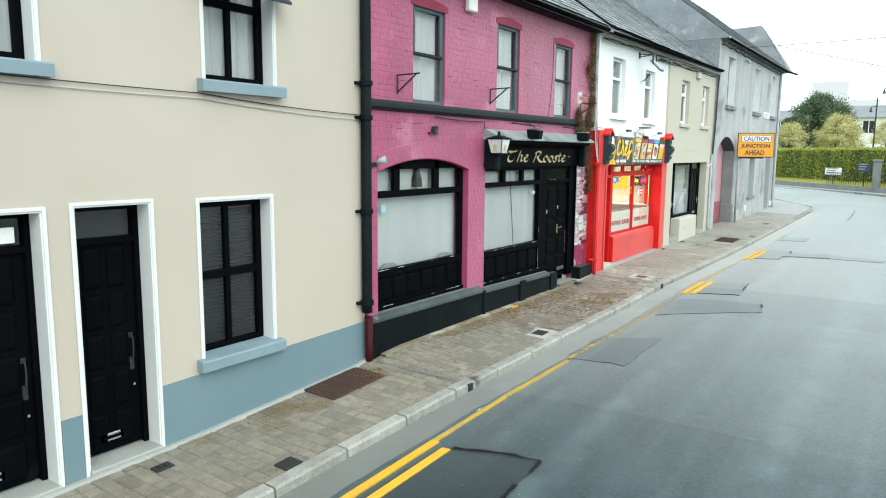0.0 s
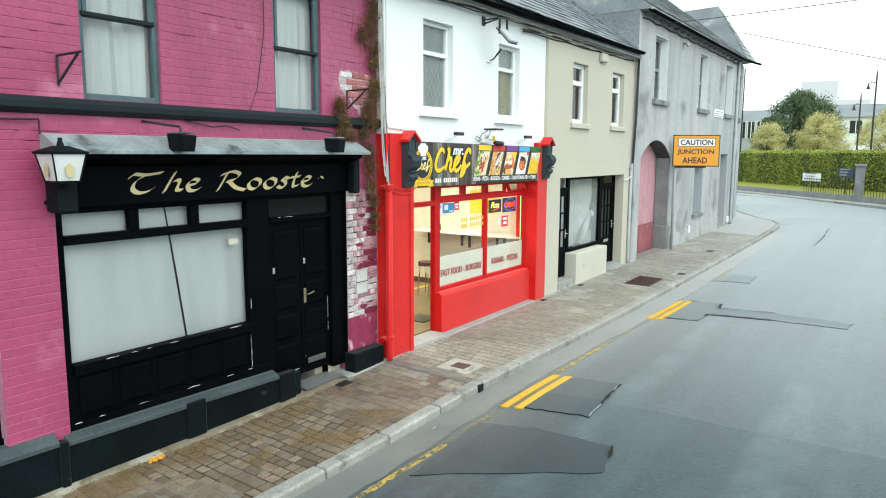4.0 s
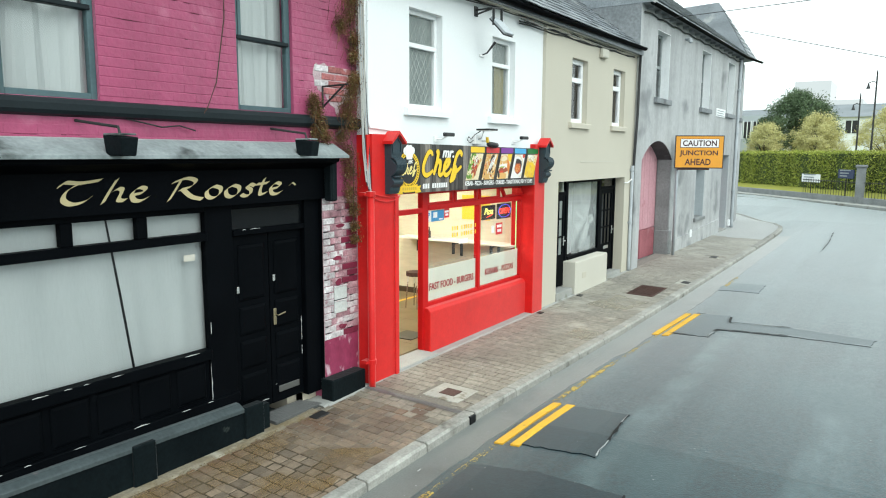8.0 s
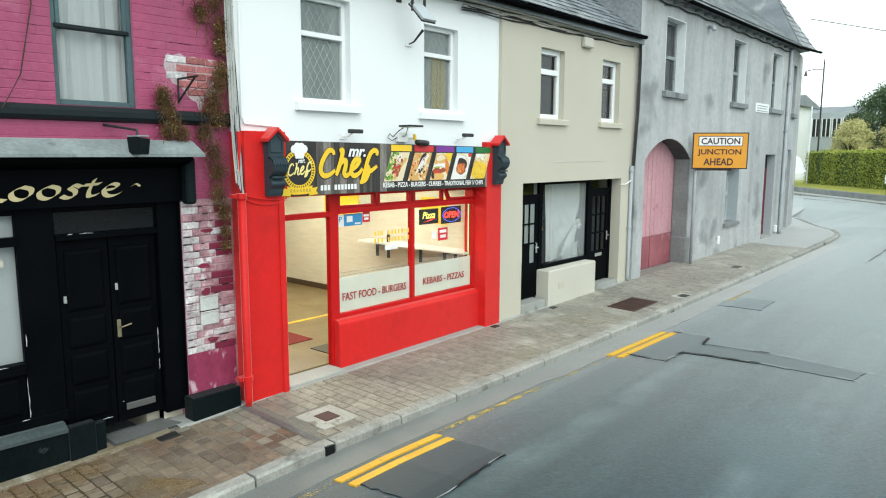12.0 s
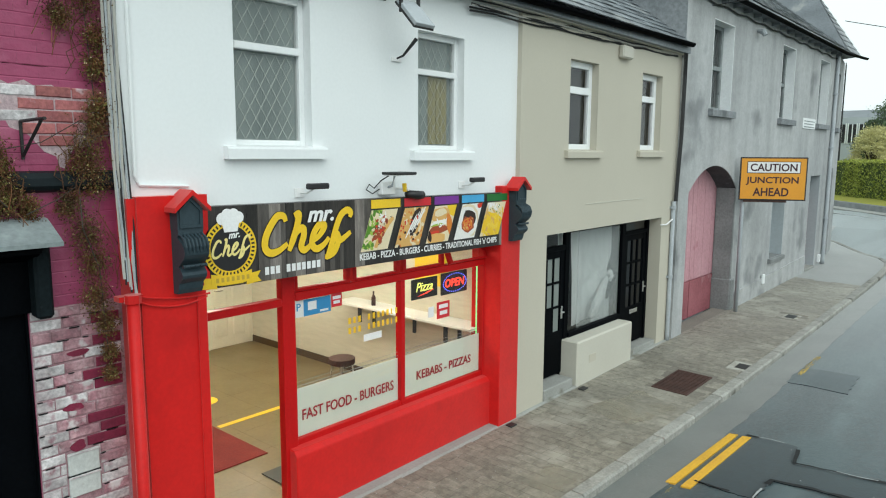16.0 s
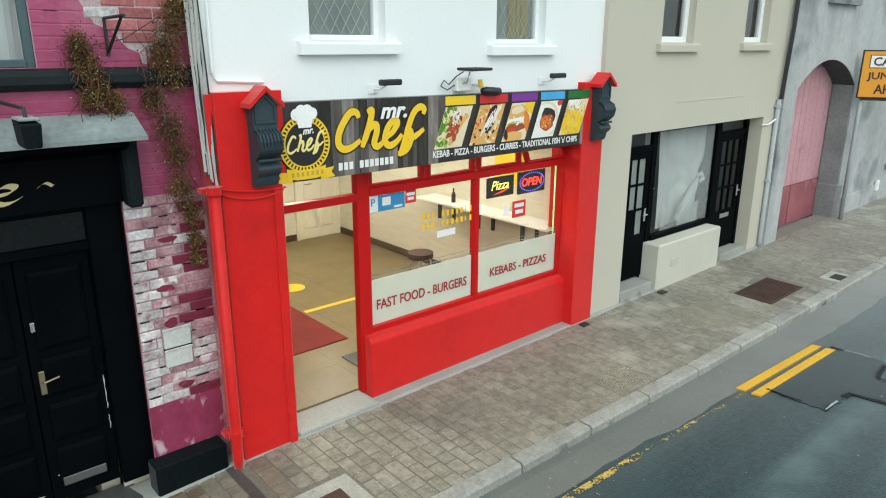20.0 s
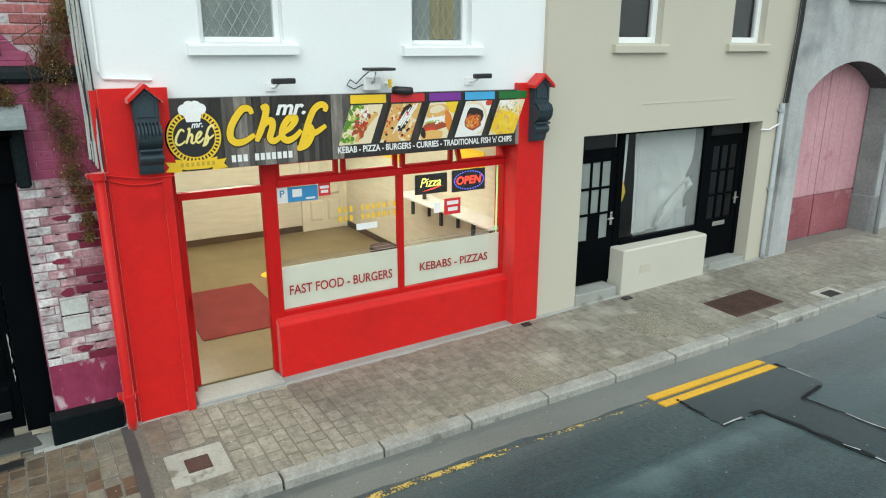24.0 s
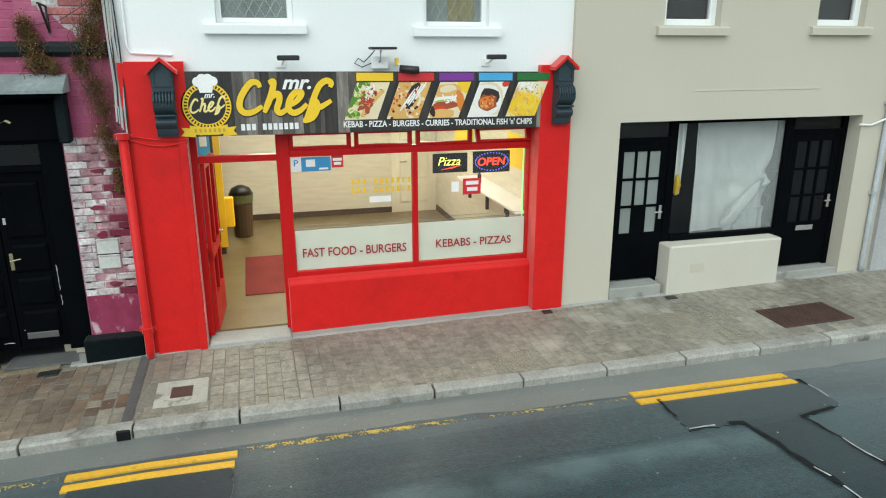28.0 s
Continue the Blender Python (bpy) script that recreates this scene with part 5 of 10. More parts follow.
part("curtain", curtain(bmesh.new(), xs - 0.135, 8.015, 9.12, 0.80, 2.40, 0.007, 0.34, 15), "net", sf, "off-white net curtain")
part("room_back", boxm((XB - 0.42, XB - 0.38, 6.90, 9.2, 0.3, 2.5)), "room_shade", sf, "dark sheet standing for the unlit room behind the curtain")
part("fitting", tubes([[(xs - 0.075, 8.03, 2.30), (xs - 0.075, 8.03, 2.22), (xs - 0.075, 8.03, 2.12), (xs - 0.075, 8.03, 2.0)]], [0.012, 0.045, 0.075, 0.085], 10), "iron", sf, "dark fitting hanging behind a top light")
part("sticker", boxm((xs - 0.042, xs - 0.039, 7.19, 7.29, 1.68, 1.78)), "pale_blue", sf, "small blue sticker on the glass")
for yy in (7.2, 8.55):
    bm = bmesh.new()
    prism(bm, [(yy, 0.90), (yy + 0.38, 0.90), (yy + 0.30, 0.95), (yy + 0.1, 0.96)], "x", xs - 0.08, xs - 0.055)
    part("folded_cloth", bm, "blind", sf, "crumpled cloth on the window bottom")

# main shopfront
XS = XB - 0.07
fr = ((XS - 0.07, XS, 9.64, 9.73, 0.20, 2.3), (XS - 0.07, XS, 11.70, 12.02, 0.20, 2.3), (XS - 0.07, XS + 0.03, 12.98, 13.21, 0.02, 2.3), (XS - 0.07, XS + 0.03, 9.73, 11.70, 1.92, 2.0), (XS - 0.07, XS + 0.04, 9.73, 11.70, 0.76, 0.86),
          (XS - 0.07, XS, 9.73, 11.70, 2.19, 2.3), (XS - 0.07, XS, 10.34, 10.44, 2.0, 2.19), (XS - 0.07, XS, 11.0, 11.10, 2.0, 2.19), (XS - 0.08, XS - 0.025, 9.73, 11.70, 0.2, 0.76), (XS - 0.07, XS + 0.03, 9.66, 12.02, 0.24, 0.34),
          (XS - 0.07, XS + 0.02, 12.02, 12.98, 1.93, 1.99), (XS - 0.07, XS, 12.02, 12.98, 2.2, 2.3))
mf = framework("shopfront", fr, "black", pub, "black timber shopfront with a double door and three top lights")
raised_panels(mf, "black", XS - 0.025, 9.75, 11.68, 5, [0.34, 0.76], 0.06)
part("pane", boxm((XS - 0.05, XS - 0.044, 9.70, 11.75, 0.84, 2.22)), "glass", mf).visible_shadow = False
part("curtain", curtain(bmesh.new(), XS - 0.12, 9.68, 10.765, 0.80, 2.28, 0.010, 0.28, 8, 0.0, 0.2), "net", mf, "off-white net curtain")
part("curtain", curtain(bmesh.new(), XS - 0.13, 10.785, 11.75, 0.80, 2.28, 0.011, 0.28, 9, 0.205, 0.0), "net", mf, "off-white net curtain")
part("room_back", boxm((XB - 0.42, XB - 0.38, 9.5, 13.2, 0.0, 2.6)), "room_shade", mf, "dark sheet standing for the unlit interior")
part("over_panel", boxm((XS - 0.05, XS - 0.02, 12.02, 12.98, 1.99, 2.2), bev=0.004), "dark_glass", mf, "dark fanlight over the door")
part("notice", boxm((XS - 0.043, XS - 0.04, 11.48, 11.60, 1.74, 1.80)), "cream", mf, "small pale yellow notice")
for a, b in ((12.03, 12.495), (12.505, 12.97)):
    d = part("door_leaf", boxm((XS - 0.08, XS - 0.03, a, b, 0.05, 1.93), bev=0.004), "black", pub, "black panelled pub door leaf")
    raised_panels(d, "black", XS - 0.03, a + 0.03, b - 0.03, 1, [0.14, 0.50, 0.86, 1.22, 1.86], 0.06)
    if a > 12.4:
        part("letter_plate", boxm((XS - 0.018, XS - 0.005, 12.58, 12.88, 0.16, 0.23), bev=0.004), "dull_metal", d, "tarnished letter plate")
        hb = boxm((XS - 0.03, XS - 0.016, 12.54, 12.58, 0.92, 1.10), bev=0.004)
        tube(hb, [(XS - 0.016, 12.56, 1.03), (XS + 0.03, 12.56, 1.03), (XS + 0.03, 12.66, 1.05)], 0.008)
        part("handle", hb, "brass", d, "worn brass lever handle")
        part("latch", boxm((XS - 0.03, XS - 0.012, 12.54, 12.57, 1.40, 1.47), bev=0.004), "chrome", d, "small cylinder lock")
    else:
        part("latch", boxm((XS - 0.03, XS - 0.01, 12.06, 12.09, 1.34, 1.41), bev=0.004), "chrome", d, "small metal hinge plate")
part("threshold", boxm((-6.1, XB + 0.10, 12.36, 13.08, -0.5, zp(12.7) + 0.025), bev=0.012), "channel", pub, "worn damp threshold stone")

# plinth with ledge
part("plinth", prism(bmesh.new(), [(6.75, -0.9), (9.52, -0.9), (9.52, 0.235), (6.75, 0.265)], "x", XB - 0.02, XB + 0.07), "damp_plinth", pub, "chipped black plinth with damp grey stains")
part("plinth", prism(bmesh.new(), [(9.52, -0.9), (12.30, -0.9), (12.30, 0.16), (9.52, 0.215)], "x", XB - 0.02, XB + 0.07), "damp_plinth", pub, "chipped black plinth")
part("plinth", boxm((XB - 0.02, XB + 0.17, 13.16, 13.74, -0.9, 0.17), bev=0.012), "damp_plinth", pub, "chipped black plinth block")
part("jamb", boxm((XB - 0.25, XB + 0.004, 13.194, 13.2085, 0.1, 2.6)), "black", pub, "black painted jamb board")
for a, b, t in ((9.50, 9.57, 0.262), (10.74, 10.96, 0.232), (11.96, 12.20, 0.205)):
    part("plinth_pier", boxm((XB, XB + 0.105, a, b, -0.9, t), bev=0.01), "damp_plinth", pub, "short black pier on the plinth")


def ledge(y0, y1, front0, front1, back0, back1, back_x):
    """A stone ledge with a weathered slope to the front."""
    bm = bmesh.new()
    ends = []
    for y, f, b in ((y0, front0, back0), (y1, front1, back1)):
        ends.append([bm.verts.new((x, y, z)) for x, z in ((back_x, f - 0.05), (XB + 0.085, f - 0.04), (XB + 0.085, f - 0.006), (XB + 0.078, f), (XB + 0.004, b - 0.005), (back_x, b))])
    for i in range(6):
        j = (i + 1) % 6
        bm.faces.new((ends[0][i], ends[0][j], ends[1][j], ends[1][i]))
    bm.faces.new(ends[0])
    bm.faces.new(ends[1][::-1])
    bmesh.ops.recalc_face_normals(bm, faces=bm.faces[:])
    part("ledge", bm, "ledge", pub, "worn grey stone ledge")


ledge(6.75, 9.50, 0.30, 0.272, 0.352, 0.345, XB - 0.13)
ledge(9.58, 11.96, 0.25, 0.20, 0.285, 0.245, XB - 0.10)

# pub sign with lead cap
sg = thing("shop_sign", (XB, 11.6, 2.27), "black pub signboard with gold italic lettering under a lead cap", "sign")
bm = bmesh.new()
prism(bm, [(XB - 0.02, 2.25), (XB + 0.02, 2.25), (XB + 0.02, 2.59), (XB + 0.12, 2.62), (XB + 0.24, 2.66), (XB + 0.26, 2.70), (XB - 0.02, 2.70)], "y", 9.60, 13.24)
part("board", bm, "black", sg)
bm = bmesh.new()
prism(bm, [(XB - 0.01, 2.702), (XB + 0.30, 2.702), (XB + 0.30, 2.73), (XB + 0.06, 2.86), (XB - 0.01, 2.87)], "y", 9.56, 13.35)
part("cap", bm, "lead", sg, "stained pale lead capping")
for y in (9.58, 13.24):
    part("bracket", boxm((XB + 0.02, XB + (0.25 if y < 10 else 0.15), y - 0.02, y + (0.14 if y < 10 else 0.085), 2.22, 2.70), bev=0.02), "black_worn", sg, "chipped black end bracket")
lx = XB + 0.175
calligraphy("lettering", "The", XB + 0.022, 10.31, 2.341, 0.778, 0.192, "gold", sg, "gold painted word")
calligraphy("lettering", "Rooste", XB + 0.022, 11.268, 2.331, 1.36, 0.192, "gold", sg, "gold painted word")
pen_bm = pen(bmesh.new(), XB + 0.022, [[(12.70, 2.411), (12.752, 2.441), (12.794, 2.416)]], lambda u, v: (u, v), nib=(0.010, 0.006))
part("lettering", pen_bm, "gold", sg, "remains of a gold letter")

# flood lamps on the cap
def cap_lamp(y, half=0.085):
    t = thing("sign_lamp", (XB + 0.1, y, 2.78), "black box floodlight on the pub sign", "lamp", "sign lamps")
    bm = bmesh.new()
    prism(bm, [(XB + 0.26, 2.725), (XB + 0.47, 2.725), (XB + 0.49, 2.87), (XB + 0.24, 2.89)], "y", y - half, y + half)
    for v in bm.verts:
        v.co.y = y + (v.co.y - y) * (1.0 if v.co.z > 2.8 else 0.84)
    bmesh.ops.bevel(bm, geom=bm.edges[:], offset=0.008, segments=1, affect="EDGES")
    part("housing", bm, "black_worn", t)
    part("lid", boxm((XB + 0.25, XB + 0.46, y - half, y + half, 2.885, 2.90), bev=0.004), "lead", t, "dull grey metal lid")
    part("arm", tubes([[(XB, y - 0.15, 3.0), (XB + 0.2, y - 0.06, 2.97), (XB + 0.34, y, 2.95), (XB + 0.36, y, 2.89)]], 0.012), "iron", t)


cap_lamp(10.63, 0.075)
cap_lamp(12.64, 0.055)

# lantern
lan = thing("wall_lantern", (-5.60, 9.62, 2.45), "weathered black lantern with white glass panes on a bracket", "lantern")
lx0, ly0 = -5.60, 9.58
for (za, zb, ra, rb, mt, nm) in ((2.49, 2.70, 0.125, 0.185, "white_trim", "glazing"), (2.70, 2.72, 0.205, 0.215, "black_worn", "rim"), (2.72, 2.765, 0.205, 0.06, "black_worn", "roof"), (2.765, 2.80, 0.03, 0.02, "black_worn", "finial"), (2.465, 2.49, 0.11, 0.13, "black_worn", "base")):
    bm = bmesh.new()
    lo = [bm.verts.new((lx0 + ra * math.cos(a), ly0 + ra * math.sin(a), za)) for a in [math.pi / 4 + k * math.pi / 2 for k in range(4)]]
    hi = [bm.verts.new((lx0 + rb * math.cos(a), ly0 + rb * math.sin(a), zb)) for a in [math.pi / 4 + k * math.pi / 2 for k in range(4)]]
    bm.faces.new(lo[::-1]), bm.faces.new(hi)
    for k in range(4):
        bm.faces.new((lo[k], lo[(k + 1) % 4], hi[(k + 1) % 4], hi[k]))
    part(nm, bm, mt, lan)
for k in range(4):
    a = math.pi / 4 + k * math.pi / 2
    bm = tube(bmesh.new(), [(lx0 + 0.128 * math.cos(a), ly0 + 0.128 * math.sin(a), 2.48), (lx0 + 0.19 * math.cos(a), ly0 + 0.19 * math.sin(a), 2.71)], 0.007, 6)
    part("corner_bar", bm, "black_worn", lan)
for dx, dy in ((0.116, 0), (0, -0.116)):
    bm = bmesh.new()
    c = Vector((lx0 + dx * 1.0, ly0 + dy * 1.0, 2.57))
    if dx:
        prism(bm, [(c.y - 0.025, 2.52), (c.y + 0.025, 2.52), (c.y + 0.035, 2.60), (c.y, 2.63), (c.y - 0.035, 2.60)], "x", c.x + 0.004, c.x + 0.007)
    else:
        prism(bm, [(c.x - 0.025, 2.52), (c.x + 0.025, 2.52), (c.x + 0.035, 2.60), (c.x, 2.63), (c.x - 0.035, 2.60)], "y", c.y - 0.007, c.y - 0.004)
    part("emblem", bm, "gold", lan, "dull gold emblem shape")
part("finial", tubes([[(lx0, ly0, 2.77), (lx0, ly0, 2.83)]], 0.018, 8), "black_worn", lan)
part("bracket", tubes([[(XB + 0.02, ly0, 2.46), (lx0, ly0, 2.46)], [(XB + 0.02, ly0 - 0.02, 2.30), (lx0, ly0, 2.46)]], 0.014), "black_worn", lan)

# hanging brackets on the upper wall
def arm(y, z, label):
    t = thing("wall_bracket", (XB, y, z), label, "bracket", "wall brackets")
    part("stay", tubes([[(XB + 0.01, y, z - 0.12), (XB + 0.01, y, z + 0.12)], [(XB + 0.01, y, z + 0.12), (XB + 0.36, y + 0.02, z + 0.13)], [(XB + 0.01, y, z - 0.10), (XB + 0.30, y + 0.02, z + 0.12)]], 0.011, 6), "iron", t)


for y, z in ((7.36, 3.38), (9.74, 3.38), (13.25, 3.36)):
    arm(y, z, "rusty black iron wall bracket for a sign")
bird = bmesh.new()
prism(bird, [(8.13, 2.785), (8.17, 2.775), (8.21, 2.785), (8.24, 2.86), (8.205, 2.82), (8.195, 2.865), (8.175, 2.82), (8.15, 2.86)], "x", XB, XB + 0.06)
box(bird, XB, XB + 0.035, 8.06, 8.27, 2.75, 2.775)
solo("wall_spike", bird, "iron", "small rusted iron bracket remains on the pink wall", "bracket")
cam_t = thing("security_light", (XB, 6.98, 2.38), "small grey security spotlight at the wall corner", "lamp")
part("head", tubes([[(XB + 0.06, 6.86, 2.36), (XB + 0.17, 6.92, 2.40)]], [0.03, 0.05], 10), "galv", cam_t, smooth=True)
part("base", boxm((XB, XB + 0.05, 6.79, 6.89, 2.30, 2.36), bev=0.008), "iron", cam_t)
solo("alarm_box", boxm((XB, XB + 0.10, 8.97, 9.20, 4.58, 4.80), bev=0.02), "white", "white alarm box high on the pink wall", "alarm box")
wr = thing("loose_wire", (XB, 12.0, 3.2), "thin loose wires hanging down the pink wall", "cable")
part("wire", tubes([[(XB + 0.02, 11.95, 4.6), (XB + 0.03, 11.93, 4.0), (XB + 0.05, 11.80, 3.4), (XB + 0.09, 11.66, 3.16), (XB + 0.05, 11.60, 3.05)]], 0.006, 5), "rust", wr)
part("wire", tubes([[(XB + 0.02, 10.9, 3.03), (XB + 0.06, 11.2, 2.97), (XB + 0.03, 11.4, 2.99), (XB + 0.05, 11.55, 2.95)]], 0.007, 5), "cable", wr)
part("wire", tubes([sag((XB + 0.03, 8.2, 3.0), (XB + 0.03, 9.55, 2.98), 0.02), [(XB + 0.03, 9.55, 2.98), (XB + 0.03, 9.55, 2.86)]], 0.008, 5), "cable", wr)


# ---- chipped edges where bare wood and undercoat show on the pub's black woodwork ----
rx = random.Random(23)


def chips(parent, lines, w, seed_cover):
    """Short raised flakes along worn edges: (x, y0, z0, y1, z1)."""
    bm = bmesh.new()
    for x, ya, za, yb, zb in lines:
        L = math.hypot(yb - ya, zb - za)
        s = 0.0
        while s < L:
            step = rx.uniform(0.03, 0.16)
            if rx.random() < seed_cover:
                f0, f1 = s / L, min(1.0, (s + step) / L)
                h = w * rx.uniform(0.4, 1.2)
                dy, dz = (0, h) if abs(yb - ya) > abs(zb - za) else (h, 0)
                p0, p1 = (ya + (yb - ya) * f0, za + (zb - za) * f0), (ya + (yb - ya) * f1, za + (zb - za) * f1)
                pm = ((p0[0] + p1[0]) / 2 + rx.uniform(-0.003, 0.003), (p0[1] + p1[1]) / 2 + rx.uniform(-0.003, 0.003))
                bm.faces.new([bm.verts.new((x, *q)) for q in (p0, pm, p1, (p1[0] + dy * 0.3, p1[1] + dz * 0.3), (pm[0] + dy, pm[1] + dz), (p0[0] + dy * 0.4, p0[1] + dz * 0.4))])
            s += step
    bmesh.ops.recalc_face_normals(bm, faces=bm.faces[:])
    tagged(part("paint_chips", bm, "chip", parent, "pale chips along the worn edges"), "pale chips along the worn edges", kind="stuff")


chips(sf, [(xs + 0.0315, 6.98, 0.395, 9.12, 0.395), (xs + 0.0315, 6.98, 0.30, 9.12, 0.275), (xs + 0.0215, 7.05, 0.893, 9.02, 0.893)], 0.010, 0.28)
chips(mf, [(XS + 0.0315, 9.7, 0.335, 11.98, 0.335), (XS + 0.0415, 9.75, 0.855, 11.68, 0.855), (XS + 0.0025, 11.70, 0.34, 11.70, 0.80), (XS + 0.0025, 11.715, 0.9, 11.715, 1.2), (XS + 0.0215, 12.04, 1.985, 12.96, 1.985)], 0.009, 0.36)
chips(pub, [(XS - 0.0285, 12.95, 0.16, 12.95, 0.95), (XS - 0.0285, 12.06, 0.12, 12.45, 0.12), (XS - 0.0285, 12.55, 0.52, 12.93, 0.52), (XS - 0.0285, 12.55, 0.25, 12.93, 0.25)], 0.010, 0.4)


# ---- open joints in the painted brickwork ----
rj = random.Random(61)
bm = bmesh.new()
for _ in range(230):
    y, j = rj.uniform(6.98, 13.5), rj.randint(28, 56)
    z = 0.28 + 0.079 * j - 0.001
    l, h = rj.choice((rj.uniform(0.03, 0.10), rj.uniform(0.08, 0.30))), rj.uniform(0.002, 0.0065)
    if any(y + l > q[0] - 0.02 and y < q[1] + 0.02 and q[2] - 0.05 < z < q[3] + 0.12 for q in SASH) or 2.95 < z < 3.22 or z < 2.78:
        continue
    n = 5
    up = [(y + l * i / n, z + h * (0.3 + 0.7 * rj.random()) * (1 if 0 < i < n else 0.1)) for i in range(n + 1)]
    lo = [(y + l * i / n, z - h * (0.2 + 0.5 * rj.random()) * (1 if 0 < i < n else 0.1)) for i in range(n, -1, -1)]
    bm.faces.new([bm.verts.new((XB + 0.0012, *q)) for q in lo + up])
bmesh.ops.recalc_face_normals(bm, faces=bm.faces[:])
bm.normal_update()
bmesh.ops.reverse_faces(bm, faces=[q for q in bm.faces if q.normal.x < 0])
tagged(part("open_joint", bm, "joint_shadow", pub), "dark open mortar joints showing through the paint", kind="stuff")


# ---- white house over the takeaway ----
XW = -5.80
white = thing("house", (XW, 16, zp(16)), "white painted upper house above a red takeaway shopfront", "house", "terraced houses in the row")
W1, W2 = (14.755, 15.505, 3.34, 4.58), (16.855, 17.585, 3.32, 4.51)
part("wall", wall_mesh(bmesh.new(), XW, 0.34, 13.83, 18.62, 2.62, 4.95, [W1, W2]), "white_wall", white, "bright white painted wall")
for y0, y1, z0, z1 in (W1, W2):
    w = window(white, XW, y0, y1, z0, z1, 0.09, "pvc", 0.055, (), (z0 + 0.80,), sill=("white_wall", 0.12, 0.07, 0.10), inside="lattice_net", label="white plastic window with leaded diamond glass", drapes=False, behind=0.06)
    bm = bmesh.new()
    xl = XW - 0.09 - 0.034
    for lo, hi in ((z0 + 0.06, z0 + 0.76), (z0 + 0.84, z1 - 0.06)):
        a, b = y0 + 0.06, y1 - 0.06
        H = hi - lo
        k = a - H * 0.6
        while k < b + H * 0.6:
            for s in (1, -1):
                pts = []
                for i in range(13):
                    z = lo + H * i / 12
                    y = k + s * 0.6 * (z - lo) if s > 0 else k + 0.6 * H - 0.6 * (z - lo)
                    if a <= y <= b:
                        pts.append((xl, y, z))
                if len(pts) > 1:
                    tube(bm, [pts[0], pts[-1]], 0.0024, 4)
            k += 0.105
    part("lattice", bm, "pale_lead", w, "fine diamond leading")
    if y0 > 16:
        part("drape", curtain(bmesh.new(), XW - 0.138, y0 + 0.30, y1 - 0.14, z0 + 0.07, z0 + 0.77, fold=0.008, pitch=0.09, seed=5), "ochre_drape", w, "ochre curtain edge behind the glass")

# red shopfront piers, stall riser and frame
XR = -5.70
front = thing("shopfront", (XR, 16, 0), "glossy red takeaway shopfront with open doorway and display window", "shopfront")
pr = bmesh.new()
prism(pr, [(13.88, -0.5), (14.38, -0.5), (14.38, 2.25), (14.42, 2.25), (14.42, 2.98), (13.88, 2.98)], "x", XW - 0.34, XR)
part("pier", pr, "red", front, "wide red painted pier")
part("pier", boxm((XW - 0.34, XR, 18.18, 18.57, -0.5, 2.92), bev=0.008), "red", front, "narrow red painted pier")
part("pier_edge", boxm((XW - 0.3, XR - 0.02, 13.82, 13.879, -0.5, 2.97)), "red", front)
part("pier_moulding", boxm((XR, XR + 0.02, 14.30, 14.375, -0.1, 2.22), bev=0.006), "red", front)
sr = bmesh.new()
prism(sr, [(-6.06, -0.5), (-5.84, -0.5), (-5.84, 0.55), (-5.88, 0.595), (-6.06, 0.62)], "y", 15.29, 18.24)
bmesh.ops.bevel(sr, geom=[e for e in sr.edges], offset=0.008, segments=1, affect="EDGES")
part("stall_riser", sr, "red", front, "red painted rendered stall riser")
XG = -5.97
fr = ((XG - 0.06, XG + 0.03, 15.25, 15.39, 0.0, 2.26), (XG - 0.06, XG + 0.03, 14.38, 14.45, 0.0, 2.26), (XG - 0.06, XG + 0.03, 18.16, 18.24, 0.6, 2.26), (XG - 0.06, XG + 0.03, 14.45, 15.25, 1.94, 2.01),
          (XG - 0.06, XG + 0.04, 15.39, 18.16, 1.97, 2.05), (XG - 0.06, XG + 0.03, 16.75, 16.81, 0.62, 1.97), (XG - 0.06, XG + 0.02, 15.39, 18.16, 0.60, 0.66), (XG - 0.06, XG + 0.03, 14.38, 18.24, 2.22, 2.30))
frame_ob = framework("frame", fr, "red_frame", front, "red timber window and door frame")
for a, b in ((15.39, 16.06), (16.10, 16.75), (16.80, 17.46), (17.50, 18.16)):
    o = 0.07 if a > 17.4 else 0.0
    bm = bmesh.new()
    box(bm, XG - 0.04, XG + 0.01, a, a + 0.045, 2.05, 2.22), box(bm, XG - 0.04, XG + 0.01, b - 0.045, b, 2.05, 2.22)
    box(bm, XG - 0.04, XG + 0.01, a + 0.045, b - 0.045, 2.05, 2.075), box(bm, XG - 0.04, XG + 0.01, a + 0.045, b - 0.045, 2.195, 2.22)
    if o:
        bmesh.ops.rotate(bm, verts=bm.verts[:], cent=(XG, a, 2.22), matrix=Matrix.Rotation(radians(-24), 3, "Y"))
    l = part("top_light", bm, "red_frame", front, "tilted-open red top light" if o else "small red-framed top light")
    bm = boxm((XG - 0.02, XG - 0.015, a + 0.03, b - 0.03, 2.06, 2.21))
    if o:
        bmesh.ops.rotate(bm, verts=bm.verts[:], cent=(XG, a, 2.22), matrix=Matrix.Rotation(radians(-24), 3, "Y"))
    part("pane", bm, "glass", l).visible_shadow = False
for a, b, z0, z1 in ((15.39, 16.75, 0.66, 1.97), (16.81, 18.16, 0.66, 1.97), (14.45, 15.25, 2.01, 2.22)):
    part("pane", boxm((XG - 0.02, XG - 0.014, a, b, z0, z1)), "glass", front, "clear shop window pane").visible_shadow = False
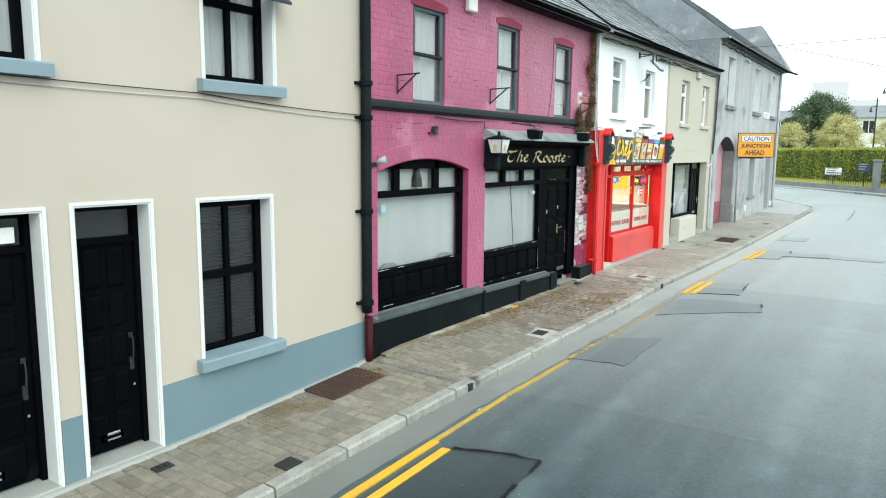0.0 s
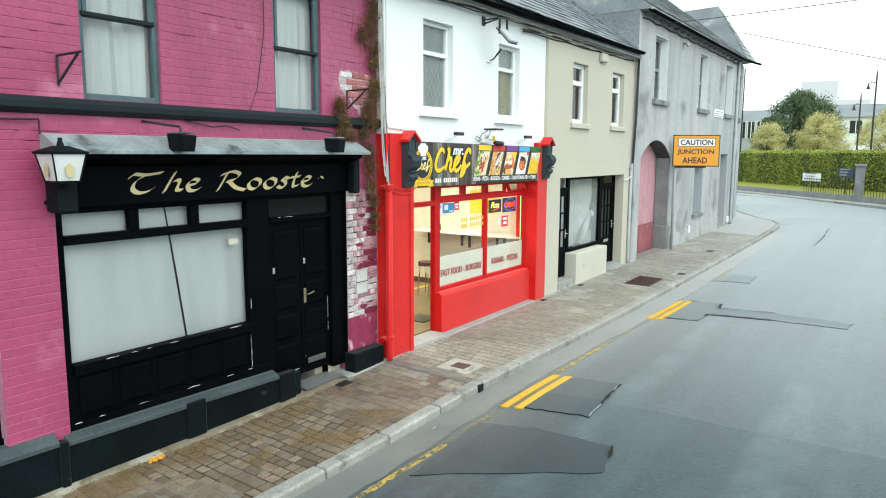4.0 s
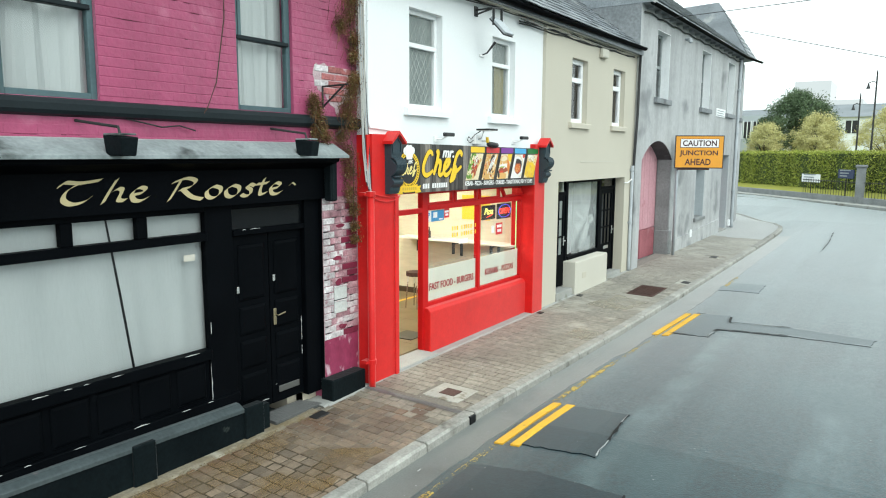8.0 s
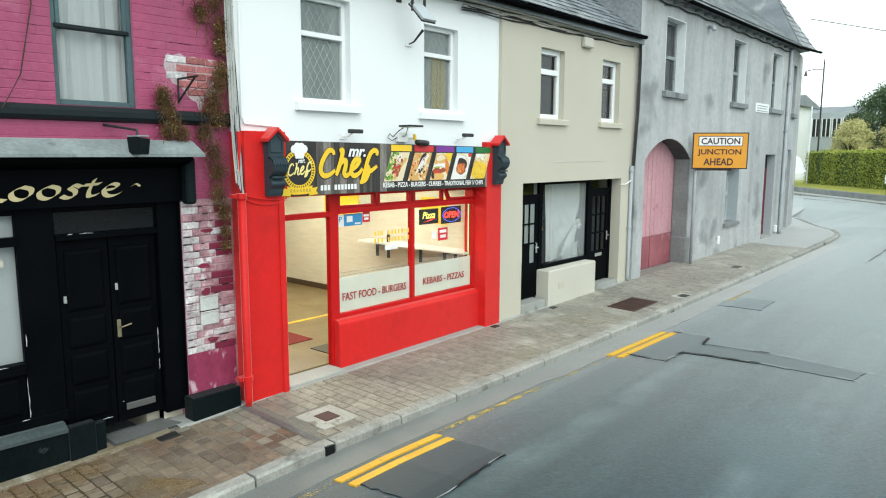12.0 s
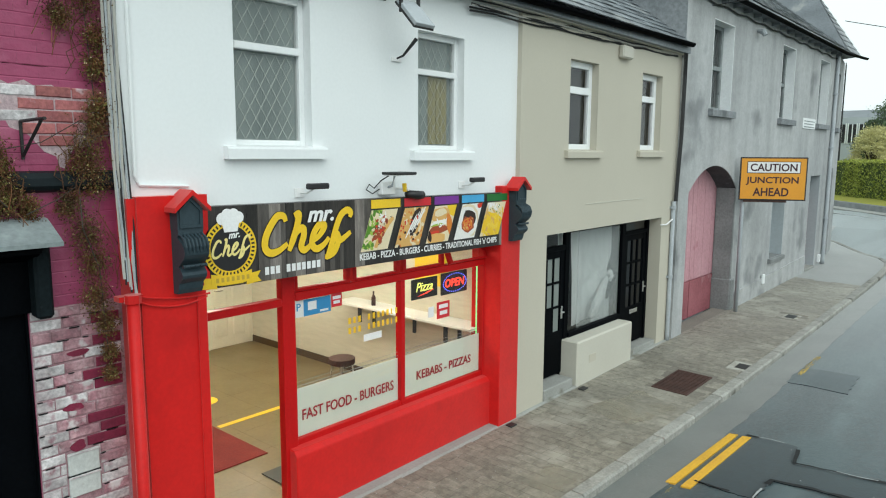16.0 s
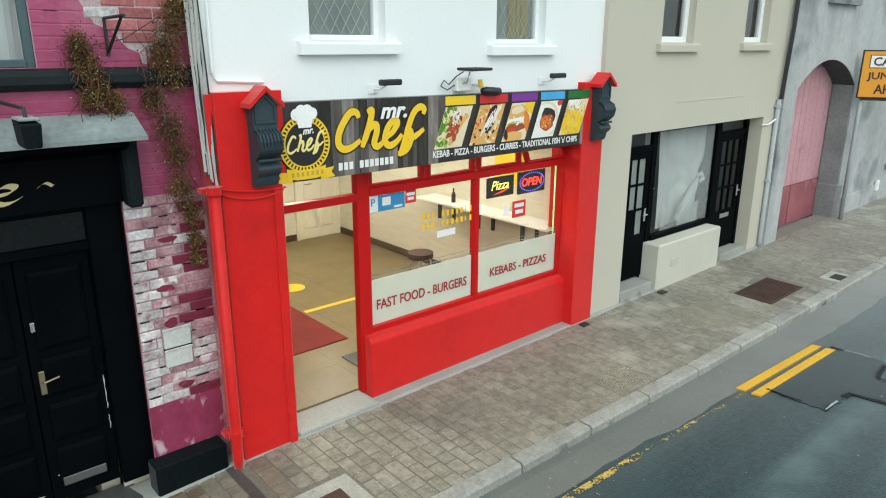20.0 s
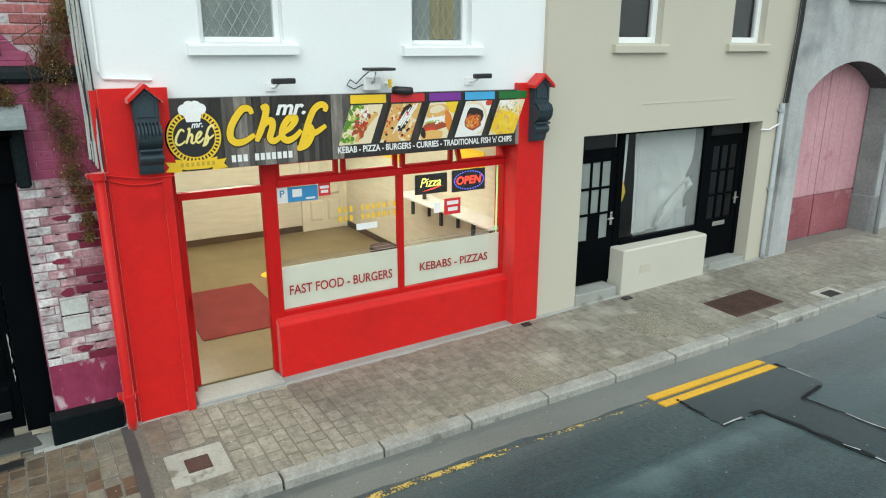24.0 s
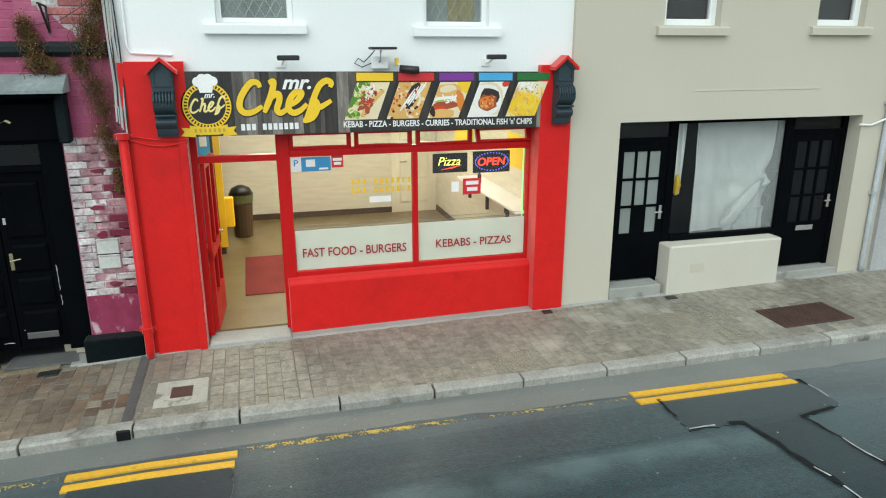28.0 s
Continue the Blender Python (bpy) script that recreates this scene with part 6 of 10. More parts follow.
for a, b in ((15.40, 16.745), (16.815, 18.15)):
    part("window_film", boxm((XG - 0.0245, XG - 0.022, a, b, 0.665, 1.13)), "film", front, "frosted film along the bottom of the glass")
    part("film_line", boxm((XG - 0.0215, XG - 0.0205, a, b, 1.15, 1.157), (XG - 0.0215, XG - 0.0205, a, b, 1.19, 1.194)), "blind", front)
lettering("lettering", "FAST FOOD - BURGERS", (XG - 0.012, 15.47, 0.815), 0.105, 1.20, "print_red", front, 0.0, 0.012, lean=-0.012, deep=0.003, label="dark red window lettering")
lettering("lettering", "KEBABS - PIZZAS", (XG - 0.012, 17.03, 0.815), 0.10, 0.95, "print_red", front, 0.0, 0.012, lean=-0.012, deep=0.003, label="dark red window lettering")
# stickers, number bars and lit signs in the glass
part("sticker", boxm((XG - 0.012, XG - 0.010, 15.40, 15.51, 1.80, 1.955)), "white", front, "white sticker with a blue letter")
lettering("lettering", "P", (XG - 0.0098, 15.43, 1.86), 0.07, 0.05, "blue_sticker", front, 0, 0.02, deep=0.001)
part("sticker", boxm((XG - 0.012, XG - 0.010, 15.51, 15.83, 1.80, 1.955)), "blue_sticker", front, "blue card-payment sticker")
part("sticker_mark", boxm((XG - 0.0098, XG - 0.0090, 15.56, 15.66, 1.85, 1.93), (XG - 0.0098, XG - 0.009, 15.70, 15.80, 1.815, 1.835)), "white", front)
part("sticker", boxm((XG - 0.012, XG - 0.010, 15.84, 15.97, 1.83, 1.965)), "red_sticker", front, "small red delivery sticker")
part("sticker_mark", boxm((XG - 0.0098, XG - 0.009, 15.855, 15.955, 1.905, 1.935), (XG - 0.0098, XG - 0.009, 15.865, 15.945, 1.86, 1.89)), "white", front)
for j, z in enumerate((1.625, 1.525)):
    y = 16.05
    for k, wd in enumerate((0.06, 0.055, 0.06, 0, 0.05, 0.06, 0.06, 0.055, 0.06, 0.03, 0.05)):
        if wd:
            part("number_bar", boxm((XG - 0.012, XG - 0.010, y, y + wd * 0.55, z, z + 0.062)), "chef_yellow", front, "yellow bar painted on the glass")
        y += 0.065
part("notice", boxm((XG - 0.012, XG - 0.010, 16.25, 16.50, 1.41, 1.48)), "white", front, "white paper strip")
part("sticker", boxm((XG - 0.012, XG - 0.010, 17.36, 17.58, 1.44, 1.63), bev=0.0), "red_sticker", front, "red delivery sticker with white marks")
part("sticker_mark", boxm((XG - 0.0098, XG - 0.009, 17.395, 17.55, 1.555, 1.60), (XG - 0.0098, XG - 0.009, 17.41, 17.54, 1.48, 1.525)), "white", front)
part("sticker", boxm((XG - 0.012, XG - 0.010, 17.22, 17.31, 1.48, 1.60)), "white", front, "small white hygiene sticker")
part("led_strip", boxm((XG - 0.05, XG - 0.04, 18.118, 18.132, 0.672, 1.95), (XG - 0.05, XG - 0.04, 16.83, 18.118, 0.672, 0.684)), "led_green", front, "glowing green light strip round the glass")

pz = thing("lit_sign", (XG - 0.08, 17.2, 1.70), "lit black window sign with yellow script", "sign", "lit window signs")
part("panel", boxm((XG - 0.085, XG - 0.06, 17.01, 17.43, 1.70, 1.925), bev=0.006), "sign_black", pz)
lettering("lettering", "Pizza", (XG - 0.059, 17.07, 1.785), 0.10, 0.27, "neon_yellow", pz, 0.3, 0.0, deep=0.004, label="glowing yellow word")
bm = bmesh.new()
prism(bm, [(17.10, 1.735), (17.24, 1.75), (17.36, 1.785), (17.24, 1.765)], "x", XG - 0.059, XG - 0.055)
part("flourish", bm, "neon_red", pz)
op = thing("lit_sign", (XG - 0.08, 17.7, 1.70), "lit window sign with red word in blue ring", "sign", "lit window signs")
part("panel", boxm((XG - 0.085, XG - 0.06, 17.50, 17.96, 1.68, 1.935), bev=0.006), "sign_black", op)
lettering("lettering", "OPEN", (XG - 0.059, 17.555, 1.765), 0.095, 0.345, "neon_red", op, 0.15, 0.015, deep=0.004, label="glowing red word")
bm = bmesh.new()
for k in range(34):
    a = 2 * math.pi * k / 34
    y, z = 17.73 + 0.205 * math.cos(a), 1.81 + 0.105 * math.sin(a)
    box(bm, XG - 0.059, XG - 0.055, y - 0.006, y + 0.006, z - 0.006, z + 0.006)
part("led_ring", bm, "neon_blue", op, "ring of blue light dots")

# fascia sign, hung a little out of level
fs = thing("shop_sign", (XR, 16.3, 2.25), "printed takeaway fascia board with yellow script and food pictures", "sign")
XF = XR - 0.005


def fz_(y, z):
    """Height on the board, whose right end hangs lower."""
    return z - (0.0045 + 0.0057 * (z - 2.25) / 0.635) * (y - 14.37)


def on_board(name, y0, y1, z0, z1, mat, lift=0.001, deep=0.002, label="", lean=0.0):
    """A flat printed area; lean shifts its top sideways."""
    pts = [(y0, fz_(y0, z0)), (y1, fz_(y1, z0)), (y1 + lean, fz_(y1 + lean, z1)), (y0 + lean, fz_(y0 + lean, z1))]
    return part(name, prism(bmesh.new(), pts, "x", XF + lift, XF + lift + deep), mat, fs, label)


board = prism(bmesh.new(), [(14.35, fz_(14.35, 2.25)), (18.30, fz_(18.30, 2.25)), (18.30, fz_(18.30, 2.885)), (14.35, fz_(14.35, 2.885))], "x", XF - 0.10, XF)
bmesh.ops.bevel(board, geom=board.edges[:], offset=0.004, segments=1, affect="EDGES")
part("board", board, "board_dark", fs, "dark printed fascia board")
rpl = random.Random(19)
for ya, yb, za, zb, mt in ((14.86, 14.97, 2.252, 2.883, "board_mid"), (14.97, 15.08, 2.252, 2.883, "board_light"), (15.08, 15.13, 2.252, 2.883, "board_mid"), (15.14, 15.22, 2.252, 2.58, "board_mid"), (15.225, 15.33, 2.252, 2.50, "board_light"), (15.34, 15.44, 2.252, 2.55, "board_mid"), (15.445, 15.54, 2.252, 2.46, "board_light"),
                       (15.22, 15.30, 2.62, 2.883, "board_mid"), (15.60, 15.66, 2.252, 2.62, "board_mid"), (15.72, 15.76, 2.252, 2.52, "board_mid"), (15.90, 16.02, 2.252, 2.883, "board_light"), (16.02, 16.10, 2.36, 2.883, "board_mid"), (18.14, 18.296, 2.252, 2.883, "board_light")):
    on_board("plank", ya, yb, za, zb, mt, 0.001 + rpl.uniform(0, 0.0006), 0.0016, "grey printed plank")
for k in range(5):
    on_board("plank", 16.40 + 0.45 * k, 16.50 + 0.45 * k, 2.37, 2.883, "sign_black", 0.0028, 0.001, "black slanted strip between the pictures", 0.15) if k < 4 else None


def ring(bm, x, cy, cz, r, w, n=40, gap=0.0, deep=0.004):
    for k in range(n):
        a0, a1 = 2 * math.pi * k / n, 2 * math.pi * (k + 1 - gap) / n
        prism(bm, [(cy + (r - w) * math.cos(a0), cz + (r - w) * math.sin(a0)), (cy + r * math.cos(a0), cz + r * math.sin(a0)), (cy + r * math.cos(a1), cz + r * math.sin(a1)), (cy + (r - w) * math.cos(a1), cz + (r - w) * math.sin(a1))], "x", x, x + deep)
    return bm


def disc(bm, x, cy, cz, r, n=28, deep=0.003):
    return prism(bm, [(cy + r * math.cos(2 * math.pi * k / n), cz + r * math.sin(2 * math.pi * k / n)) for k in range(n)], "x", x, x + deep)


SCRIPT = [[(0.232, 0.811), (0.21, 0.913), (0.146, 0.915), (0.077, 0.752), (0.027, 0.557), (0.019, 0.376), (0.067, 0.272), (0.152, 0.293), (0.245, 0.407)],
          [(0.321, 0.907), (0.37, 0.93), (0.349, 0.715), (0.308, 0.496), (0.259, 0.267)],
          [(0.277, 0.389), (0.346, 0.611), (0.411, 0.663), (0.418, 0.528), (0.388, 0.326), (0.429, 0.254), (0.509, 0.363)],
          [(0.513, 0.396), (0.594, 0.504), (0.648, 0.665), (0.606, 0.72), (0.535, 0.574), (0.505, 0.359), (0.552, 0.248), (0.631, 0.302), (0.7, 0.439)],
          [(0.948, 0.793), (0.962, 0.885), (0.912, 0.937), (0.84, 0.841), (0.781, 0.607), (0.728, 0.3), (0.684, 0.091), (0.648, 0.076)],
          [(0.662, 0.05), (0.749, 0.13), (0.807, 0.348), (0.792, 0.489), (0.77, 0.433), (0.834, 0.363), (0.956, 0.502)]]
CY, CZ = 14.605, 2.55
part("badge", disc(bmesh.new(), XF + 0.003, CY, CZ, 0.246, 36, 0.002), "sign_black", fs, "round black badge")
bm = ring(bmesh.new(), XF + 0.005, CY, CZ, 0.232, 0.013)
ring(bm, XF + 0.005, CY, CZ, 0.188, 0.010)
ring(bm, XF + 0.0052, CY, CZ, 0.222, 0.036, 40, 0.5)
part("badge_ring", bm, "chef_yellow", fs, "yellow beaded ring")
hat = bmesh.new()
for dy, dz, r in ((-0.07, 0.235, 0.048), (-0.025, 0.262, 0.05), (0.03, 0.262, 0.05), (0.075, 0.24, 0.046)):
    disc(hat, XF + 0.0105 + dy * 0.006, CY + dy, CZ + dz, r, 16, 0.002)
prism(hat, [(CY - 0.055, CZ + 0.13), (CY + 0.06, CZ + 0.13), (CY + 0.085, CZ + 0.24), (CY - 0.085, CZ + 0.24)], "x", XF + 0.0135, XF + 0.0155)
part("badge_hat", hat, "white", fs, "white cook's hat shape")
part("lettering", pen(bmesh.new(), XF + 0.009, SCRIPT, lambda u, v: (CY - 0.165 + u * 0.35, CZ - 0.115 + v * 0.19 + u * 0.03), half=0.0102, step=0.0003), "chef_cream", fs, "small pale yellow script word")
lettering("lettering", "mr.", (XF + 0.012, CY - 0.02, CZ + 0.075), 0.04, 0.10, "white", fs, 0.28, 0.03, lean=0.06, deep=0.003)
rb = bmesh.new()
prism(rb, [(CY - 0.18, CZ - 0.265), (CY - 0.09, CZ - 0.285), (CY + 0.09, CZ - 0.285), (CY + 0.18, CZ - 0.265), (CY + 0.18, CZ - 0.185), (CY + 0.09, CZ - 0.205), (CY - 0.09, CZ - 0.205), (CY - 0.18, CZ - 0.185)], "x", XF + 0.010, XF + 0.012)
for q in (-1, 1):
    prism(rb, [(CY + q * 0.13, CZ - 0.305), (CY + q * 0.27, CZ - 0.29), (CY + q * 0.235, CZ - 0.25), (CY + q * 0.265, CZ - 0.205), (CY + q * 0.14, CZ - 0.22)], "x", XF + 0.007, XF + 0.009)
part("badge_ribbon", rb, "chef_yellow", fs, "yellow ribbon")
for k in range(7):
    part("ribbon_bar", boxm((XF + 0.0125, XF + 0.0132, CY - 0.14 + 0.045 * k, CY - 0.115 + 0.045 * k, CZ - 0.258, CZ - 0.222)), "ribbon_dull", fs)
part("lettering", pen(bmesh.new(), XF + 0.0045, SCRIPT, lambda u, v: (14.905 + u * 0.98, 2.345 + v * 0.46), half=0.041, step=0.0003), "sign_black", fs, "black outline of the yellow word")
part("lettering", pen(bmesh.new(), XF + 0.010, SCRIPT, lambda u, v: (14.90 + u * 0.98, 2.35 + v * 0.46), half=0.0315), "chef_yellow", fs, "large yellow script word")
lettering("lettering", "mr.", (XF + 0.018, 15.345, 2.70), 0.10, 0.29, "white", fs, 0.3, 0.03, lean=-0.01, deep=0.005, label="small white word")
y = 14.915
for k in range(11):
    if k != 3:
        part("number_bar", boxm((XF + 0.004, XF + 0.006, y, y + 0.038, 2.298, 2.362)), "white", fs)
    y += 0.0535
lettering("lettering", "KEBAB - PIZZA - BURGERS - CURRIES - TRADITIONAL FISH 'n' CHIPS", (XF + 0.004, 15.955, 2.297), 0.068, 2.13, "white", fs, 0.0, 0.022, lean=-0.0105, deep=0.002, label="white menu lettering")


def clipped(pts, poly):
    """The part of a shape inside a convex outline that runs anticlockwise."""
    for (ax, ay), (bx, by) in zip(poly, poly[1:] + poly[:1]):
        out = []
        for (px, py), (qx, qy) in zip(pts, pts[1:] + pts[:1]):
            sp = (bx - ax) * (py - ay) - (by - ay) * (px - ax)
            sq = (bx - ax) * (qy - ay) - (by - ay) * (qx - ax)
            if sp >= 0:
                out.append((px, py))
            if (sp >= 0) != (sq >= 0):
                k = sp / (sp - sq)
                out.append((px + (qx - px) * k, py + (qy - py) * k))
        pts = out
        if len(pts) < 3:
            return []
    return pts


def food_picture(i, base, bar, shapes):
    """A slanted printed picture: shapes of (material, u, v, half length, half height, turn), u and v from 0 to 1."""
    y = 15.965 + 0.45 * i
    edge = [(y, fz_(y, 2.385)), (y + 0.35, fz_(y, 2.385)), (y + 0.495, fz_(y, 2.772)), (y + 0.145, fz_(y, 2.772))]
    part("picture", prism(bmesh.new(), edge, "x", XF + 0.004, XF + 0.006), base, fs, "slanted food picture")
    on_board("colour_bar", 16.105 + 0.447 * i, 16.495 + 0.447 * i, 2.79, 2.874, bar, 0.004, 0.002, "coloured bar above a picture")
    piles = {}
    r = random.Random(70 + i)
    for k, (mt, u, v, a, b, turn) in enumerate(shapes):
        cy, cz = edge[0][0] + 0.35 * u + 0.145 * v, edge[0][1] + 0.387 * v
        n, co, si = 12, math.cos(turn), math.sin(turn)
        pts = []
        for q in range(n):
            w = r.uniform(0.86, 1.1)
            p, t = a * w * math.cos(2 * math.pi * q / n), b * w * math.sin(2 * math.pi * q / n)
            pts.append((cy + p * co - t * si, cz + p * si + t * co))
        pts = clipped(pts, edge)
        if len(pts) > 2:
            bmx = piles.setdefault(mt, bmesh.new())
            bmx.faces.new([bmx.verts.new((XF + 0.0064 + 0.00005 * k, *q)) for q in pts])
    for mt, bmx in piles.items():
        tagged(part("picture_detail", bmx, mt, fs), kind="stuff")


rf = random.Random(40)
U = rf.uniform
food_picture(0, "food_pale", "chef_yellow",
             [("food_green", U(-0.05, 0.35), U(0, 1), U(0.02, 0.05), U(0.015, 0.03), U(0, 3)) for _ in range(26)] + [("food_lime", U(-0.05, 0.4), U(0.05, 1), U(0.012, 0.03), U(0.008, 0.016), U(0, 3)) for _ in range(22)]
             + [("food_tan", 0.72, 0.42, 0.21, 0.045, 0.85), ("food_pale", 0.80, 0.40, 0.20, 0.022, 0.85)]
             + [("food_meat", U(0.3, 0.72), U(0.18, 0.85), U(0.015, 0.04), U(0.01, 0.02), U(0, 3)) for _ in range(30)] + [("food_red", U(0.3, 0.7), U(0.2, 0.9), U(0.01, 0.024), U(0.008, 0.014), U(0, 3)) for _ in range(12)]
             + [("food_white", U(0.35, 0.6), U(0.5, 0.95), U(0.012, 0.032), U(0.006, 0.012), U(0, 3)) for _ in range(12)] + [("food_dark", U(0.3, 0.8), U(0.1, 0.8), U(0.008, 0.016), U(0.003, 0.006), U(0, 3)) for _ in range(10)])
food_picture(1, "food_tan", "red_sticker",
             [("food_pale", U(0, 1), U(0, 1), U(0.014, 0.035), U(0.01, 0.02), U(0, 3)) for _ in range(26)] + [("food_orange", U(0, 1), U(0, 1), U(0.01, 0.026), U(0.008, 0.016), U(0, 3)) for _ in range(20)]
             + [("food_dark", 0.56, 0.62, 0.17, 0.055, 1.1)] + [("food_white", 0.45 + 0.1 * k, 0.52 + 0.06 * k, 0.15, 0.011, 0.95) for k in range(4)]
             + [("food_dark", U(0, 1), U(0, 0.5), 0.015, 0.013, 0) for _ in range(9)] + [("food_red", U(0, 0.9), U(0.1, 1), U(0.01, 0.018), U(0.008, 0.014), U(0, 3)) for _ in range(10)])
food_picture(2, "food_pale", "purple",
             [("chef_yellow", 0.85, 0.95, 0.10, 0.11, 0.4), ("food_tan", 0.36, 0.72, 0.16, 0.085, 0.1), ("food_pale", 0.33, 0.80, 0.10, 0.04, 0.1), ("food_white", 0.42, 0.52, 0.17, 0.030, 0.08), ("food_lime", 0.30, 0.47, 0.10, 0.012, 0.1), ("food_meat", 0.42, 0.34, 0.165, 0.045, 0.06), ("food_red", 0.25, 0.26, 0.09, 0.022, 0.1), ("food_tan", 0.42, 0.10, 0.15, 0.055, 0.05), ("food_orange", 0.88, 0.45, 0.05, 0.12, 0.2), ("food_dark", 0.06, 0.2, 0.035, 0.07, 0.3)]
             + [("food_white", U(0.2, 0.7), U(0.42, 0.6), U(0.01, 0.025), U(0.006, 0.01), U(0, 3)) for _ in range(10)])
food_picture(3, "food_white", "sky_blue",
             [("food_pale", 0.5, 0.5, 0.19, 0.19, 0), ("food_white", 0.48, 0.48, 0.17, 0.17, 0), ("food_dark", 0.5, 0.55, 0.115, 0.105, 0), ("food_meat", 0.5, 0.42, 0.115, 0.10, 0), ("food_orange", 0.48, 0.40, 0.092, 0.072, 0), ("food_dark", 0.42, 0.66, 0.045, 0.026, 0.2), ("food_red", 0.92, 0.93, 0.06, 0.035, 0.3)]
             + [("food_red", U(0.3, 0.68), U(0.26, 0.56), U(0.012, 0.026), U(0.008, 0.014), U(0, 3)) for _ in range(16)] + [("food_tan", U(0.3, 0.68), U(0.28, 0.56), U(0.008, 0.02), U(0.006, 0.01), U(0, 3)) for _ in range(12)])
food_picture(4, "food_pale", "deep_green",
             [("chef_yellow", 0.5, 0.32, 0.21, 0.15, 0.0)] + [(rf.choice(("chef_yellow", "food_chip", "food_chip", "food_tan")), U(0, 1), U(0, 0.8), U(0.03, 0.06), U(0.008, 0.013), U(0, 3)) for _ in range(48)] + [("food_white", U(0, 1), U(0.72, 1), U(0.02, 0.05), U(0.012, 0.02), U(0, 3)) for _ in range(9)] + [("food_green", U(0.2, 0.9), U(0.55, 0.9), 0.012, 0.007, U(0, 3)) for _ in range(6)])

# corbels with small red gables
def corbel(y0, y1):
    t = thing("corbel", (XR, (y0 + y1) / 2, 2.27), "dark slate-blue scrolled bracket with small red gable", "bracket", "shopfront corbels")
    ym, w = (y0 + y1) / 2, y1 - y0
    # foot, two rolls and the waist between them, from the side
    rolls = [(XR - 0.02, 2.265), (XR + 0.055, 2.265), (XR + 0.075, 2.30), (XR + 0.085, 2.345)]
    rolls += [(XR + 0.085 + 0.055 * math.sin(math.pi * k / 6), 2.345 + 0.125 * k / 6) for k in range(1, 7)]
    rolls += [(XR + 0.085 + 0.10 * math.sin(math.pi * (0.06 + 0.94 * k / 8)), 2.485 + 0.20 * k / 8) for k in range(9)]
    rolls += [(XR + 0.105, 2.70), (XR + 0.105, 2.735), (XR - 0.02, 2.735)]
    part("scroll", prism(bmesh.new(), rolls, "y", y0 + 0.008, y1 - 0.008), "corbel_paint", t, "two stacked rolls", smooth=False)
    for k in range(7):
        ya = y0 + 0.02 + (w - 0.04) * k / 6
        part("flute", tubes([[(XR + 0.105, ya, 2.705), (XR + 0.165, ya, 2.672), (XR + 0.188, ya, 2.62), (XR + 0.186, ya, 2.575)]], [0.008, 0.012, 0.012, 0.006], 6), "corbel_paint", t)
    part("bead", tubes([[(XR + 0.143, y0 + 0.012, 2.475), (XR + 0.143, y1 - 0.012, 2.475)]], 0.013, 8), "corbel_paint", t)
    for k in range(5):
        ya = y0 + 0.025 + (w - 0.05) * k / 4
        part("stud", tubes([[(XR + 0.145, ya, 2.475), (XR + 0.162, ya, 2.475)]], [0.012, 0.004], 6), "corbel_paint", t)
    house = [(y0 + 0.004, 2.735), (y1 - 0.004, 2.735), (y1 - 0.004, 2.885), (ym, 2.985), (y0 + 0.004, 2.885)]
    part("gable_block", prism(bmesh.new(), house, "x", XR - 0.02, XR + 0.105), "corbel_paint", t)
    grow = lambda f: [(ym + (a - ym) * f, 2.845 + (b - 2.845) * f) for a, b in house]
    for p, q, r_, u in zip(grow(0.86), grow(0.86)[1:] + grow(0.86)[:1], grow(0.70)[1:] + grow(0.70)[:1], grow(0.70)):
        part("panel_edge", prism(bmesh.new(), [p, q, r_, u], "x", XR + 0.105, XR + 0.118), "corbel_paint", t)
    bm = bmesh.new()
    prism(bm, [(y0 - 0.035, 2.865), (y0 - 0.035, 2.90), (ym, 3.025), (ym, 2.988)], "x", XR - 0.03, XR + 0.155)
    prism(bm, [(y1 + 0.035, 2.865), (y1 + 0.035, 2.90), (ym, 3.025), (ym, 2.988)], "x", XR - 0.03, XR + 0.155)
    bmesh.ops.recalc_face_normals(bm, faces=bm.faces[:])
    part("gable_cap", bm, "red", t, "small red pitched cap")


corbel(14.115, 14.325)
corbel(18.315, 18.53)

# lamps and camera above the sign
def spot(y):
    t = thing("spot_light", (XW, y, 3.0), "small black spotlight on an arm above the sign", "lamp", "sign spotlights")
    part("head", boxm((XW + 0.14, XW + 0.20, y - 0.11, y + 0.11, 2.985, 3.035), bev=0.01), "sign_black", t)
    part("arm", tubes([[(XW, y - 0.06, 2.95), (XW + 0.10, y - 0.06, 2.95), (XW + 0.17, y - 0.04, 2.99)]], 0.009), "white", t)
    part("plate", boxm((XW, XW + 0.015, y - 0.12, y - 0.02, 2.91, 2.99), bev=0.003), "white", t)


spot(15.42)
spot(17.62)
fl = thing("flood_light", (XW, 16.35, 2.9), "grey flat floodlight with looping cable above the sign", "lamp")
part("head", boxm((XW + 0.10, XW + 0.32, 16.24, 16.50, 3.09, 3.115), bev=0.006), "iron", fl)
part("lens", boxm((XW + 0.11, XW + 0.31, 16.26, 16.48, 3.082, 3.089)), "white", fl)
part("stem", tubes([[(XW, 16.36, 2.95), (XW + 0.12, 16.36, 2.98), (XW + 0.16, 16.36, 3.085)]], 0.012), "galv", fl)
part("box", boxm((XW, XW + 0.07, 16.28, 16.46, 2.89, 3.02), bev=0.01), "white", fl)
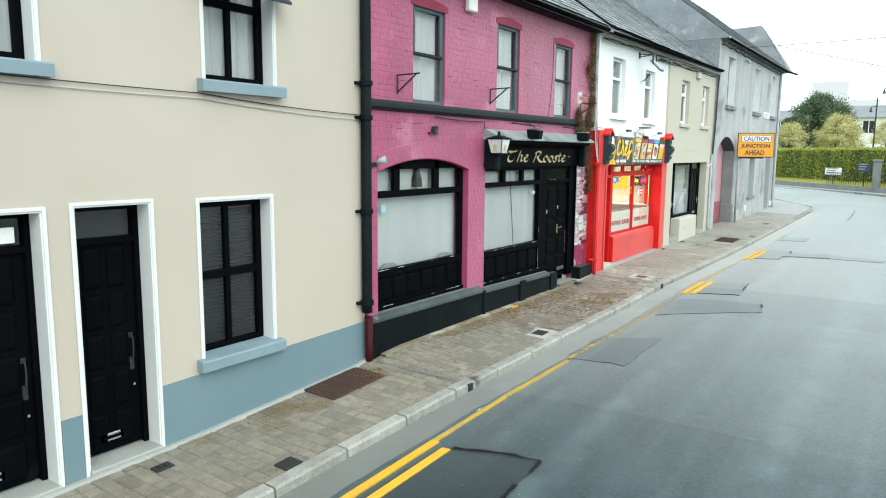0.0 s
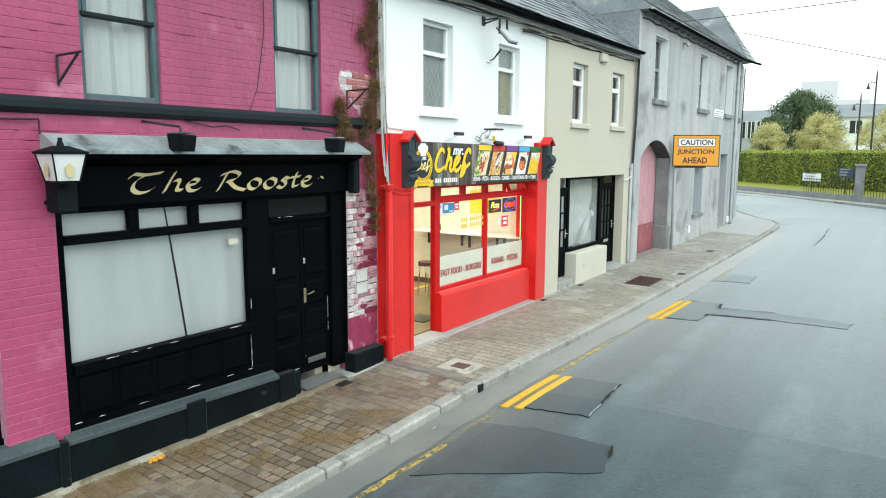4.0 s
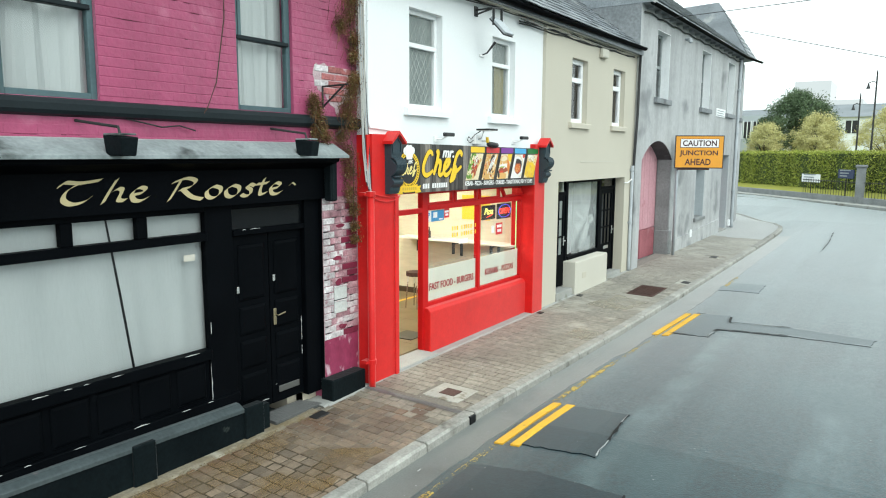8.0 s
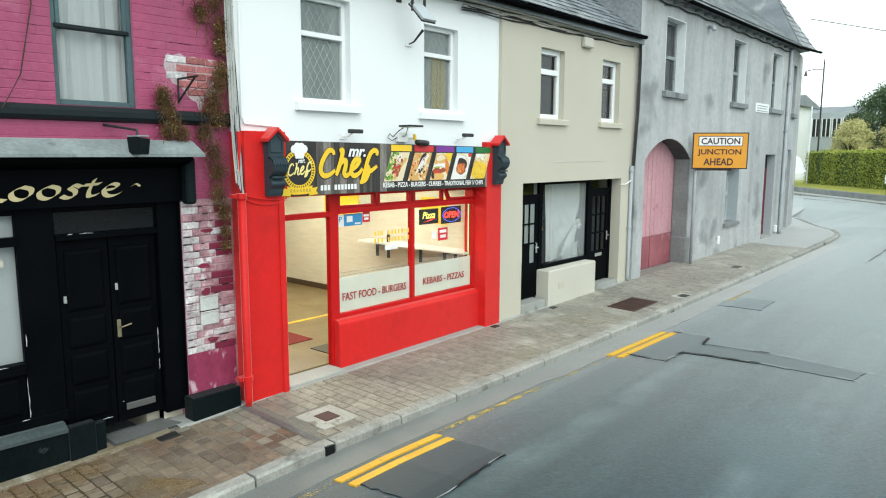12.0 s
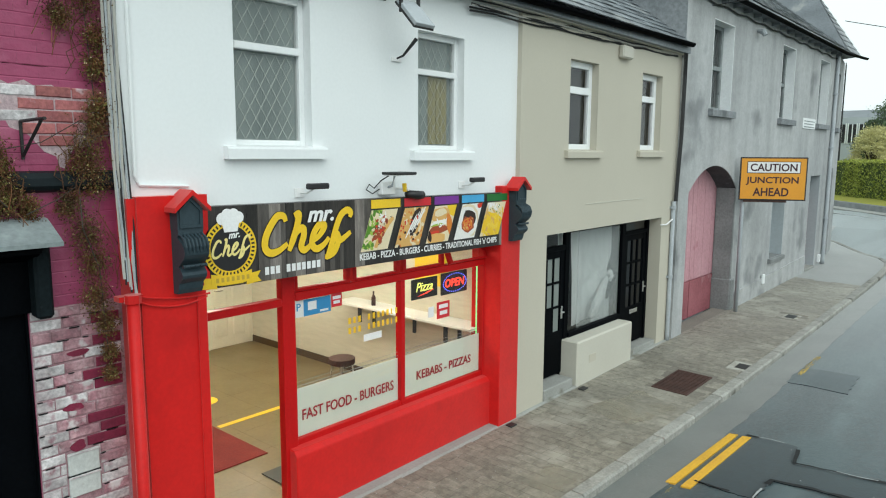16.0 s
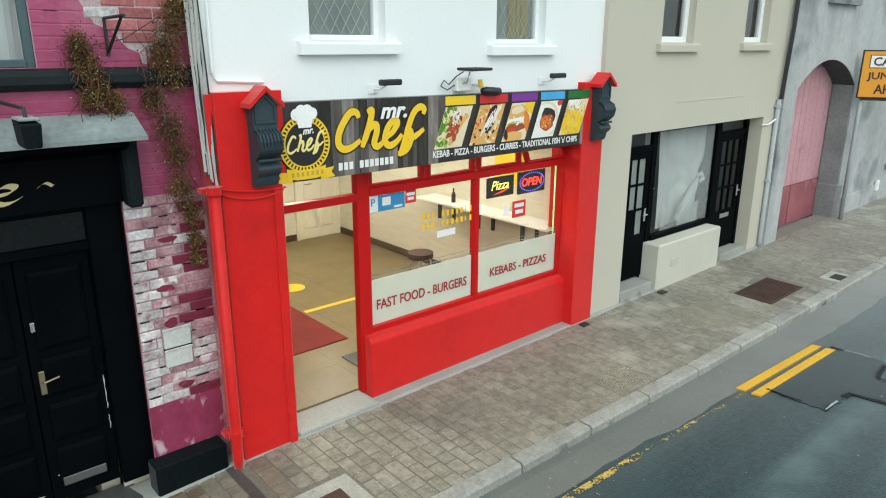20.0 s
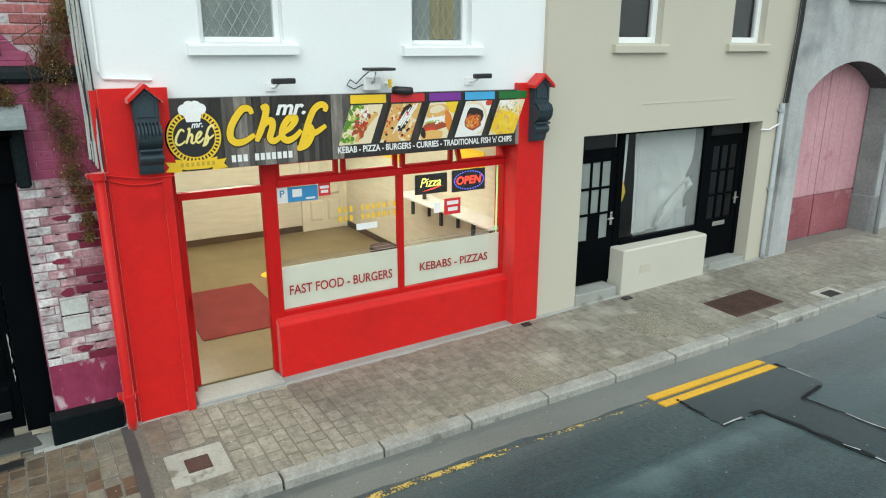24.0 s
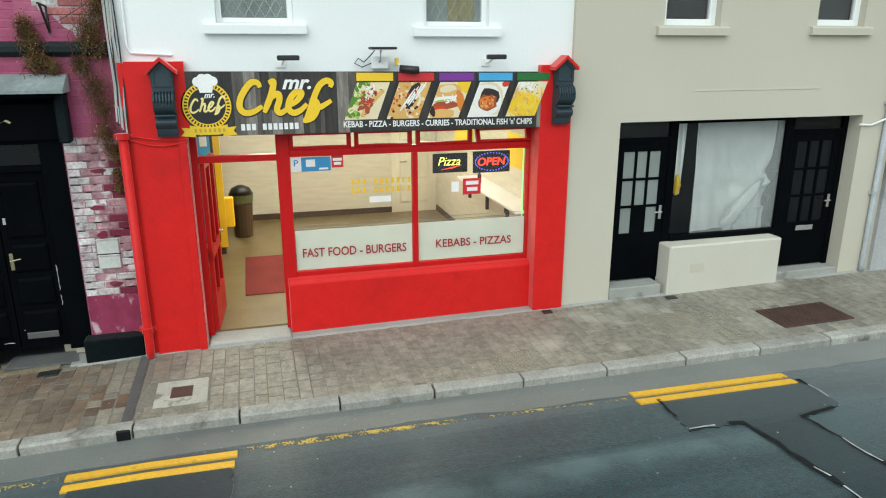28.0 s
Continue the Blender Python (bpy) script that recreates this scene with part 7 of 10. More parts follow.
part("lead", tubes([[(XW + 0.03, 16.28, 2.95), (XW + 0.04, 16.18, 2.91), (XW + 0.04, 16.10, 2.95), (XW + 0.04, 16.14, 3.0), (XW + 0.04, 16.2, 2.96), (XW + 0.06, 16.27, 3.03), (XW + 0.14, 16.3, 3.08)]], 0.006, 5), "cable", fl)
cc = thing("security_camera", (XW, 16.62, 2.88), "black dome security camera with yellow tape on the sign", "camera")
part("mount", tubes([[(XW, 16.55, 2.95), (XW + 0.16, 16.55, 2.94)]], 0.014), "white", cc)
part("body", tubes([[(XW + 0.12, 16.56, 2.90), (XW + 0.15, 16.70, 2.88), (XW + 0.15, 16.76, 2.88)]], [0.035, 0.045, 0.04], 10), "sign_black", cc, smooth=True)
part("tape", tubes([[(XW + 0.12, 16.54, 2.92), (XW + 0.12, 16.53, 3.0)]], 0.022, 8), "yellow_plastic", cc)
fh = thing("flood_light", (XW, 16.35, 4.6), "flat grey floodlight hanging from a forked iron arm under the eave", "lamp")
part("wall_plate", boxm((XW, XW + 0.02, 16.31, 16.40, 4.71, 4.85), bev=0.004), "iron", fh)
part("arm", tubes([[(XW + 0.01, 16.36, 4.80), (XW + 0.36, 16.215, 4.77), (XW + 0.37, 16.46, 4.80)], [(XW + 0.01, 16.36, 4.74), (XW + 0.34, 16.22, 4.76)]], 0.013, 6), "iron", fh)
for ya, za, zb in ((16.231, 4.77, 4.54), (16.457, 4.80, 4.545)):
    part("hanger", boxm((XW + 0.355, XW + 0.39, ya - 0.012, ya + 0.012, zb, za), bev=0.004), "iron", fh)
tip = Matrix.Translation((-5.365, 16.345, 4.52)) @ Matrix.Rotation(radians(46), 4, "Y")
for nm, bx, mt, lb in (("head", (-0.165, 0.165, -0.125, 0.125, 0.0, 0.035), "galv", "ribbed grey metal head"), ("bezel", (-0.17, 0.17, -0.13, 0.13, -0.018, -0.001), "iron", ""), ("lens", (-0.13, 0.13, -0.10, 0.10, -0.022, -0.0185), "dark_glass", "")):
    bm = boxm(bx, bev=0.004 if nm != "lens" else 0.0)
    bmesh.ops.transform(bm, matrix=tip, verts=bm.verts[:])
    part(nm, bm, mt, fh, lb)
ab = thing("wall_bracket", (XW, 16.55, 4.2), "thin black aerial bracket on a white base", "bracket")
part("rod", tubes([[(XW, 16.53, 4.19), (XW + 0.08, 16.56, 4.22), (XW + 0.16, 16.66, 4.38)]], [0.008, 0.012, 0.02], 7), "sign_black", ab)
part("base", boxm((XW, XW + 0.02, 16.47, 16.60, 4.165, 4.205), bev=0.003), "white", ab)
cd = thing("conduit", (XW, 13.9, 3.05), "white painted conduit running down the white wall", "pipe")
part("pipe", tubes([[(XW + 0.015, 13.93, 4.9), (XW + 0.015, 13.92, 3.12), (XW + 0.015, 13.95, 3.06), (XW + 0.015, 14.32, 3.04)]], 0.013, 6), "white_wall", cd)
bw = thing("cable_bundle", (XW, 13.86, 2.3), "bundle of grey cables hanging between pink and white walls", "cable")
for k in range(9):
    o, w = -0.035 + k * 0.011, 0.012 * math.sin(k * 2.3)
    part("strand", tubes([[(XW + 0.02 + 0.012 * (k % 2), 13.80 + o, 4.95), (XW + 0.03 + w, 13.79 + o + w, 4.0), (XW + 0.05, 13.80 + o - w, 3.2), (XW + 0.06 + 0.02 * math.sin(k), 13.81 + o, 2.75), (XW + 0.11, 13.80 + o + w, 2.42 - 0.02 * k)]], 0.0075 if k % 3 else 0.010, 5), ("cable_pale", "galv", "cable")[k % 3], bw)
rp = downpipe(-5.66, 13.80, zp(13.8) - 0.02, 2.30, 0.045, "red", "red painted downpipe beside the shop pier", (0.25, 2.28))
rc = thing("loose_wire", (XR, 14.1, 2.2), "red painted cable looped across the pier", "cable")
part("wire", tubes([sag((XR + 0.02, 13.80, 2.30), (XR + 0.02, 14.40, 2.23), 0.03), sag((XR + 0.015, 13.82, 2.26), (XR + 0.015, 14.38, 2.21), 0.06)], 0.008, 5), "red", rc)
part("doorstep", boxm((-6.08, -5.70, 14.40, 15.28, -0.5, zp(14.8) + 0.035), bev=0.01), "concrete", front, "worn pale concrete doorstep")

# ---- takeaway interior ----
FZ = 0.015
room = solo("floor", boxm((-11.25, -6.04, 13.0, 18.42, FZ - 0.25, FZ - 0.002)), "shop_floor", "brown tiled shop floor", "floor", kind="structure")
verts, faces = [], []
rt = random.Random(5)
for i in range(9):
    for j in range(10):
        x0, y0 = -6.04 - (i + 1) * 0.6, 13.0 + j * 0.6
        a, b = max(x0 + 0.0008, -11.25), min(x0 + 0.5992, -6.04)
        c, d = y0 + 0.0008, min(y0 + 0.5992, 18.42)
        if d - c < 0.02 or b - a < 0.02:
            continue
        me = bpy.data.meshes.new("tile")
        me.from_pydata([(a, c, FZ), (b, c, FZ), (b, d, FZ), (a, d, FZ), (a, c, FZ - 0.006), (b, c, FZ - 0.006), (b, d, FZ - 0.006), (a, d, FZ - 0.006)], [], [(0, 1, 2, 3), (0, 4, 5, 1), (1, 5, 6, 2), (2, 6, 7, 3), (3, 7, 4, 0)])
        me.materials.append(M["shop_floor"])
        new("tile", me).parent = room
solo("wall_back", boxm((-11.45, -11.25, 12.9, 18.6, -0.2, 2.8)), "shop_wall", "cream panelled back wall of the shop", "wall", kind="structure")
solo("wall_side", boxm((-11.25, -6.04, 18.42, 18.56, -0.2, 2.8)), "shop_wall", "cream panelled side wall of the shop", "wall", kind="structure")
solo("wall_partition", boxm((-11.25, -6.14, 12.86, 13.0, -0.2, 2.8)), "shop_wall", "cream side wall of the shop", "wall", kind="structure")
solo("wall_return", boxm((-6.14, -6.03, 13.0, 14.38, -0.2, 2.62)), "shop_wall", "inner face of the front wall", "wall", kind="structure")
solo("ceiling", boxm((-11.25, -6.04, 13.0, 18.42, 2.55, 2.62)), "ceiling", "white shop ceiling", "ceiling", kind="structure")
solo("baseboard", boxm((-11.25, -11.235, 13.0, 17.58, FZ, FZ + 0.11), (-11.235, -6.05, 18.405, 18.42, FZ, FZ + 0.11)), "skirting", "dark brown skirting board", "skirting", kind="structure")
bd = thing("interior_door", (-11.2, 18.0, 0), "cream six-panel door in the back wall", "door")
bd_leaf = part("leaf", boxm((-11.25, -11.21, 17.60, 18.36, FZ, 2.02), bev=0.004), "door_cream", bd)
raised_panels(bd_leaf, "door_cream", -11.21, 17.64, 18.32, 2, [0.15, 0.62, 1.35, 1.92], 0.09)
part("architrave", boxm((-11.25, -11.20, 17.53, 17.60, FZ, 2.09), (-11.25, -11.20, 18.36, 18.415, FZ, 2.09), (-11.25, -11.20, 17.60, 18.36, 2.02, 2.09)), "door_cream", bd)
part("handle", tubes([[(-11.2, 17.70, 1.0), (-11.15, 17.70, 1.0), (-11.15, 17.82, 1.0)]], 0.01), "chrome", bd)
sh = thing("wall_counter", (-7.2, 18.3, 1.15), "long white eating counter on black brackets", "counter")
part("top", boxm((-8.55, -6.05, 18.05, 18.415, 1.14, 1.175), bev=0.006), "shelfwhite", sh)
for x in (-6.5, -7.3, -8.1):
    part("bracket", boxm((x - 0.02, x + 0.02, 18.10, 18.415, 1.10, 1.139), (x - 0.02, x + 0.02, 18.10, 18.14, 0.92, 1.10), (x - 0.02, x + 0.02, 18.38, 18.415, 0.85, 1.10)), "iron", sh, "black steel bracket")
st = thing("sauce_bottle", (-7.9, 18.2, 1.175), "small dark sauce bottle on the counter", "bottle")
part("body", tubes([[(-7.9, 18.2, 1.176), (-7.9, 18.2, 1.29), (-7.9, 18.2, 1.33), (-7.9, 18.2, 1.38)]], [0.03, 0.03, 0.012, 0.012], 10), "rust", st, smooth=True)
sb = thing("stool", (-8.0, 17.3, 0), "low brown padded stool on chrome legs", "stool")
part("seat", tubes([[(-7.6, 17.35, 0.60), (-7.6, 17.35, 0.67)]], 0.17, 16), "rust", sb)
for k in range(4):
    a = math.pi / 4 + k * math.pi / 2
    part("leg", tubes([[(-7.6 + 0.13 * math.cos(a), 17.35 + 0.13 * math.sin(a), 0.60), (-7.6 + 0.18 * math.cos(a), 17.35 + 0.18 * math.sin(a), FZ + 0.001)]], 0.011, 6), "chrome", sb)
solo("door_mat", boxm((-8.85, -7.12, 14.78, 15.86, FZ, FZ + 0.012), bev=0.004), "mat_red", "large dark red mat on the shop floor", "mat")
solo("door_mat", boxm((-6.75, -6.35, 15.52, 15.95, FZ, FZ + 0.012), bev=0.004), "bag", "small black mat inside the doorway", "mat")
solo("floor_tape", boxm((-8.22, -8.14, 15.90, 18.2, FZ, FZ + 0.003)), "yellow_plastic", "yellow tape strip on the floor", "tape")
solo("floor_sticker", prism(bmesh.new(), [(-9.1 + 0.17 * math.cos(k * 0.4488), 16.25 + 0.17 * math.sin(k * 0.4488)) for k in range(14)], "z", FZ, FZ + 0.003), "yellow_plastic", "round yellow floor sticker", "sticker")
bn = thing("waste_bin", (-10.2, 14.7, 0), "grey waste bin with black bag and lime liner", "bin")
part("body", tubes([[(-10.2, 14.76, FZ + 0.001), (-10.2, 14.76, 0.58)]], [0.15, 0.18], 16), "skirting", bn)
part("liner", tubes([[(-10.2, 14.76, 0.60), (-10.2, 14.76, 0.74)]], [0.188, 0.20], 16), "lime", bn)
part("bag", tubes([[(-10.2, 14.76, 0.74), (-10.2, 14.76, 0.84), (-10.2, 14.76, 0.89)]], [0.205, 0.15, 0.05], 14), "bag", bn, smooth=True)
fz = thing("display_unit", (-9.4, 13.9, 0), "tall drinks display unit with yellow edges", "fridge")
part("body", boxm((-9.75, -9.13, 13.05, 14.50, FZ, 2.3), bev=0.01), "skirting", fz)
part("edge", boxm((-9.128, -9.09, 14.44, 14.54, 0.14, 2.3), bev=0.004), "yellow_plastic", fz, "yellow edge trim")
part("edge", boxm((-9.128, -9.09, 13.05, 14.44, 0.14, 0.22), bev=0.004), "yellow_plastic", fz, "yellow edge trim")
part("front", boxm((-9.128, -9.12, 13.1, 14.40, 0.25, 2.2)), "sky_blue", fz, "blue product shelves")
rg = random.Random(2)
for j in range(4):
    for i in range(7):
        y = 13.42 + 0.14 * i
        part("packet", boxm((-9.12, -9.08, y, y + 0.10, 0.35 + 0.45 * j, 0.60 + 0.45 * j), bev=0.006), rg.choice(("red_sticker", "white", "yellow_plastic", "blue_sticker")), fz)
part("dispenser", boxm((-9.36, -9.22, 14.50, 14.66, 0.42, 0.88), bev=0.015), "yellow_plastic", fz, "yellow dispenser box fixed to the unit")
mb = thing("menu_board", (-11.2, 15.5, 2.2), "bright menu boards high on the back wall", "sign")
for i in range(4):
    part("panel", boxm((-11.245, -11.20, 13.6 + i * 0.85, 14.38 + i * 0.85, 2.05, 2.45), bev=0.004), ("white", "yellow_plastic", "white", "shelfwhite")[i], mb)
pc = solo("poster", boxm((-9.9, -8.9, 18.405, 18.418, 1.55, 2.05)), "yellow_plastic", "yellow printed poster on the side wall", "poster")
solo("poster", boxm((-7.3, -6.7, 18.405, 18.418, 1.55, 2.0)), "yellow_plastic", "yellow printed poster on the side wall", "poster")
# open entrance door
HX, HY = XG - 0.03, 14.455
dl = thing("entrance_door", (HX, HY, 0.03), "red glazed shop door standing open inwards", "door")
dm = boxm((-0.80, 0.0, 0.0, 0.045, 0.03, 0.42), (-0.80, 0.0, 0.0, 0.045, 1.86, 1.93), (-0.80, 0.0, 0.0, 0.045, 0.85, 0.97), (-0.80, -0.71, 0.0, 0.045, 0.42, 1.86), (-0.09, 0.0, 0.0, 0.045, 0.42, 1.86), (-0.43, -0.37, 0.0, 0.045, 0.42, 1.86))
turn_m = Matrix.Translation((HX, HY, 0)) @ Matrix.Rotation(radians(-4), 4, "Z")
bmesh.ops.transform(dm, matrix=turn_m, verts=dm.verts[:])
part("leaf", dm, "red_frame", dl)
gm = boxm((-0.76, -0.04, 0.018, 0.024, 0.40, 1.88))
bmesh.ops.transform(gm, matrix=turn_m, verts=gm.verts[:])
part("pane", gm, "glass", dl).visible_shadow = False
hm = tubes([[(-0.74, 0.045, 1.02), (-0.74, 0.09, 1.02), (-0.66, 0.09, 1.02)]], 0.01)
bmesh.ops.transform(hm, matrix=turn_m, verts=hm.verts[:])
part("handle", hm, "chrome", dl)
# ceiling lights of the shop
for x, y in ((-7.4, 15.2), (-7.4, 17.2), (-9.7, 15.2), (-9.7, 17.2)):
    cl = thing("ceiling_light", (x, y, 2.5), "square lit ceiling panel in the shop", "lamp", "shop ceiling lights")
    part("frame", boxm((x - 0.32, x + 0.32, y - 0.32, y + 0.32, 2.53, 2.549), bev=0.004), "white", cl)
    part("diffuser", boxm((x - 0.29, x + 0.29, y - 0.29, y + 0.29, 2.522, 2.529)), "tube_light", cl, "glowing diffuser")


# ---- tan house ----
XT = -5.74
tan = thing("house", (XT, 21, zp(21)), "tan rendered terraced house with recessed black shop doors", "house", "terraced houses in the row")
TW = [(19.70, 20.45, 3.34, 4.52), (21.83, 22.55, 3.35, 4.53)]
TO = (19.23, 22.77, -0.4, 2.25)
part("wall", wall_mesh(bmesh.new(), XT, 0.30, 18.585, 23.28, -0.6, 5.12, TW + [TO]), "tan", tan, "smooth tan rendered wall")
for y0, y1, z0, z1 in TW:
    window(tan, XT, y0, y1, z0, z1, 0.10, "pvc", 0.085, (), (z0 + 0.80,), sill=("tan", 0.10, 0.06, 0.10), inside="room_shade", drapes=False, label="white plastic casement window")
part("string_line", boxm((XT, XT + 0.006, 20.2, 22.0, 2.60, 2.612)), "cream", tan, "faint pale crack line")
xr = XT - 0.205
fr = ((xr - 0.06, xr, 19.23, 19.34, 0.1, 2.25), (xr - 0.06, xr, 20.06, 20.17, 0.1, 2.25), (xr - 0.06, xr, 21.79, 21.91, 0.1, 2.25), (xr - 0.06, xr, 22.69, 22.77, 0.1, 2.25), (xr - 0.06, xr, 19.34, 20.06, 1.96, 2.03), (xr - 0.06, xr, 21.91, 22.69, 2.0, 2.06), (xr - 0.06, xr, 20.17, 21.79, 2.19, 2.25), (xr - 0.06, xr + 0.02, 20.17, 21.79, 0.66, 0.74))
tf = framework("shopfront", fr, "black", tan, "black timber shopfront with two doors")
part("pane", boxm((xr - 0.04, xr - 0.034, 20.15, 21.81, 0.72, 2.2)), "glass", tf, "large shop pane").visible_shadow = False
for a, b, c in ((19.34, 20.06, 2.03), (21.91, 22.69, 2.06)):
    part("pane", boxm((xr - 0.04, xr - 0.034, a, b, c, 2.25)), "glass", tf).visible_shadow = False
def plastic_sheet(y0, y1, z0, z1, x, knot=None):
    """A hanging plastic sheet with soft folds, pulled together at a knot."""
    bm, n, m = bmesh.new(), 40, 24
    grid = []
    for j in range(m + 1):
        z = z1 + (z0 - z1) * j / m
        row = []
        for i in range(n + 1):
            u = i / n
            y = y0 + (y1 - y0) * u
            fold = 0.035 * math.sin(u * 9 + 0.8 * math.sin(z * 2)) + 0.012 * math.sin(u * 31 + z)
            if knot:
                ky, kz = knot
                pull = math.exp(-((z - kz) / 0.42) ** 2) * max(0.0, u - 0.25)
                y += (ky - y) * min(0.32, pull * 0.5)
                fold += 0.05 * math.sin(math.atan2(z - kz, y - ky) * 7) * math.exp(-(((y - ky) / 0.6) ** 2 + ((z - kz) / 0.55) ** 2))
            row.append(bm.verts.new((x + fold, y, z)))
        grid.append(row)
    for r0, r1 in zip(grid, grid[1:]):
        for i in range(n):
            bm.faces.new((r0[i], r0[i + 1], r1[i + 1], r1[i]))
    return bm


part("inner_sheet", plastic_sheet(20.62, 21.80, 0.72, 2.30, xr - 0.24, (21.58, 1.36)), "haze_glass", tf, "hazy plastic sheet gathered to a knot behind the glass", smooth=True)
part("inner_sheet", plastic_sheet(20.22, 20.40, 1.25, 2.24, xr - 0.22), "haze_glass", tf, "narrow strip of hanging plastic", smooth=True)
# extra sheet laid in to give this pane its haze
part("haze_sheet", boxm((xr - 0.058, xr - 0.052, 20.50, 21.79, 0.74, 2.19)), "haze_film", tf, "thin sheet added for the haze over the shop glass").visible_shadow = False
folds = [[(xr - 0.15, 21.60, 1.37), (xr - 0.13, 21.45 - 0.05 * k, 1.22), (xr - 0.12, 21.30 - 0.07 * k, 1.05 - 0.03 * k), (xr - 0.13, 21.10 - 0.05 * k, 0.80)] for k in (-1, 0, 1)] + [[(xr - 0.14, 21.56, 1.40), (xr - 0.11, 21.62, 1.44), (xr - 0.12, 21.68, 1.36), (xr - 0.12, 21.63, 1.30)]]
part("gathered_folds", tubes(folds, [0.02, 0.04, 0.05, 0.04], 8), "haze_glass", tf, "gathered white plastic folds", smooth=True)
# room box coloured near black in place of its own shade
part("room_back", boxm((xr - 1.32, xr - 1.3, 19.0, 22.8, -0.1, 2.6), (xr - 1.3, xr - 0.06, 19.0, 19.2, -0.1, 2.6), (xr - 1.3, xr - 0.06, 22.78, 22.81, -0.1, 2.6), (xr - 1.3, xr - 0.06, 19.2, 22.78, 2.35, 2.4), (xr - 1.3, xr - 0.10, 19.2, 22.78, -0.1, 0.1)), "room_shade", tf, "empty shop box coloured dark for an unlit room")
part("crumpled_sheet", curtain(bmesh.new(), xr - 0.12, 21.05, 21.70, 0.70, 1.02, 0.05, 0.2, 12), "net", tf, "crumpled white plastic at the window bottom")
part("cloth", tubes([[(xr - 0.14, 20.30, 1.25), (xr - 0.14, 20.31, 1.38), (xr - 0.14, 20.30, 1.52)]], [0.02, 0.05, 0.02], 8), "yellow_plastic", tf, "yellow cloth hanging inside")
for y0, y1, z0, z1, glaz in ((19.34, 20.06, 0.19, 1.96, "door_film"), (21.91, 22.69, 0.17, 2.0, "dark_glass")):
    h = z1 - z0
    dm = boxm((xr - 0.06, xr - 0.015, y0, y1, z0, z0 + 0.62), (xr - 0.06, xr - 0.015, y0, y0 + 0.10, z0 + 0.62, z1), (xr - 0.06, xr - 0.015, y1 - 0.10, y1, z0 + 0.62, z1), (xr - 0.06, xr - 0.015, y0 + 0.10, y1 - 0.10, z1 - 0.10, z1), bev=0.004)
    d = part("door", dm, "black", tan, "black shop door with nine glazed panes")
    for k in (1, 2):
        yy = y0 + 0.10 + (y1 - y0 - 0.20) * k / 3
        part("glazing_bar", boxm((xr - 0.055, xr - 0.02, yy - 0.016, yy + 0.016, z0 + 0.62, z1 - 0.10)), "black", d)
        zz = z0 + 0.62 + (h - 0.72) * k / 3
        part("glazing_bar", boxm((xr - 0.054, xr - 0.021, y0 + 0.10, y1 - 0.10, zz - 0.016, zz + 0.016)), "black", d)
    part("pane", boxm((xr - 0.042, xr - 0.036, y0 + 0.08, y1 - 0.08, z0 + 0.60, z1 - 0.08)), glaz, d, "frosted pane" if glaz != "dark_glass" else "dark pane")
    if glaz != "dark_glass":
        part("blind_panel", boxm((xr - 0.05, xr - 0.022, y0 + 0.28, y1 - 0.28, z0 + 0.62, z0 + 0.97)), "black", d, "black board in place of a pane")
    hb = boxm((xr - 0.015, xr - 0.004, y1 - 0.075, y1 - 0.035, 0.98, 1.16), bev=0.003)
    tube(hb, [(xr - 0.01, y1 - 0.055, 1.08), (xr + 0.035, y1 - 0.055, 1.08), (xr + 0.035, y1 - 0.16, 1.08)], 0.009)
    part("handle", hb, "chrome", d)
    if y0 > 21:
        part("letter_plate", boxm((xr - 0.015, xr - 0.004, 22.16, 22.44, z0 + 0.50, z0 + 0.57), bev=0.003), "chrome", d, "metal letter plate")
part("door_step", boxm((xr - 0.1, XT + 0.02, 19.235, 19.97, -0.4, 0.17), bev=0.01), "concrete", tan, "grey concrete doorstep")
part("door_step", boxm((xr - 0.1, XT - 0.02, 21.75, 22.765, -0.4, 0.155), bev=0.01), "concrete", tan, "grey concrete doorstep")
pw = part("stall_riser", boxm((xr - 0.05, XT + 0.05, 20.04, 21.73, -0.4, 0.67), bev=0.02), "cream", tan, "cream painted stall riser below the shop window")
part("vent", boxm((XT + 0.05, XT + 0.056, 20.36, 20.56, 0.30, 0.42), bev=0.002), "tan", tan, "small painted air vent")
solo("alarm_box", boxm((XT, XT + 0.09, 21.0, 21.32, 4.66, 4.84), bev=0.02), "cream", "cream alarm box below the eave", "alarm box")
downpipe(XT + 0.04, 23.14, zp(23.2), 2.5, 0.036, "galv", "pale grey downpipe beside the shop", (2.4, 1.2))
hose = thing("overflow_pipe", (XT, 22.9, 2.15), "thin white overflow pipe crossing the wall", "pipe")
part("pipe", tubes([[(XT + 0.015, 22.72, 2.13), (XT + 0.03, 22.9, 2.12), (XT + 0.05, 23.18, 2.22)]], 0.014, 6), "white", hose)
cb = thing("cable_bundle", (XT, 23.28, 3.0), "black cables running down between two houses", "cable")
for k, (dy, r) in enumerate(((0.0, 0.012), (0.05, 0.018), (-0.05, 0.008))):
    part("strand", tubes([[(XT + 0.10, 22.9 + dy, 5.05), (XT + 0.12, 23.14 + dy, 4.95), (XT + 0.08, 23.24 + dy, 4.6), (XT + 0.07, 23.24 + dy, 3.6), (XT + 0.05, 23.18 + dy, 2.5)]], r, 6), "cable", cb)

# ---- grey house ----
XY = -5.68
grey = thing("house", (XY, 28, zp(28)), "streaked grey cement-rendered corner house with arched gateway", "house", "terraced houses in the row")
GW = [(24.52, 25.56, 4.12, 5.70), (28.80, 29.84, 4.12, 5.75), (32.22, 33.26, 4.12, 5.78)]
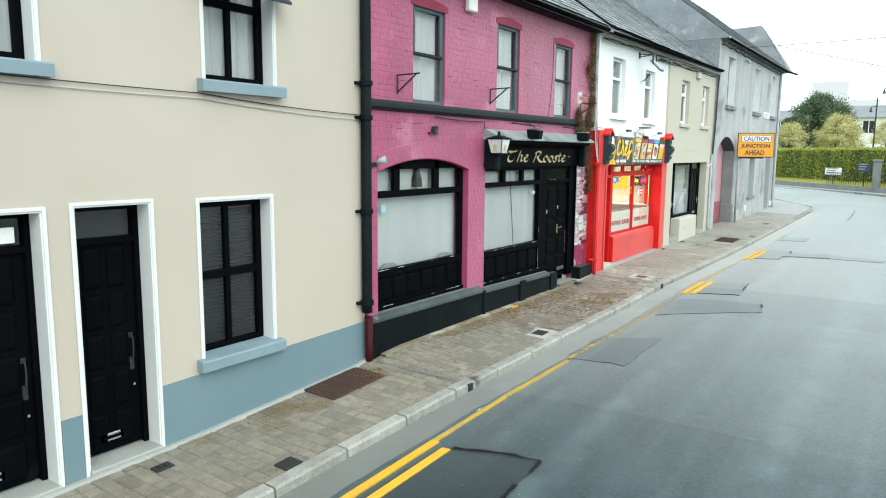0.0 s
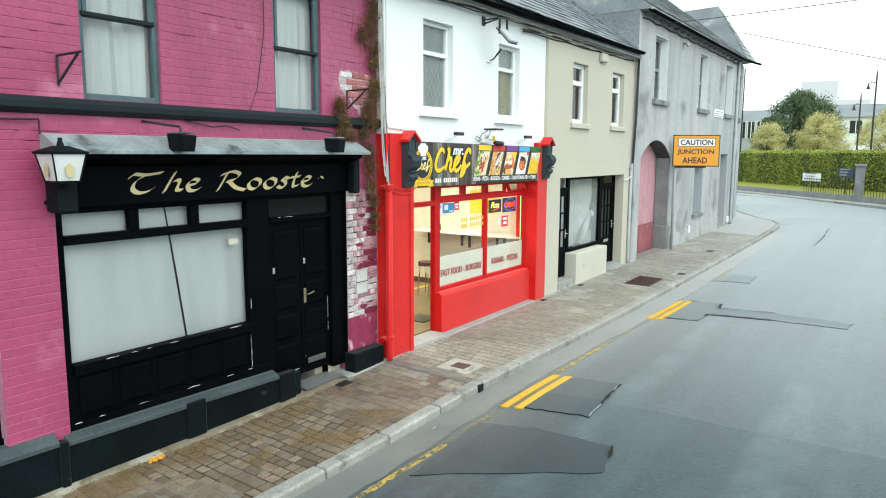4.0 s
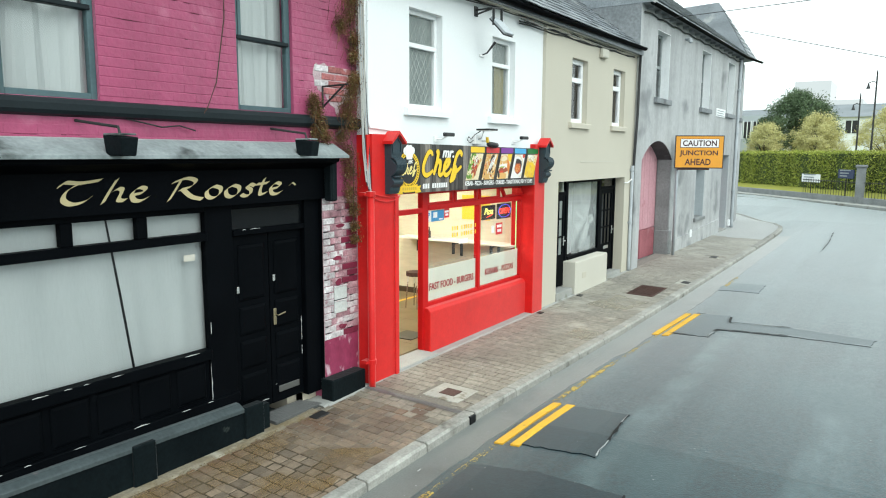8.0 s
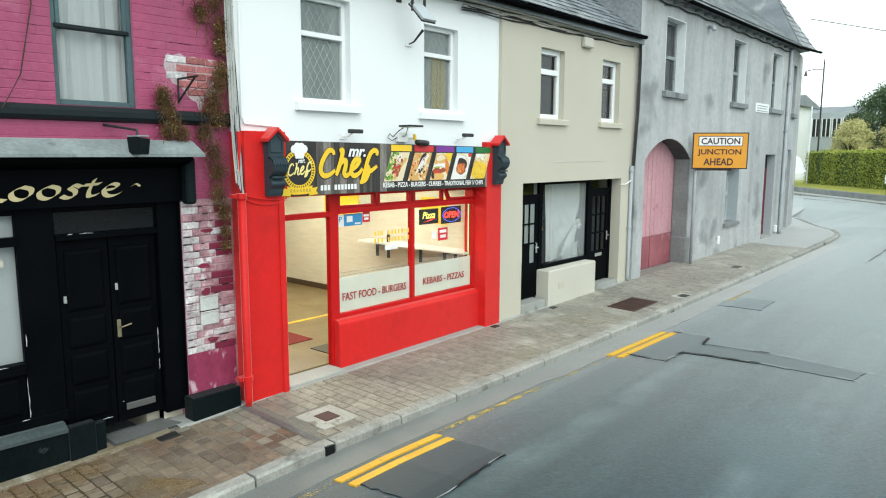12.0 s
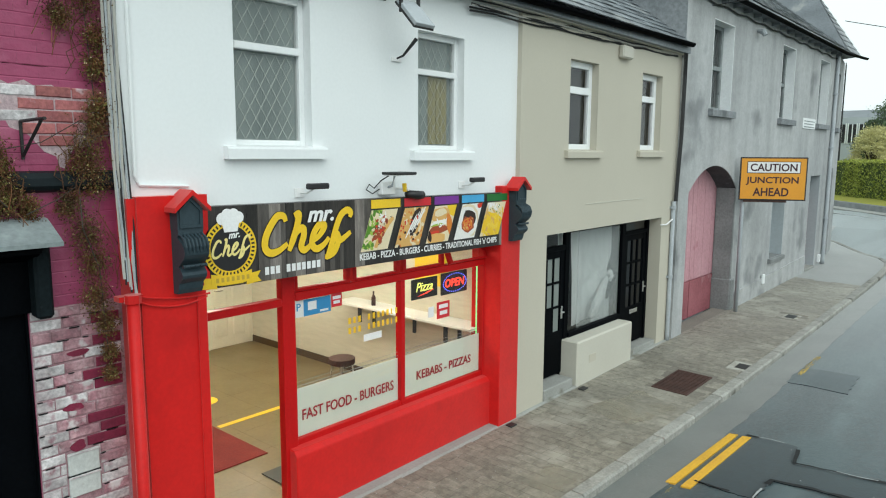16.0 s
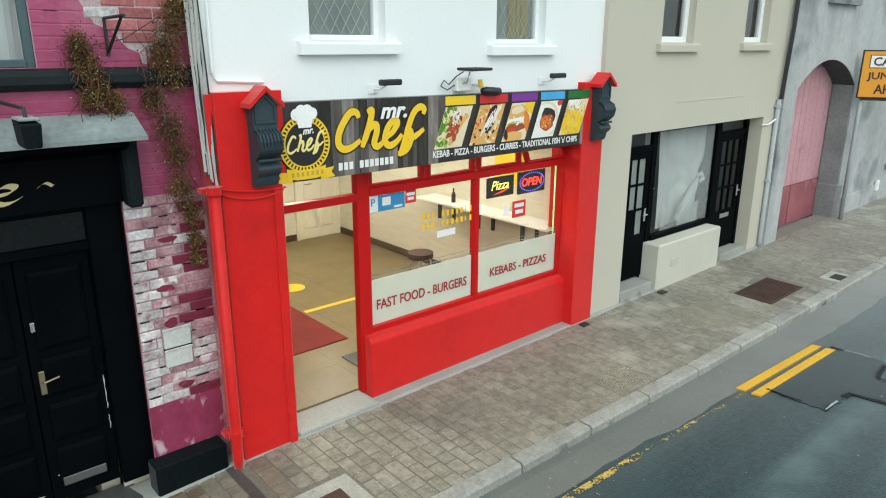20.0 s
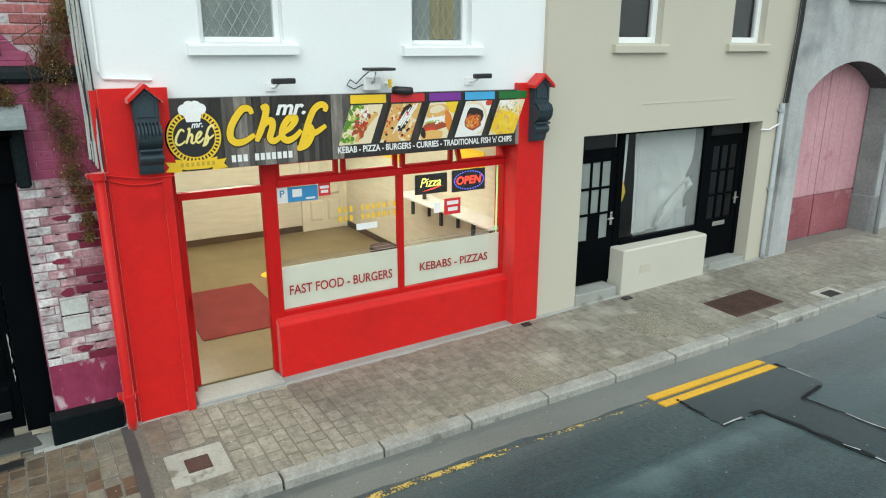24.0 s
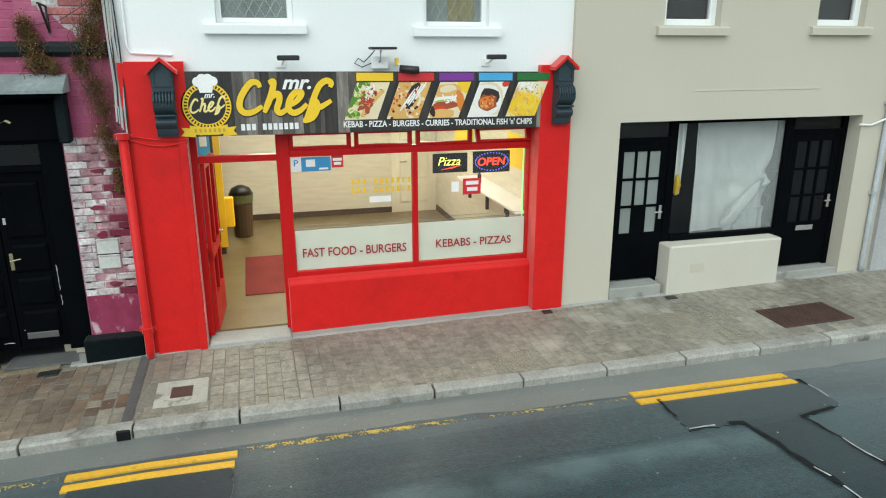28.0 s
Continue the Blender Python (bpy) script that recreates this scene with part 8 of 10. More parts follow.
GA = (23.72, 26.22, -0.3, 3.10)
GL = (28.78, 29.78, 0.88, 2.36)
GD = (32.08, 33.12, -0.3, 2.74)
part("wall", wall_mesh(bmesh.new(), XY, 0.55, 23.28, 34.0, -0.6, 6.2, GW + [GA, GL, GD]), "grey_render", grey, "stained grey cement render")
bm = bmesh.new()
arch_fill(bm, XY, 0.55, GA[0], GA[1], 2.62, 3.09, 3.10)
bmesh.ops.remove_doubles(bm, verts=bm.verts[:], dist=0.0005)
part("arch", bm, "grey_render", grey, "rendered segmental arch")
# arch underside with its shade put into the colour
soffit = bmesh.new()
mid, half = (GA[0] + GA[1]) / 2, (GA[1] - GA[0]) / 2
bow = (half * half + 0.47 ** 2) / (2 * 0.47)
ring_ = [(mid + (half - 0.003) * (1 - k / 8), 3.09 - bow + math.sqrt(bow * bow - (half * (1 - k / 8)) ** 2)) for k in range(17)]
rows = [[soffit.verts.new((x, y, z - 0.008)) for y, z in ring_] for x in (XY - 0.012, XY - 0.41)]
for k in range(16):
    soffit.faces.new((rows[0][k], rows[1][k], rows[1][k + 1], rows[0][k + 1]))
part("arch_soffit", soffit, "soffit_shade", grey, "arch underside coloured dark for its shade")
for y0, y1, z0, z1 in GW:
    window(grey, XY, y0, y1, z0, z1, 0.20, "old_sash", 0.07, (), ((z0 + z1) / 2,), sill=("gable", 0.10, 0.09, 0.13), lining="pale_reveal", inside="blind_dim", drapes=False, label="old sash window in a pale deep reveal", wallt=0.55)
window(grey, XY, *GL, 0.28, "far_grey", 0.08, (), (1.65,), sill=("stone", 0.08, 0.07, 0.10), lining="far_grey", inside="blind", drapes=False, label="blue-grey painted ground-floor window", wallt=0.55)
for leaf, (g0, g1) in enumerate(((23.72, 24.965), (24.985, 26.22))):
    gate = part("gate", boxm((XY - 0.45, XY - 0.42, g0, g1, 0.08, 3.05), bev=0.004), "pink_door", grey, "faded pink boarded gateway door")
    for k in range(6):
        b0, b1 = g0 + (g1 - g0) * k / 6 + 0.003, g0 + (g1 - g0) * (k + 1) / 6 - 0.003
        part("board", boxm((XY - 0.42, XY - 0.395 + 0.003 * (k % 2), b0, b1, 0.84, 3.05), bev=0.004), "pink_door", gate)
    part("kick_panel", boxm((XY - 0.42, XY - 0.38, g0 + 0.01, g1 - 0.01, 0.08, 0.82), bev=0.005), "kick_pink", gate, "darker scuffed lower panel")
part("gate_stop", boxm((XY - 0.44, XY - 0.43, 24.96, 24.99, 0.08, 3.05)), "gable", grey)
part("gateway_reveal", boxm((XY - 0.37, XY - 0.02, 26.18, 26.217, 0.0, 2.62)), "stone", grey, "rough stone reveal")
part("quoin", boxm((XY - 0.4, XY + 0.02, 26.16, 26.42, -0.2, 0.75), bev=0.03), "stone", grey, "stone wheel guard")
part("door", boxm((XY - 0.28, XY - 0.23, 32.08, 33.12, 0.15, 2.3), bev=0.006), "maroon", grey, "maroon front door")
part("door_reveal", boxm((XY - 0.23, XY - 0.002, 33.09, 33.118, 0.1, 2.72)), "far_grey", grey, "pale blue-grey reveal")
part("door_step", boxm((XY - 0.3, XY + 0.03, 32.09, 33.11, -0.3, 0.22), bev=0.01), "concrete", grey)
part("fanlight", boxm((XY - 0.26, XY - 0.25, 32.08, 33.12, 2.3, 2.74)), "room_shade", grey, "dark fanlight")
pl = bmesh.new()
prism(pl, [(26.45, -0.4), (28.6, -0.4), (28.6, 0.50), (26.45, 0.44)], "x", XY, XY + 0.03)
prism(pl, [(28.6, -0.4), (32.0, -0.4), (32.0, 0.62), (28.6, 0.50)], "x", XY, XY + 0.03)
part("plinth", pl, "grey_render", grey, "slightly proud rendered plinth")
wp = thing("wall_plate", (XY, 31.4, 4.0), "small pale plate with faded lines on the grey wall", "sign")
part("plate", boxm((XY, XY + 0.02, 30.83, 32.05, 3.96, 4.22), bev=0.004), "pale_reveal", wp)
for k in range(3):
    part("writing_bar", boxm((XY + 0.02, XY + 0.023, 30.93, 31.95 - 0.1 * (k % 2), 3.995 + 0.07 * k, 4.02 + 0.07 * k)), "blind", wp)
for yb, zb in ((28.29, 0.47), (33.5, 0.37)):
    solo("meter_box", boxm((XY + (0.03 if yb < 32 else 0), XY + 0.07, yb - 0.08, yb + 0.08, zb - 0.11, zb + 0.11), bev=0.008), "pvc", "small white meter box low on the grey wall", "meter box", "meter boxes")
sm = thing("security_light", (XY, 26.9, 5.75), "small grey lamp under the eave", "lamp")
part("head", tubes([[(XY, 26.9, 5.80), (XY + 0.12, 26.9, 5.78), (XY + 0.16, 26.9, 5.70)]], [0.03, 0.06, 0.05], 8), "galv", sm)
downpipe(XY + 0.06, 33.86, zp(33.8), 6.1, 0.05, "galv", "pale grey downpipe near the corner of the grey house", (1.5, 3.5, 5.0))
# caution sign on its post
cs = thing("road_sign", (-5.50, 26.14, zp(26.1)), "orange temporary road sign with black lettering on a post", "sign")
part("post", tubes([[(-5.52, 26.14, zp(26.1)), (-5.52, 26.14, 3.2)]], 0.038, 10), "galv", cs, "grey steel post", smooth=True)
# the plate, built flat and then turned towards the traffic
turn_sign = Matrix.Translation((-5.56, 26.00, 0)) @ Matrix.Rotation(radians(29), 4, "Z")


def plate(name, x0, x1, y0, y1, z0, z1, mat, label="", bev=0.0):
    bm = boxm((x0, x1, y0, y1, z0, z1), bev=bev)
    bmesh.ops.transform(bm, matrix=turn_sign, verts=bm.verts[:])
    return part(name, bm, mat, cs, label)


plate("plate", 0, 1.24, 0.0, 0.02, 2.40, 3.25, "sign_black", bev=0.004)
plate("face", 0.026, 1.214, -0.006, -0.001, 2.426, 3.224, "orange", "orange sign face")
plate("white_panel", 0.13, 1.11, -0.011, -0.0065, 2.935, 3.165, "sign_black")
plate("white_face", 0.142, 1.098, -0.015, -0.0115, 2.947, 3.153, "white")
plate("rail", 0.1, 0.9, 0.02, 0.05, 2.36, 2.40, "rust")
for z in (2.55, 3.05):
    plate("clip", 0.05, 0.14, 0.02, 0.10, z, z + 0.04, "galv")


def letter_y(text, x0, z0, w, h, y, parent, mat):
    ob = lettering("lettering", text, (0, 0, 0), h, w, mat, parent, 0.0, 0.022, deep=0.003)
    for v in ob.data.vertices:
        d, u, z = v.co
        v.co = turn_sign @ Vector((x0 + u, y - d, z0 + z))
    return ob


letter_y("CAUTION", 0.19, 2.975, 0.86, 0.15, -0.0155, cs, "sign_maroon")
letter_y("JUNCTION", 0.12, 2.70, 0.97, 0.165, -0.0065, cs, "sign_maroon")
letter_y("AHEAD", 0.26, 2.485, 0.66, 0.165, -0.0065, cs, "sign_maroon")
# the bent end of the house
bend = Matrix.Translation((XY, 34.0, 0)) @ Matrix.Rotation(radians(8), 4, "Z")
bm = wall_mesh(bmesh.new(), 0.0, 0.5, 0.0, 3.4, -0.6, 6.2, [(1.0, 1.85, 0.2, 2.9), (1.1, 1.9, 4.1, 5.7)])
bmesh.ops.transform(bm, matrix=bend, verts=bm.verts[:])
part("wall", bm, "grey_render", grey, "grey rendered wall turning away at the corner")
bm = boxm((-0.3, -0.25, 1.0, 1.85, 0.2, 2.9), (-0.3, -0.25, 1.1, 1.9, 4.1, 5.7))
bmesh.ops.transform(bm, matrix=bend, verts=bm.verts[:])
part("openings", bm, "room_shade", grey, "dark door and window in the end wall")
bm = boxm((0.0, 0.1, 1.0, 2.0, 3.97, 4.1))
bmesh.ops.transform(bm, matrix=bend, verts=bm.verts[:])
part("sill", bm, "gable", grey)
e0, e1 = bend @ Vector((0, 3.4, 0)), Vector((-12.3, 40.0, 0))
bm = bmesh.new()
prism(bm, [(e0.x, e0.y), (e0.x - 0.1, e0.y - 0.5), (e1.x, e1.y - 0.5), (e1.x, e1.y)], "z", -0.6, 6.2)
part("wall", bm, "grey_render", grey)
bm = prism(bmesh.new(), [(XY - 0.004, 4.9), (XY - 0.004, 6.19), (-9.0, 8.95), (-12.3, 6.2), (-12.3, 4.9)], "y", 23.268, 23.279)
part("gable", bm, "gable", grey, "dark rendered gable wall rising over the lower roof")
bm = prism(bmesh.new(), [(XY - 0.5, -0.5), (-12.3, -0.5), (-12.3, 6.2), (XY - 0.5, 6.2)], "y", 23.33, 23.55)
part("gable_base", bm, "gable", grey)
# roofs
bm = prism(bmesh.new(), [(XY + 0.24, 6.18), (-9.0, 9.0), (-12.5, 6.18), (-12.5, 6.1), (XY + 0.24, 6.1)], "y", 23.26, 34.2)
groof = part("roof", bm, "slate", grey, "slate roof of the grey house")
slates("slate_covering", groof, 23.26, 34.2, (XY + 0.25, 6.18), (-9.0, 9.02), 0.30, 0.22, 3)
bm = bmesh.new()
P = {k: bm.verts.new(v) for k, v in dict(a=(XY + 0.24, 34.1, 6.16), c=(-5.62, 36.75, 6.32), d=(-12.5, 40.4, 6.2), r2=(-6.95, 35.9, 8.46), r3=(-12.4, 37.2, 8.5), z=(-12.5, 34.2, 6.2)).items()}
for f in (("a", "c", "r2"), ("c", "d", "r3", "r2"), ("a", "r2", "r3", "z"), ("d", "z", "r3"), ("a", "z", "d", "c")):
    bm.faces.new([P[k] for k in f])
bmesh.ops.recalc_face_normals(bm, faces=bm.faces[:])
hip = part("hip_roof", bm, "slate", grey, "hipped slate roof at the corner")
A_, C_, T_ = Vector((XY + 0.24, 34.1, 6.16)), Vector((-5.62, 36.75, 6.32)), Vector((-6.95, 35.9, 8.46))
nn = (C_ - A_).cross(T_ - A_).normalized()
nn = nn if nn.x > 0 else -nn
rh = random.Random(77)
hv, hf = [], []
for j in range(12):
    v0, v1 = j / 12, min(1.0, (j + 1.12) / 12)
    lo0, lo1, hi0, hi1 = A_.lerp(T_, v0), C_.lerp(T_, v0), A_.lerp(T_, v1), C_.lerp(T_, v1)
    n = max(1, round((lo1 - lo0).length / 0.29))
    for i in range(n):
        f0, f1 = max(0, (i - 0.5 * (j % 2)) / n), min(1, (i + 0.98 - 0.5 * (j % 2)) / n)
        if f1 - f0 < 0.1 / n:
            continue
        k, up, sl = len(hv), nn * (0.026 + rh.uniform(-0.004, 0.006)), (A_ - T_) * rh.uniform(-0.004, 0.004)
        q0, q1 = lo0.lerp(lo1, f0) + up + sl, lo0.lerp(lo1, f1) + up + sl
        hv += [tuple(q0), tuple(q1), tuple(hi0.lerp(hi1, f1) + nn * 0.006), tuple(hi0.lerp(hi1, f0) + nn * 0.006), tuple(q0 - nn * 0.016), tuple(q1 - nn * 0.016)]
        hf += [(k, k + 1, k + 2, k + 3), (k, k + 4, k + 5, k + 1)]
ob = many("slate_covering", hv, hf, "slate")
ob.parent = hip
tagged(ob, "overlapping weathered slates", kind="stuff")
gutter(grey, XY + 0.24, 23.3, 34.0, 6.10, 6.12, "black")
gutter(grey, XY + 0.24, 34.0, 36.7, 6.12, 6.25, "black")
for k in range(18):
    part("eave_bracket", boxm((XY, XY + 0.15, 23.6 + k * 0.6, 23.64 + k * 0.6, 6.02, 6.08)), "gable", grey)
ec = thing("eave_cable", (XY, 28, 6.0), "dark cables looped along under the eave of the grey house", "cable")
part("strand", tubes([[(XY + 0.03, 23.4 + k * 0.55, 5.93 + 0.04 * (k % 2)) for k in range(20)]], 0.016, 5), "cable", ec)

# lower roof over pub, white and tan houses
low = thing("roof", (-7.5, 15, 5.1), "low slate roof running over three houses", "roof")
bm = prism(bmesh.new(), [(XB + 0.28, 5.05), (-9.2, 7.75), (-12.4, 5.05), (-12.4, 4.95), (XB + 0.28, 4.95)], "y", 6.74, 23.29)
lowb = part("deck", bm, "slate", low)
slates("slate_covering", lowb, 6.76, 13.9, (XB + 0.30, 5.05), (-9.2, 7.77), 0.28, 0.20, 1)
slates("slate_covering", lowb, 13.92, 23.27, (XB + 0.32, 5.09), (-9.2, 7.80), 0.28, 0.20, 2)
bm = bmesh.new()
prism(bm, [(13.86, 0), (13.98, 0), (13.98, 0.07), (13.86, 0.07)], "x", 0, 4.3)
bmesh.ops.transform(bm, matrix=Matrix.Translation((XB + 0.3, 0, 5.05)) @ Matrix.Rotation(math.atan2(2.72, -3.62), 4, Vector((0, -1, 0))), verts=bm.verts[:])
part("verge", bm, "lead", low, "mortared joint between two roofs")
gutter(low, XB + 0.30, 6.76, 13.85, 4.98, 5.0, "black")
gutter(low, XB + 0.34, 13.9, 23.2, 4.97, 5.10, "black")
bm = bmesh.new()
prism(bm, [(7.0, 4.93), (23.26, 4.96), (23.26, 5.05), (7.0, 5.02)], "x", XB + 0.17, XB + 0.21)
part("fascia", bm, "black_worn", low, "dark eave board")
bm = bmesh.new()
prism(bm, [(6.9, 4.92), (13.83, 4.93), (13.83, 5.03), (6.9, 5.0)], "x", XB - 0.1, XB + 0.21)
part("soffit", bm, "black_worn", low)
bm = bmesh.new()
prism(bm, [(13.84, 4.93), (23.26, 4.94), (23.26, 5.06), (13.84, 5.03)], "x", XB - 0.1, XB + 0.21)
part("soffit", bm, "cream", low, "faded cream eave boards")
lc = thing("eave_cable", (XB, 18, 4.9), "black cables clipped along below the low eave", "cable")
part("strand", tubes([[(XW + 0.06, 14.0 + k * 0.66, 4.86 + 0.025 * (k % 2) + 0.012 * k) for k in range(15)]], 0.013, 5), "cable", lc)
part("strand", tubes([[(XW + 0.09, 14.0 + k * 0.66, 4.82 + 0.02 * ((k + 1) % 2) + 0.014 * k) for k in range(15)]], 0.009, 5), "cable", lc)
re_ = random.Random(51)
for q in range(4):
    part("strand", tubes([[(XW + 0.05 + 0.03 * re_.random(), 17.6 + k * 0.42, 4.80 + 0.022 * q + re_.uniform(-0.028, 0.028) + 0.006 * k) for k in range(14)]], 0.011, 5), "cable" if q != 2 else "cable_pale", lc)
ow = thing("overhead_wire", (XY, 25, 6), "thin overhead wires crossing the street", "cable")
part("wire", tubes([sag((-5.62, 24.2, 5.87), (12, 16.3, 4.88), 0.03, 12)], 0.008, 5), "cable", ow)
part("wire", tubes([sag((-7.4, 42.9, 8.46), (14, 35.9, 1.9), 0.05, 12)], 0.014, 5), "cable", ow)
solo("wall_rear", boxm((-12.6, -12.4, 6.7, 23.3, -0.5, 5.0)), "gable", "plain rear wall closing the row", "wall", kind="structure")


# ---- beyond the junction ----
GZ = 0.28
HA, HB = Vector((-12.1, 64.0, 0)), Vector((4.0, 45.0, 0))
hd = (HB - HA).normalized()
hn = Vector((hd.y, -hd.x, 0))
if hn.y > 0:
    hn = -hn


def along(d, off=0.0, z=0.0):
    return HA + hd * d + hn * off + Vector((0, 0, z))


HL = (HB - HA).length
bm = bmesh.new()
pts = [along(-10, 3.3), along(HL + 30, 3.3), along(HL + 30, 2.0), along(-10, 2.0)]
prism(bm, [(p.x, p.y) for p in pts], "z", -0.2, GZ + 0.02)
far_pave = solo("pavement", bm, "concrete", "pale pavement on the far side of the junction", "pavement", kind="structure")
bm = bmesh.new()
prism(bm, [(p.x, p.y) for p in (along(-2, 2.4), along(HL + 30, 2.4), along(HL + 30, 2.0), along(-2, 2.0))], "z", 0, GZ + 0.32)
solo("low_wall", bm, "stone", "low grey stone wall edging the lawn", "wall", kind="structure")
bm = bmesh.new()
rows = [[bm.verts.new(along(d, off, z)) for d in (-30, 0, HL, HL + 40)] for off, z in ((2.0, -0.3), (2.0, GZ + 0.22), (0.6, GZ + 0.50), (-30, GZ + 0.50))]
for r0, r1 in zip(rows, rows[1:]):
    for i in range(3):
        bm.faces.new((r0[i], r0[i + 1], r1[i + 1], r1[i]))
bmesh.ops.recalc_face_normals(bm, faces=bm.faces[:])
solo("lawn", bm, "grass", "yellow-green lawn behind the low wall", "grass", kind="structure")


def leaves(name, place, count, size, material, seed, parent=None, label="", kind="stuff", flat=0.0):
    """Many small leaf blades, each a bent pair of triangles."""
    r = random.Random(seed)
    verts, faces = [], []
    for _ in range(count):
        c = Vector(place(r))
        a, b = Vector((r.gauss(0, 1), r.gauss(0, 1), r.gauss(0, 1))).normalized(), Vector((r.gauss(0, 1), r.gauss(0, 1), r.gauss(0, 1) - flat))
        b = (b - a * b.dot(a)).normalized()
        s = size * r.uniform(0.6, 1.3)
        k = len(verts)
        verts += [c - a * s, c + b * s * 0.45 + a.cross(b) * s * 0.15, c + a * s, c - b * s * 0.45 + a.cross(b) * s * 0.15]
        faces.append((k, k + 1, k + 2, k + 3))
    ob = many(name, [tuple(v) for v in verts], faces, material)
    if parent:
        ob.parent = parent
        if parent.type == "EMPTY":
            ob.matrix_parent_inverse = parent.matrix_basis.inverted()
    return tagged(ob, label, kind=kind)


hedge = thing("hedge", along(HL / 2, 0, GZ), "long clipped green hedge with ragged leafy face", "hedge")
bm = bmesh.new()
prism(bm, [(p.x, p.y) for p in (along(1.2, 0.55), along(HL + 26, 0.55), along(HL + 26, -1.2), along(1.2, -1.2))], "z", GZ + 0.2, GZ + 2.58)
# plain block under the leaves, its shade put into the colour
part("core", bm, "hedge_core", hedge, "solid core coloured dark for the hedge's shaded inside")


def hedge_place(r):
    d = r.uniform(1.0, HL + 26)
    wob = 0.12 * math.sin(d * 1.7) + 0.08 * math.sin(d * 4.1)
    if r.random() < 0.3:
        return along(d, r.uniform(-1.2, 0.7), GZ + 2.63 + 0.06 * math.sin(d * 2.3) + r.gauss(0, 0.05))
    if r.random() < 0.05:
        return along(1.15 + r.gauss(0, 0.06), r.uniform(-1.2, 0.6), GZ + r.uniform(0.3, 2.62))
    return along(d, 0.62 + wob * 0.7 + r.gauss(0, 0.07), GZ + 0.3 + 2.33 * r.random())


leaves("leaves", hedge_place, 60000, 0.06, "leaf", 11, hedge, "small yellow-green leaves")

# gate pillars, railings and boards in front of the hedge
def pillar(d, h, w=0.55):
    t = thing("gate_pillar", along(d, 2.2, GZ), "grey stone gate pillar with a flat cap", "pillar", "gate pillars")
    c = along(d, 2.2)
    part("shaft", boxm((c.x - w / 2, c.x + w / 2, c.y - w / 2, c.y + w / 2, GZ - 0.1, GZ + h), bev=0.02), "stone", t)
    part("cap", boxm((c.x - w / 2 - 0.06, c.x + w / 2 + 0.06, c.y - w / 2 - 0.06, c.y + w / 2 + 0.06, GZ + h, GZ + h + 0.14), bev=0.03), "stone", t)


PD = 17.4
pillar(PD, 1.85, 0.42)
pillar(0.6, 2.3, 0.9)
rail = thing("railing", along(PD - 3, 2.3, GZ), "black iron railings on the low wall", "railing")
for k in range(44):
    d = PD - 4.6 + k * 0.22 if k < 20 else PD + 0.5 + (k - 20) * 0.22
    c = along(d, 2.25)
    part("bar", tubes([[(c.x, c.y, GZ + 0.3), (c.x, c.y, GZ + 1.15)]], 0.012, 5), "iron", rail)
for a, b in ((PD - 4.7, PD - 0.3), (PD + 0.3, PD + 5.8)):
    p, q = along(a, 2.25, GZ + 1.08), along(b, 2.25, GZ + 1.08)
    part("rail", tubes([[p, q]], 0.02, 6), "iron", rail)
for d, w, z0, z1, mt, lb in ((13.1, 1.6, 0.94, 1.40, "white", "white notice board in front of the hedge"), (16.05, 1.2, 1.25, 1.72, "neon_panel", "dark blue notice board by the gate")):
    if mt == "neon_panel":
        mt = "blue_dark"
        M["blue_dark"] = plain("dark_blue_panel", (0.015, 0.03, 0.09), 0.5)
    a, b = along(d - w / 2, 2.0), along(d + w / 2, 2.0)
    bm = prism(bmesh.new(), [(a.x, a.y), (b.x, b.y), (b.x + hn.x * 0.06, b.y + hn.y * 0.06), (a.x + hn.x * 0.06, a.y + hn.y * 0.06)], "z", GZ + z0, GZ + z1)
    nb = thing("notice_board", along(d, 2.0, GZ), lb, "sign")
    part("panel", bm, mt, nb)
    part("post", tubes([[along(d, 2.0, GZ + 0.2), along(d, 2.0, GZ + z0)]], 0.03, 6), "iron", nb)
    bm = bmesh.new()
    for k in range(3):
        u, v = along(d - w * 0.38, 2.065), along(d + w * (0.1 + 0.1 * k), 2.065)
        prism(bm, [(u.x, u.y), (v.x, v.y), (v.x + hn.x * 0.01, v.y + hn.y * 0.01), (u.x + hn.x * 0.01, u.y + hn.y * 0.01)], "z", GZ + z0 + 0.1 + 0.15 * k, GZ + z0 + 0.16 + 0.15 * k)
    part("writing_bars", bm, "blind", nb)


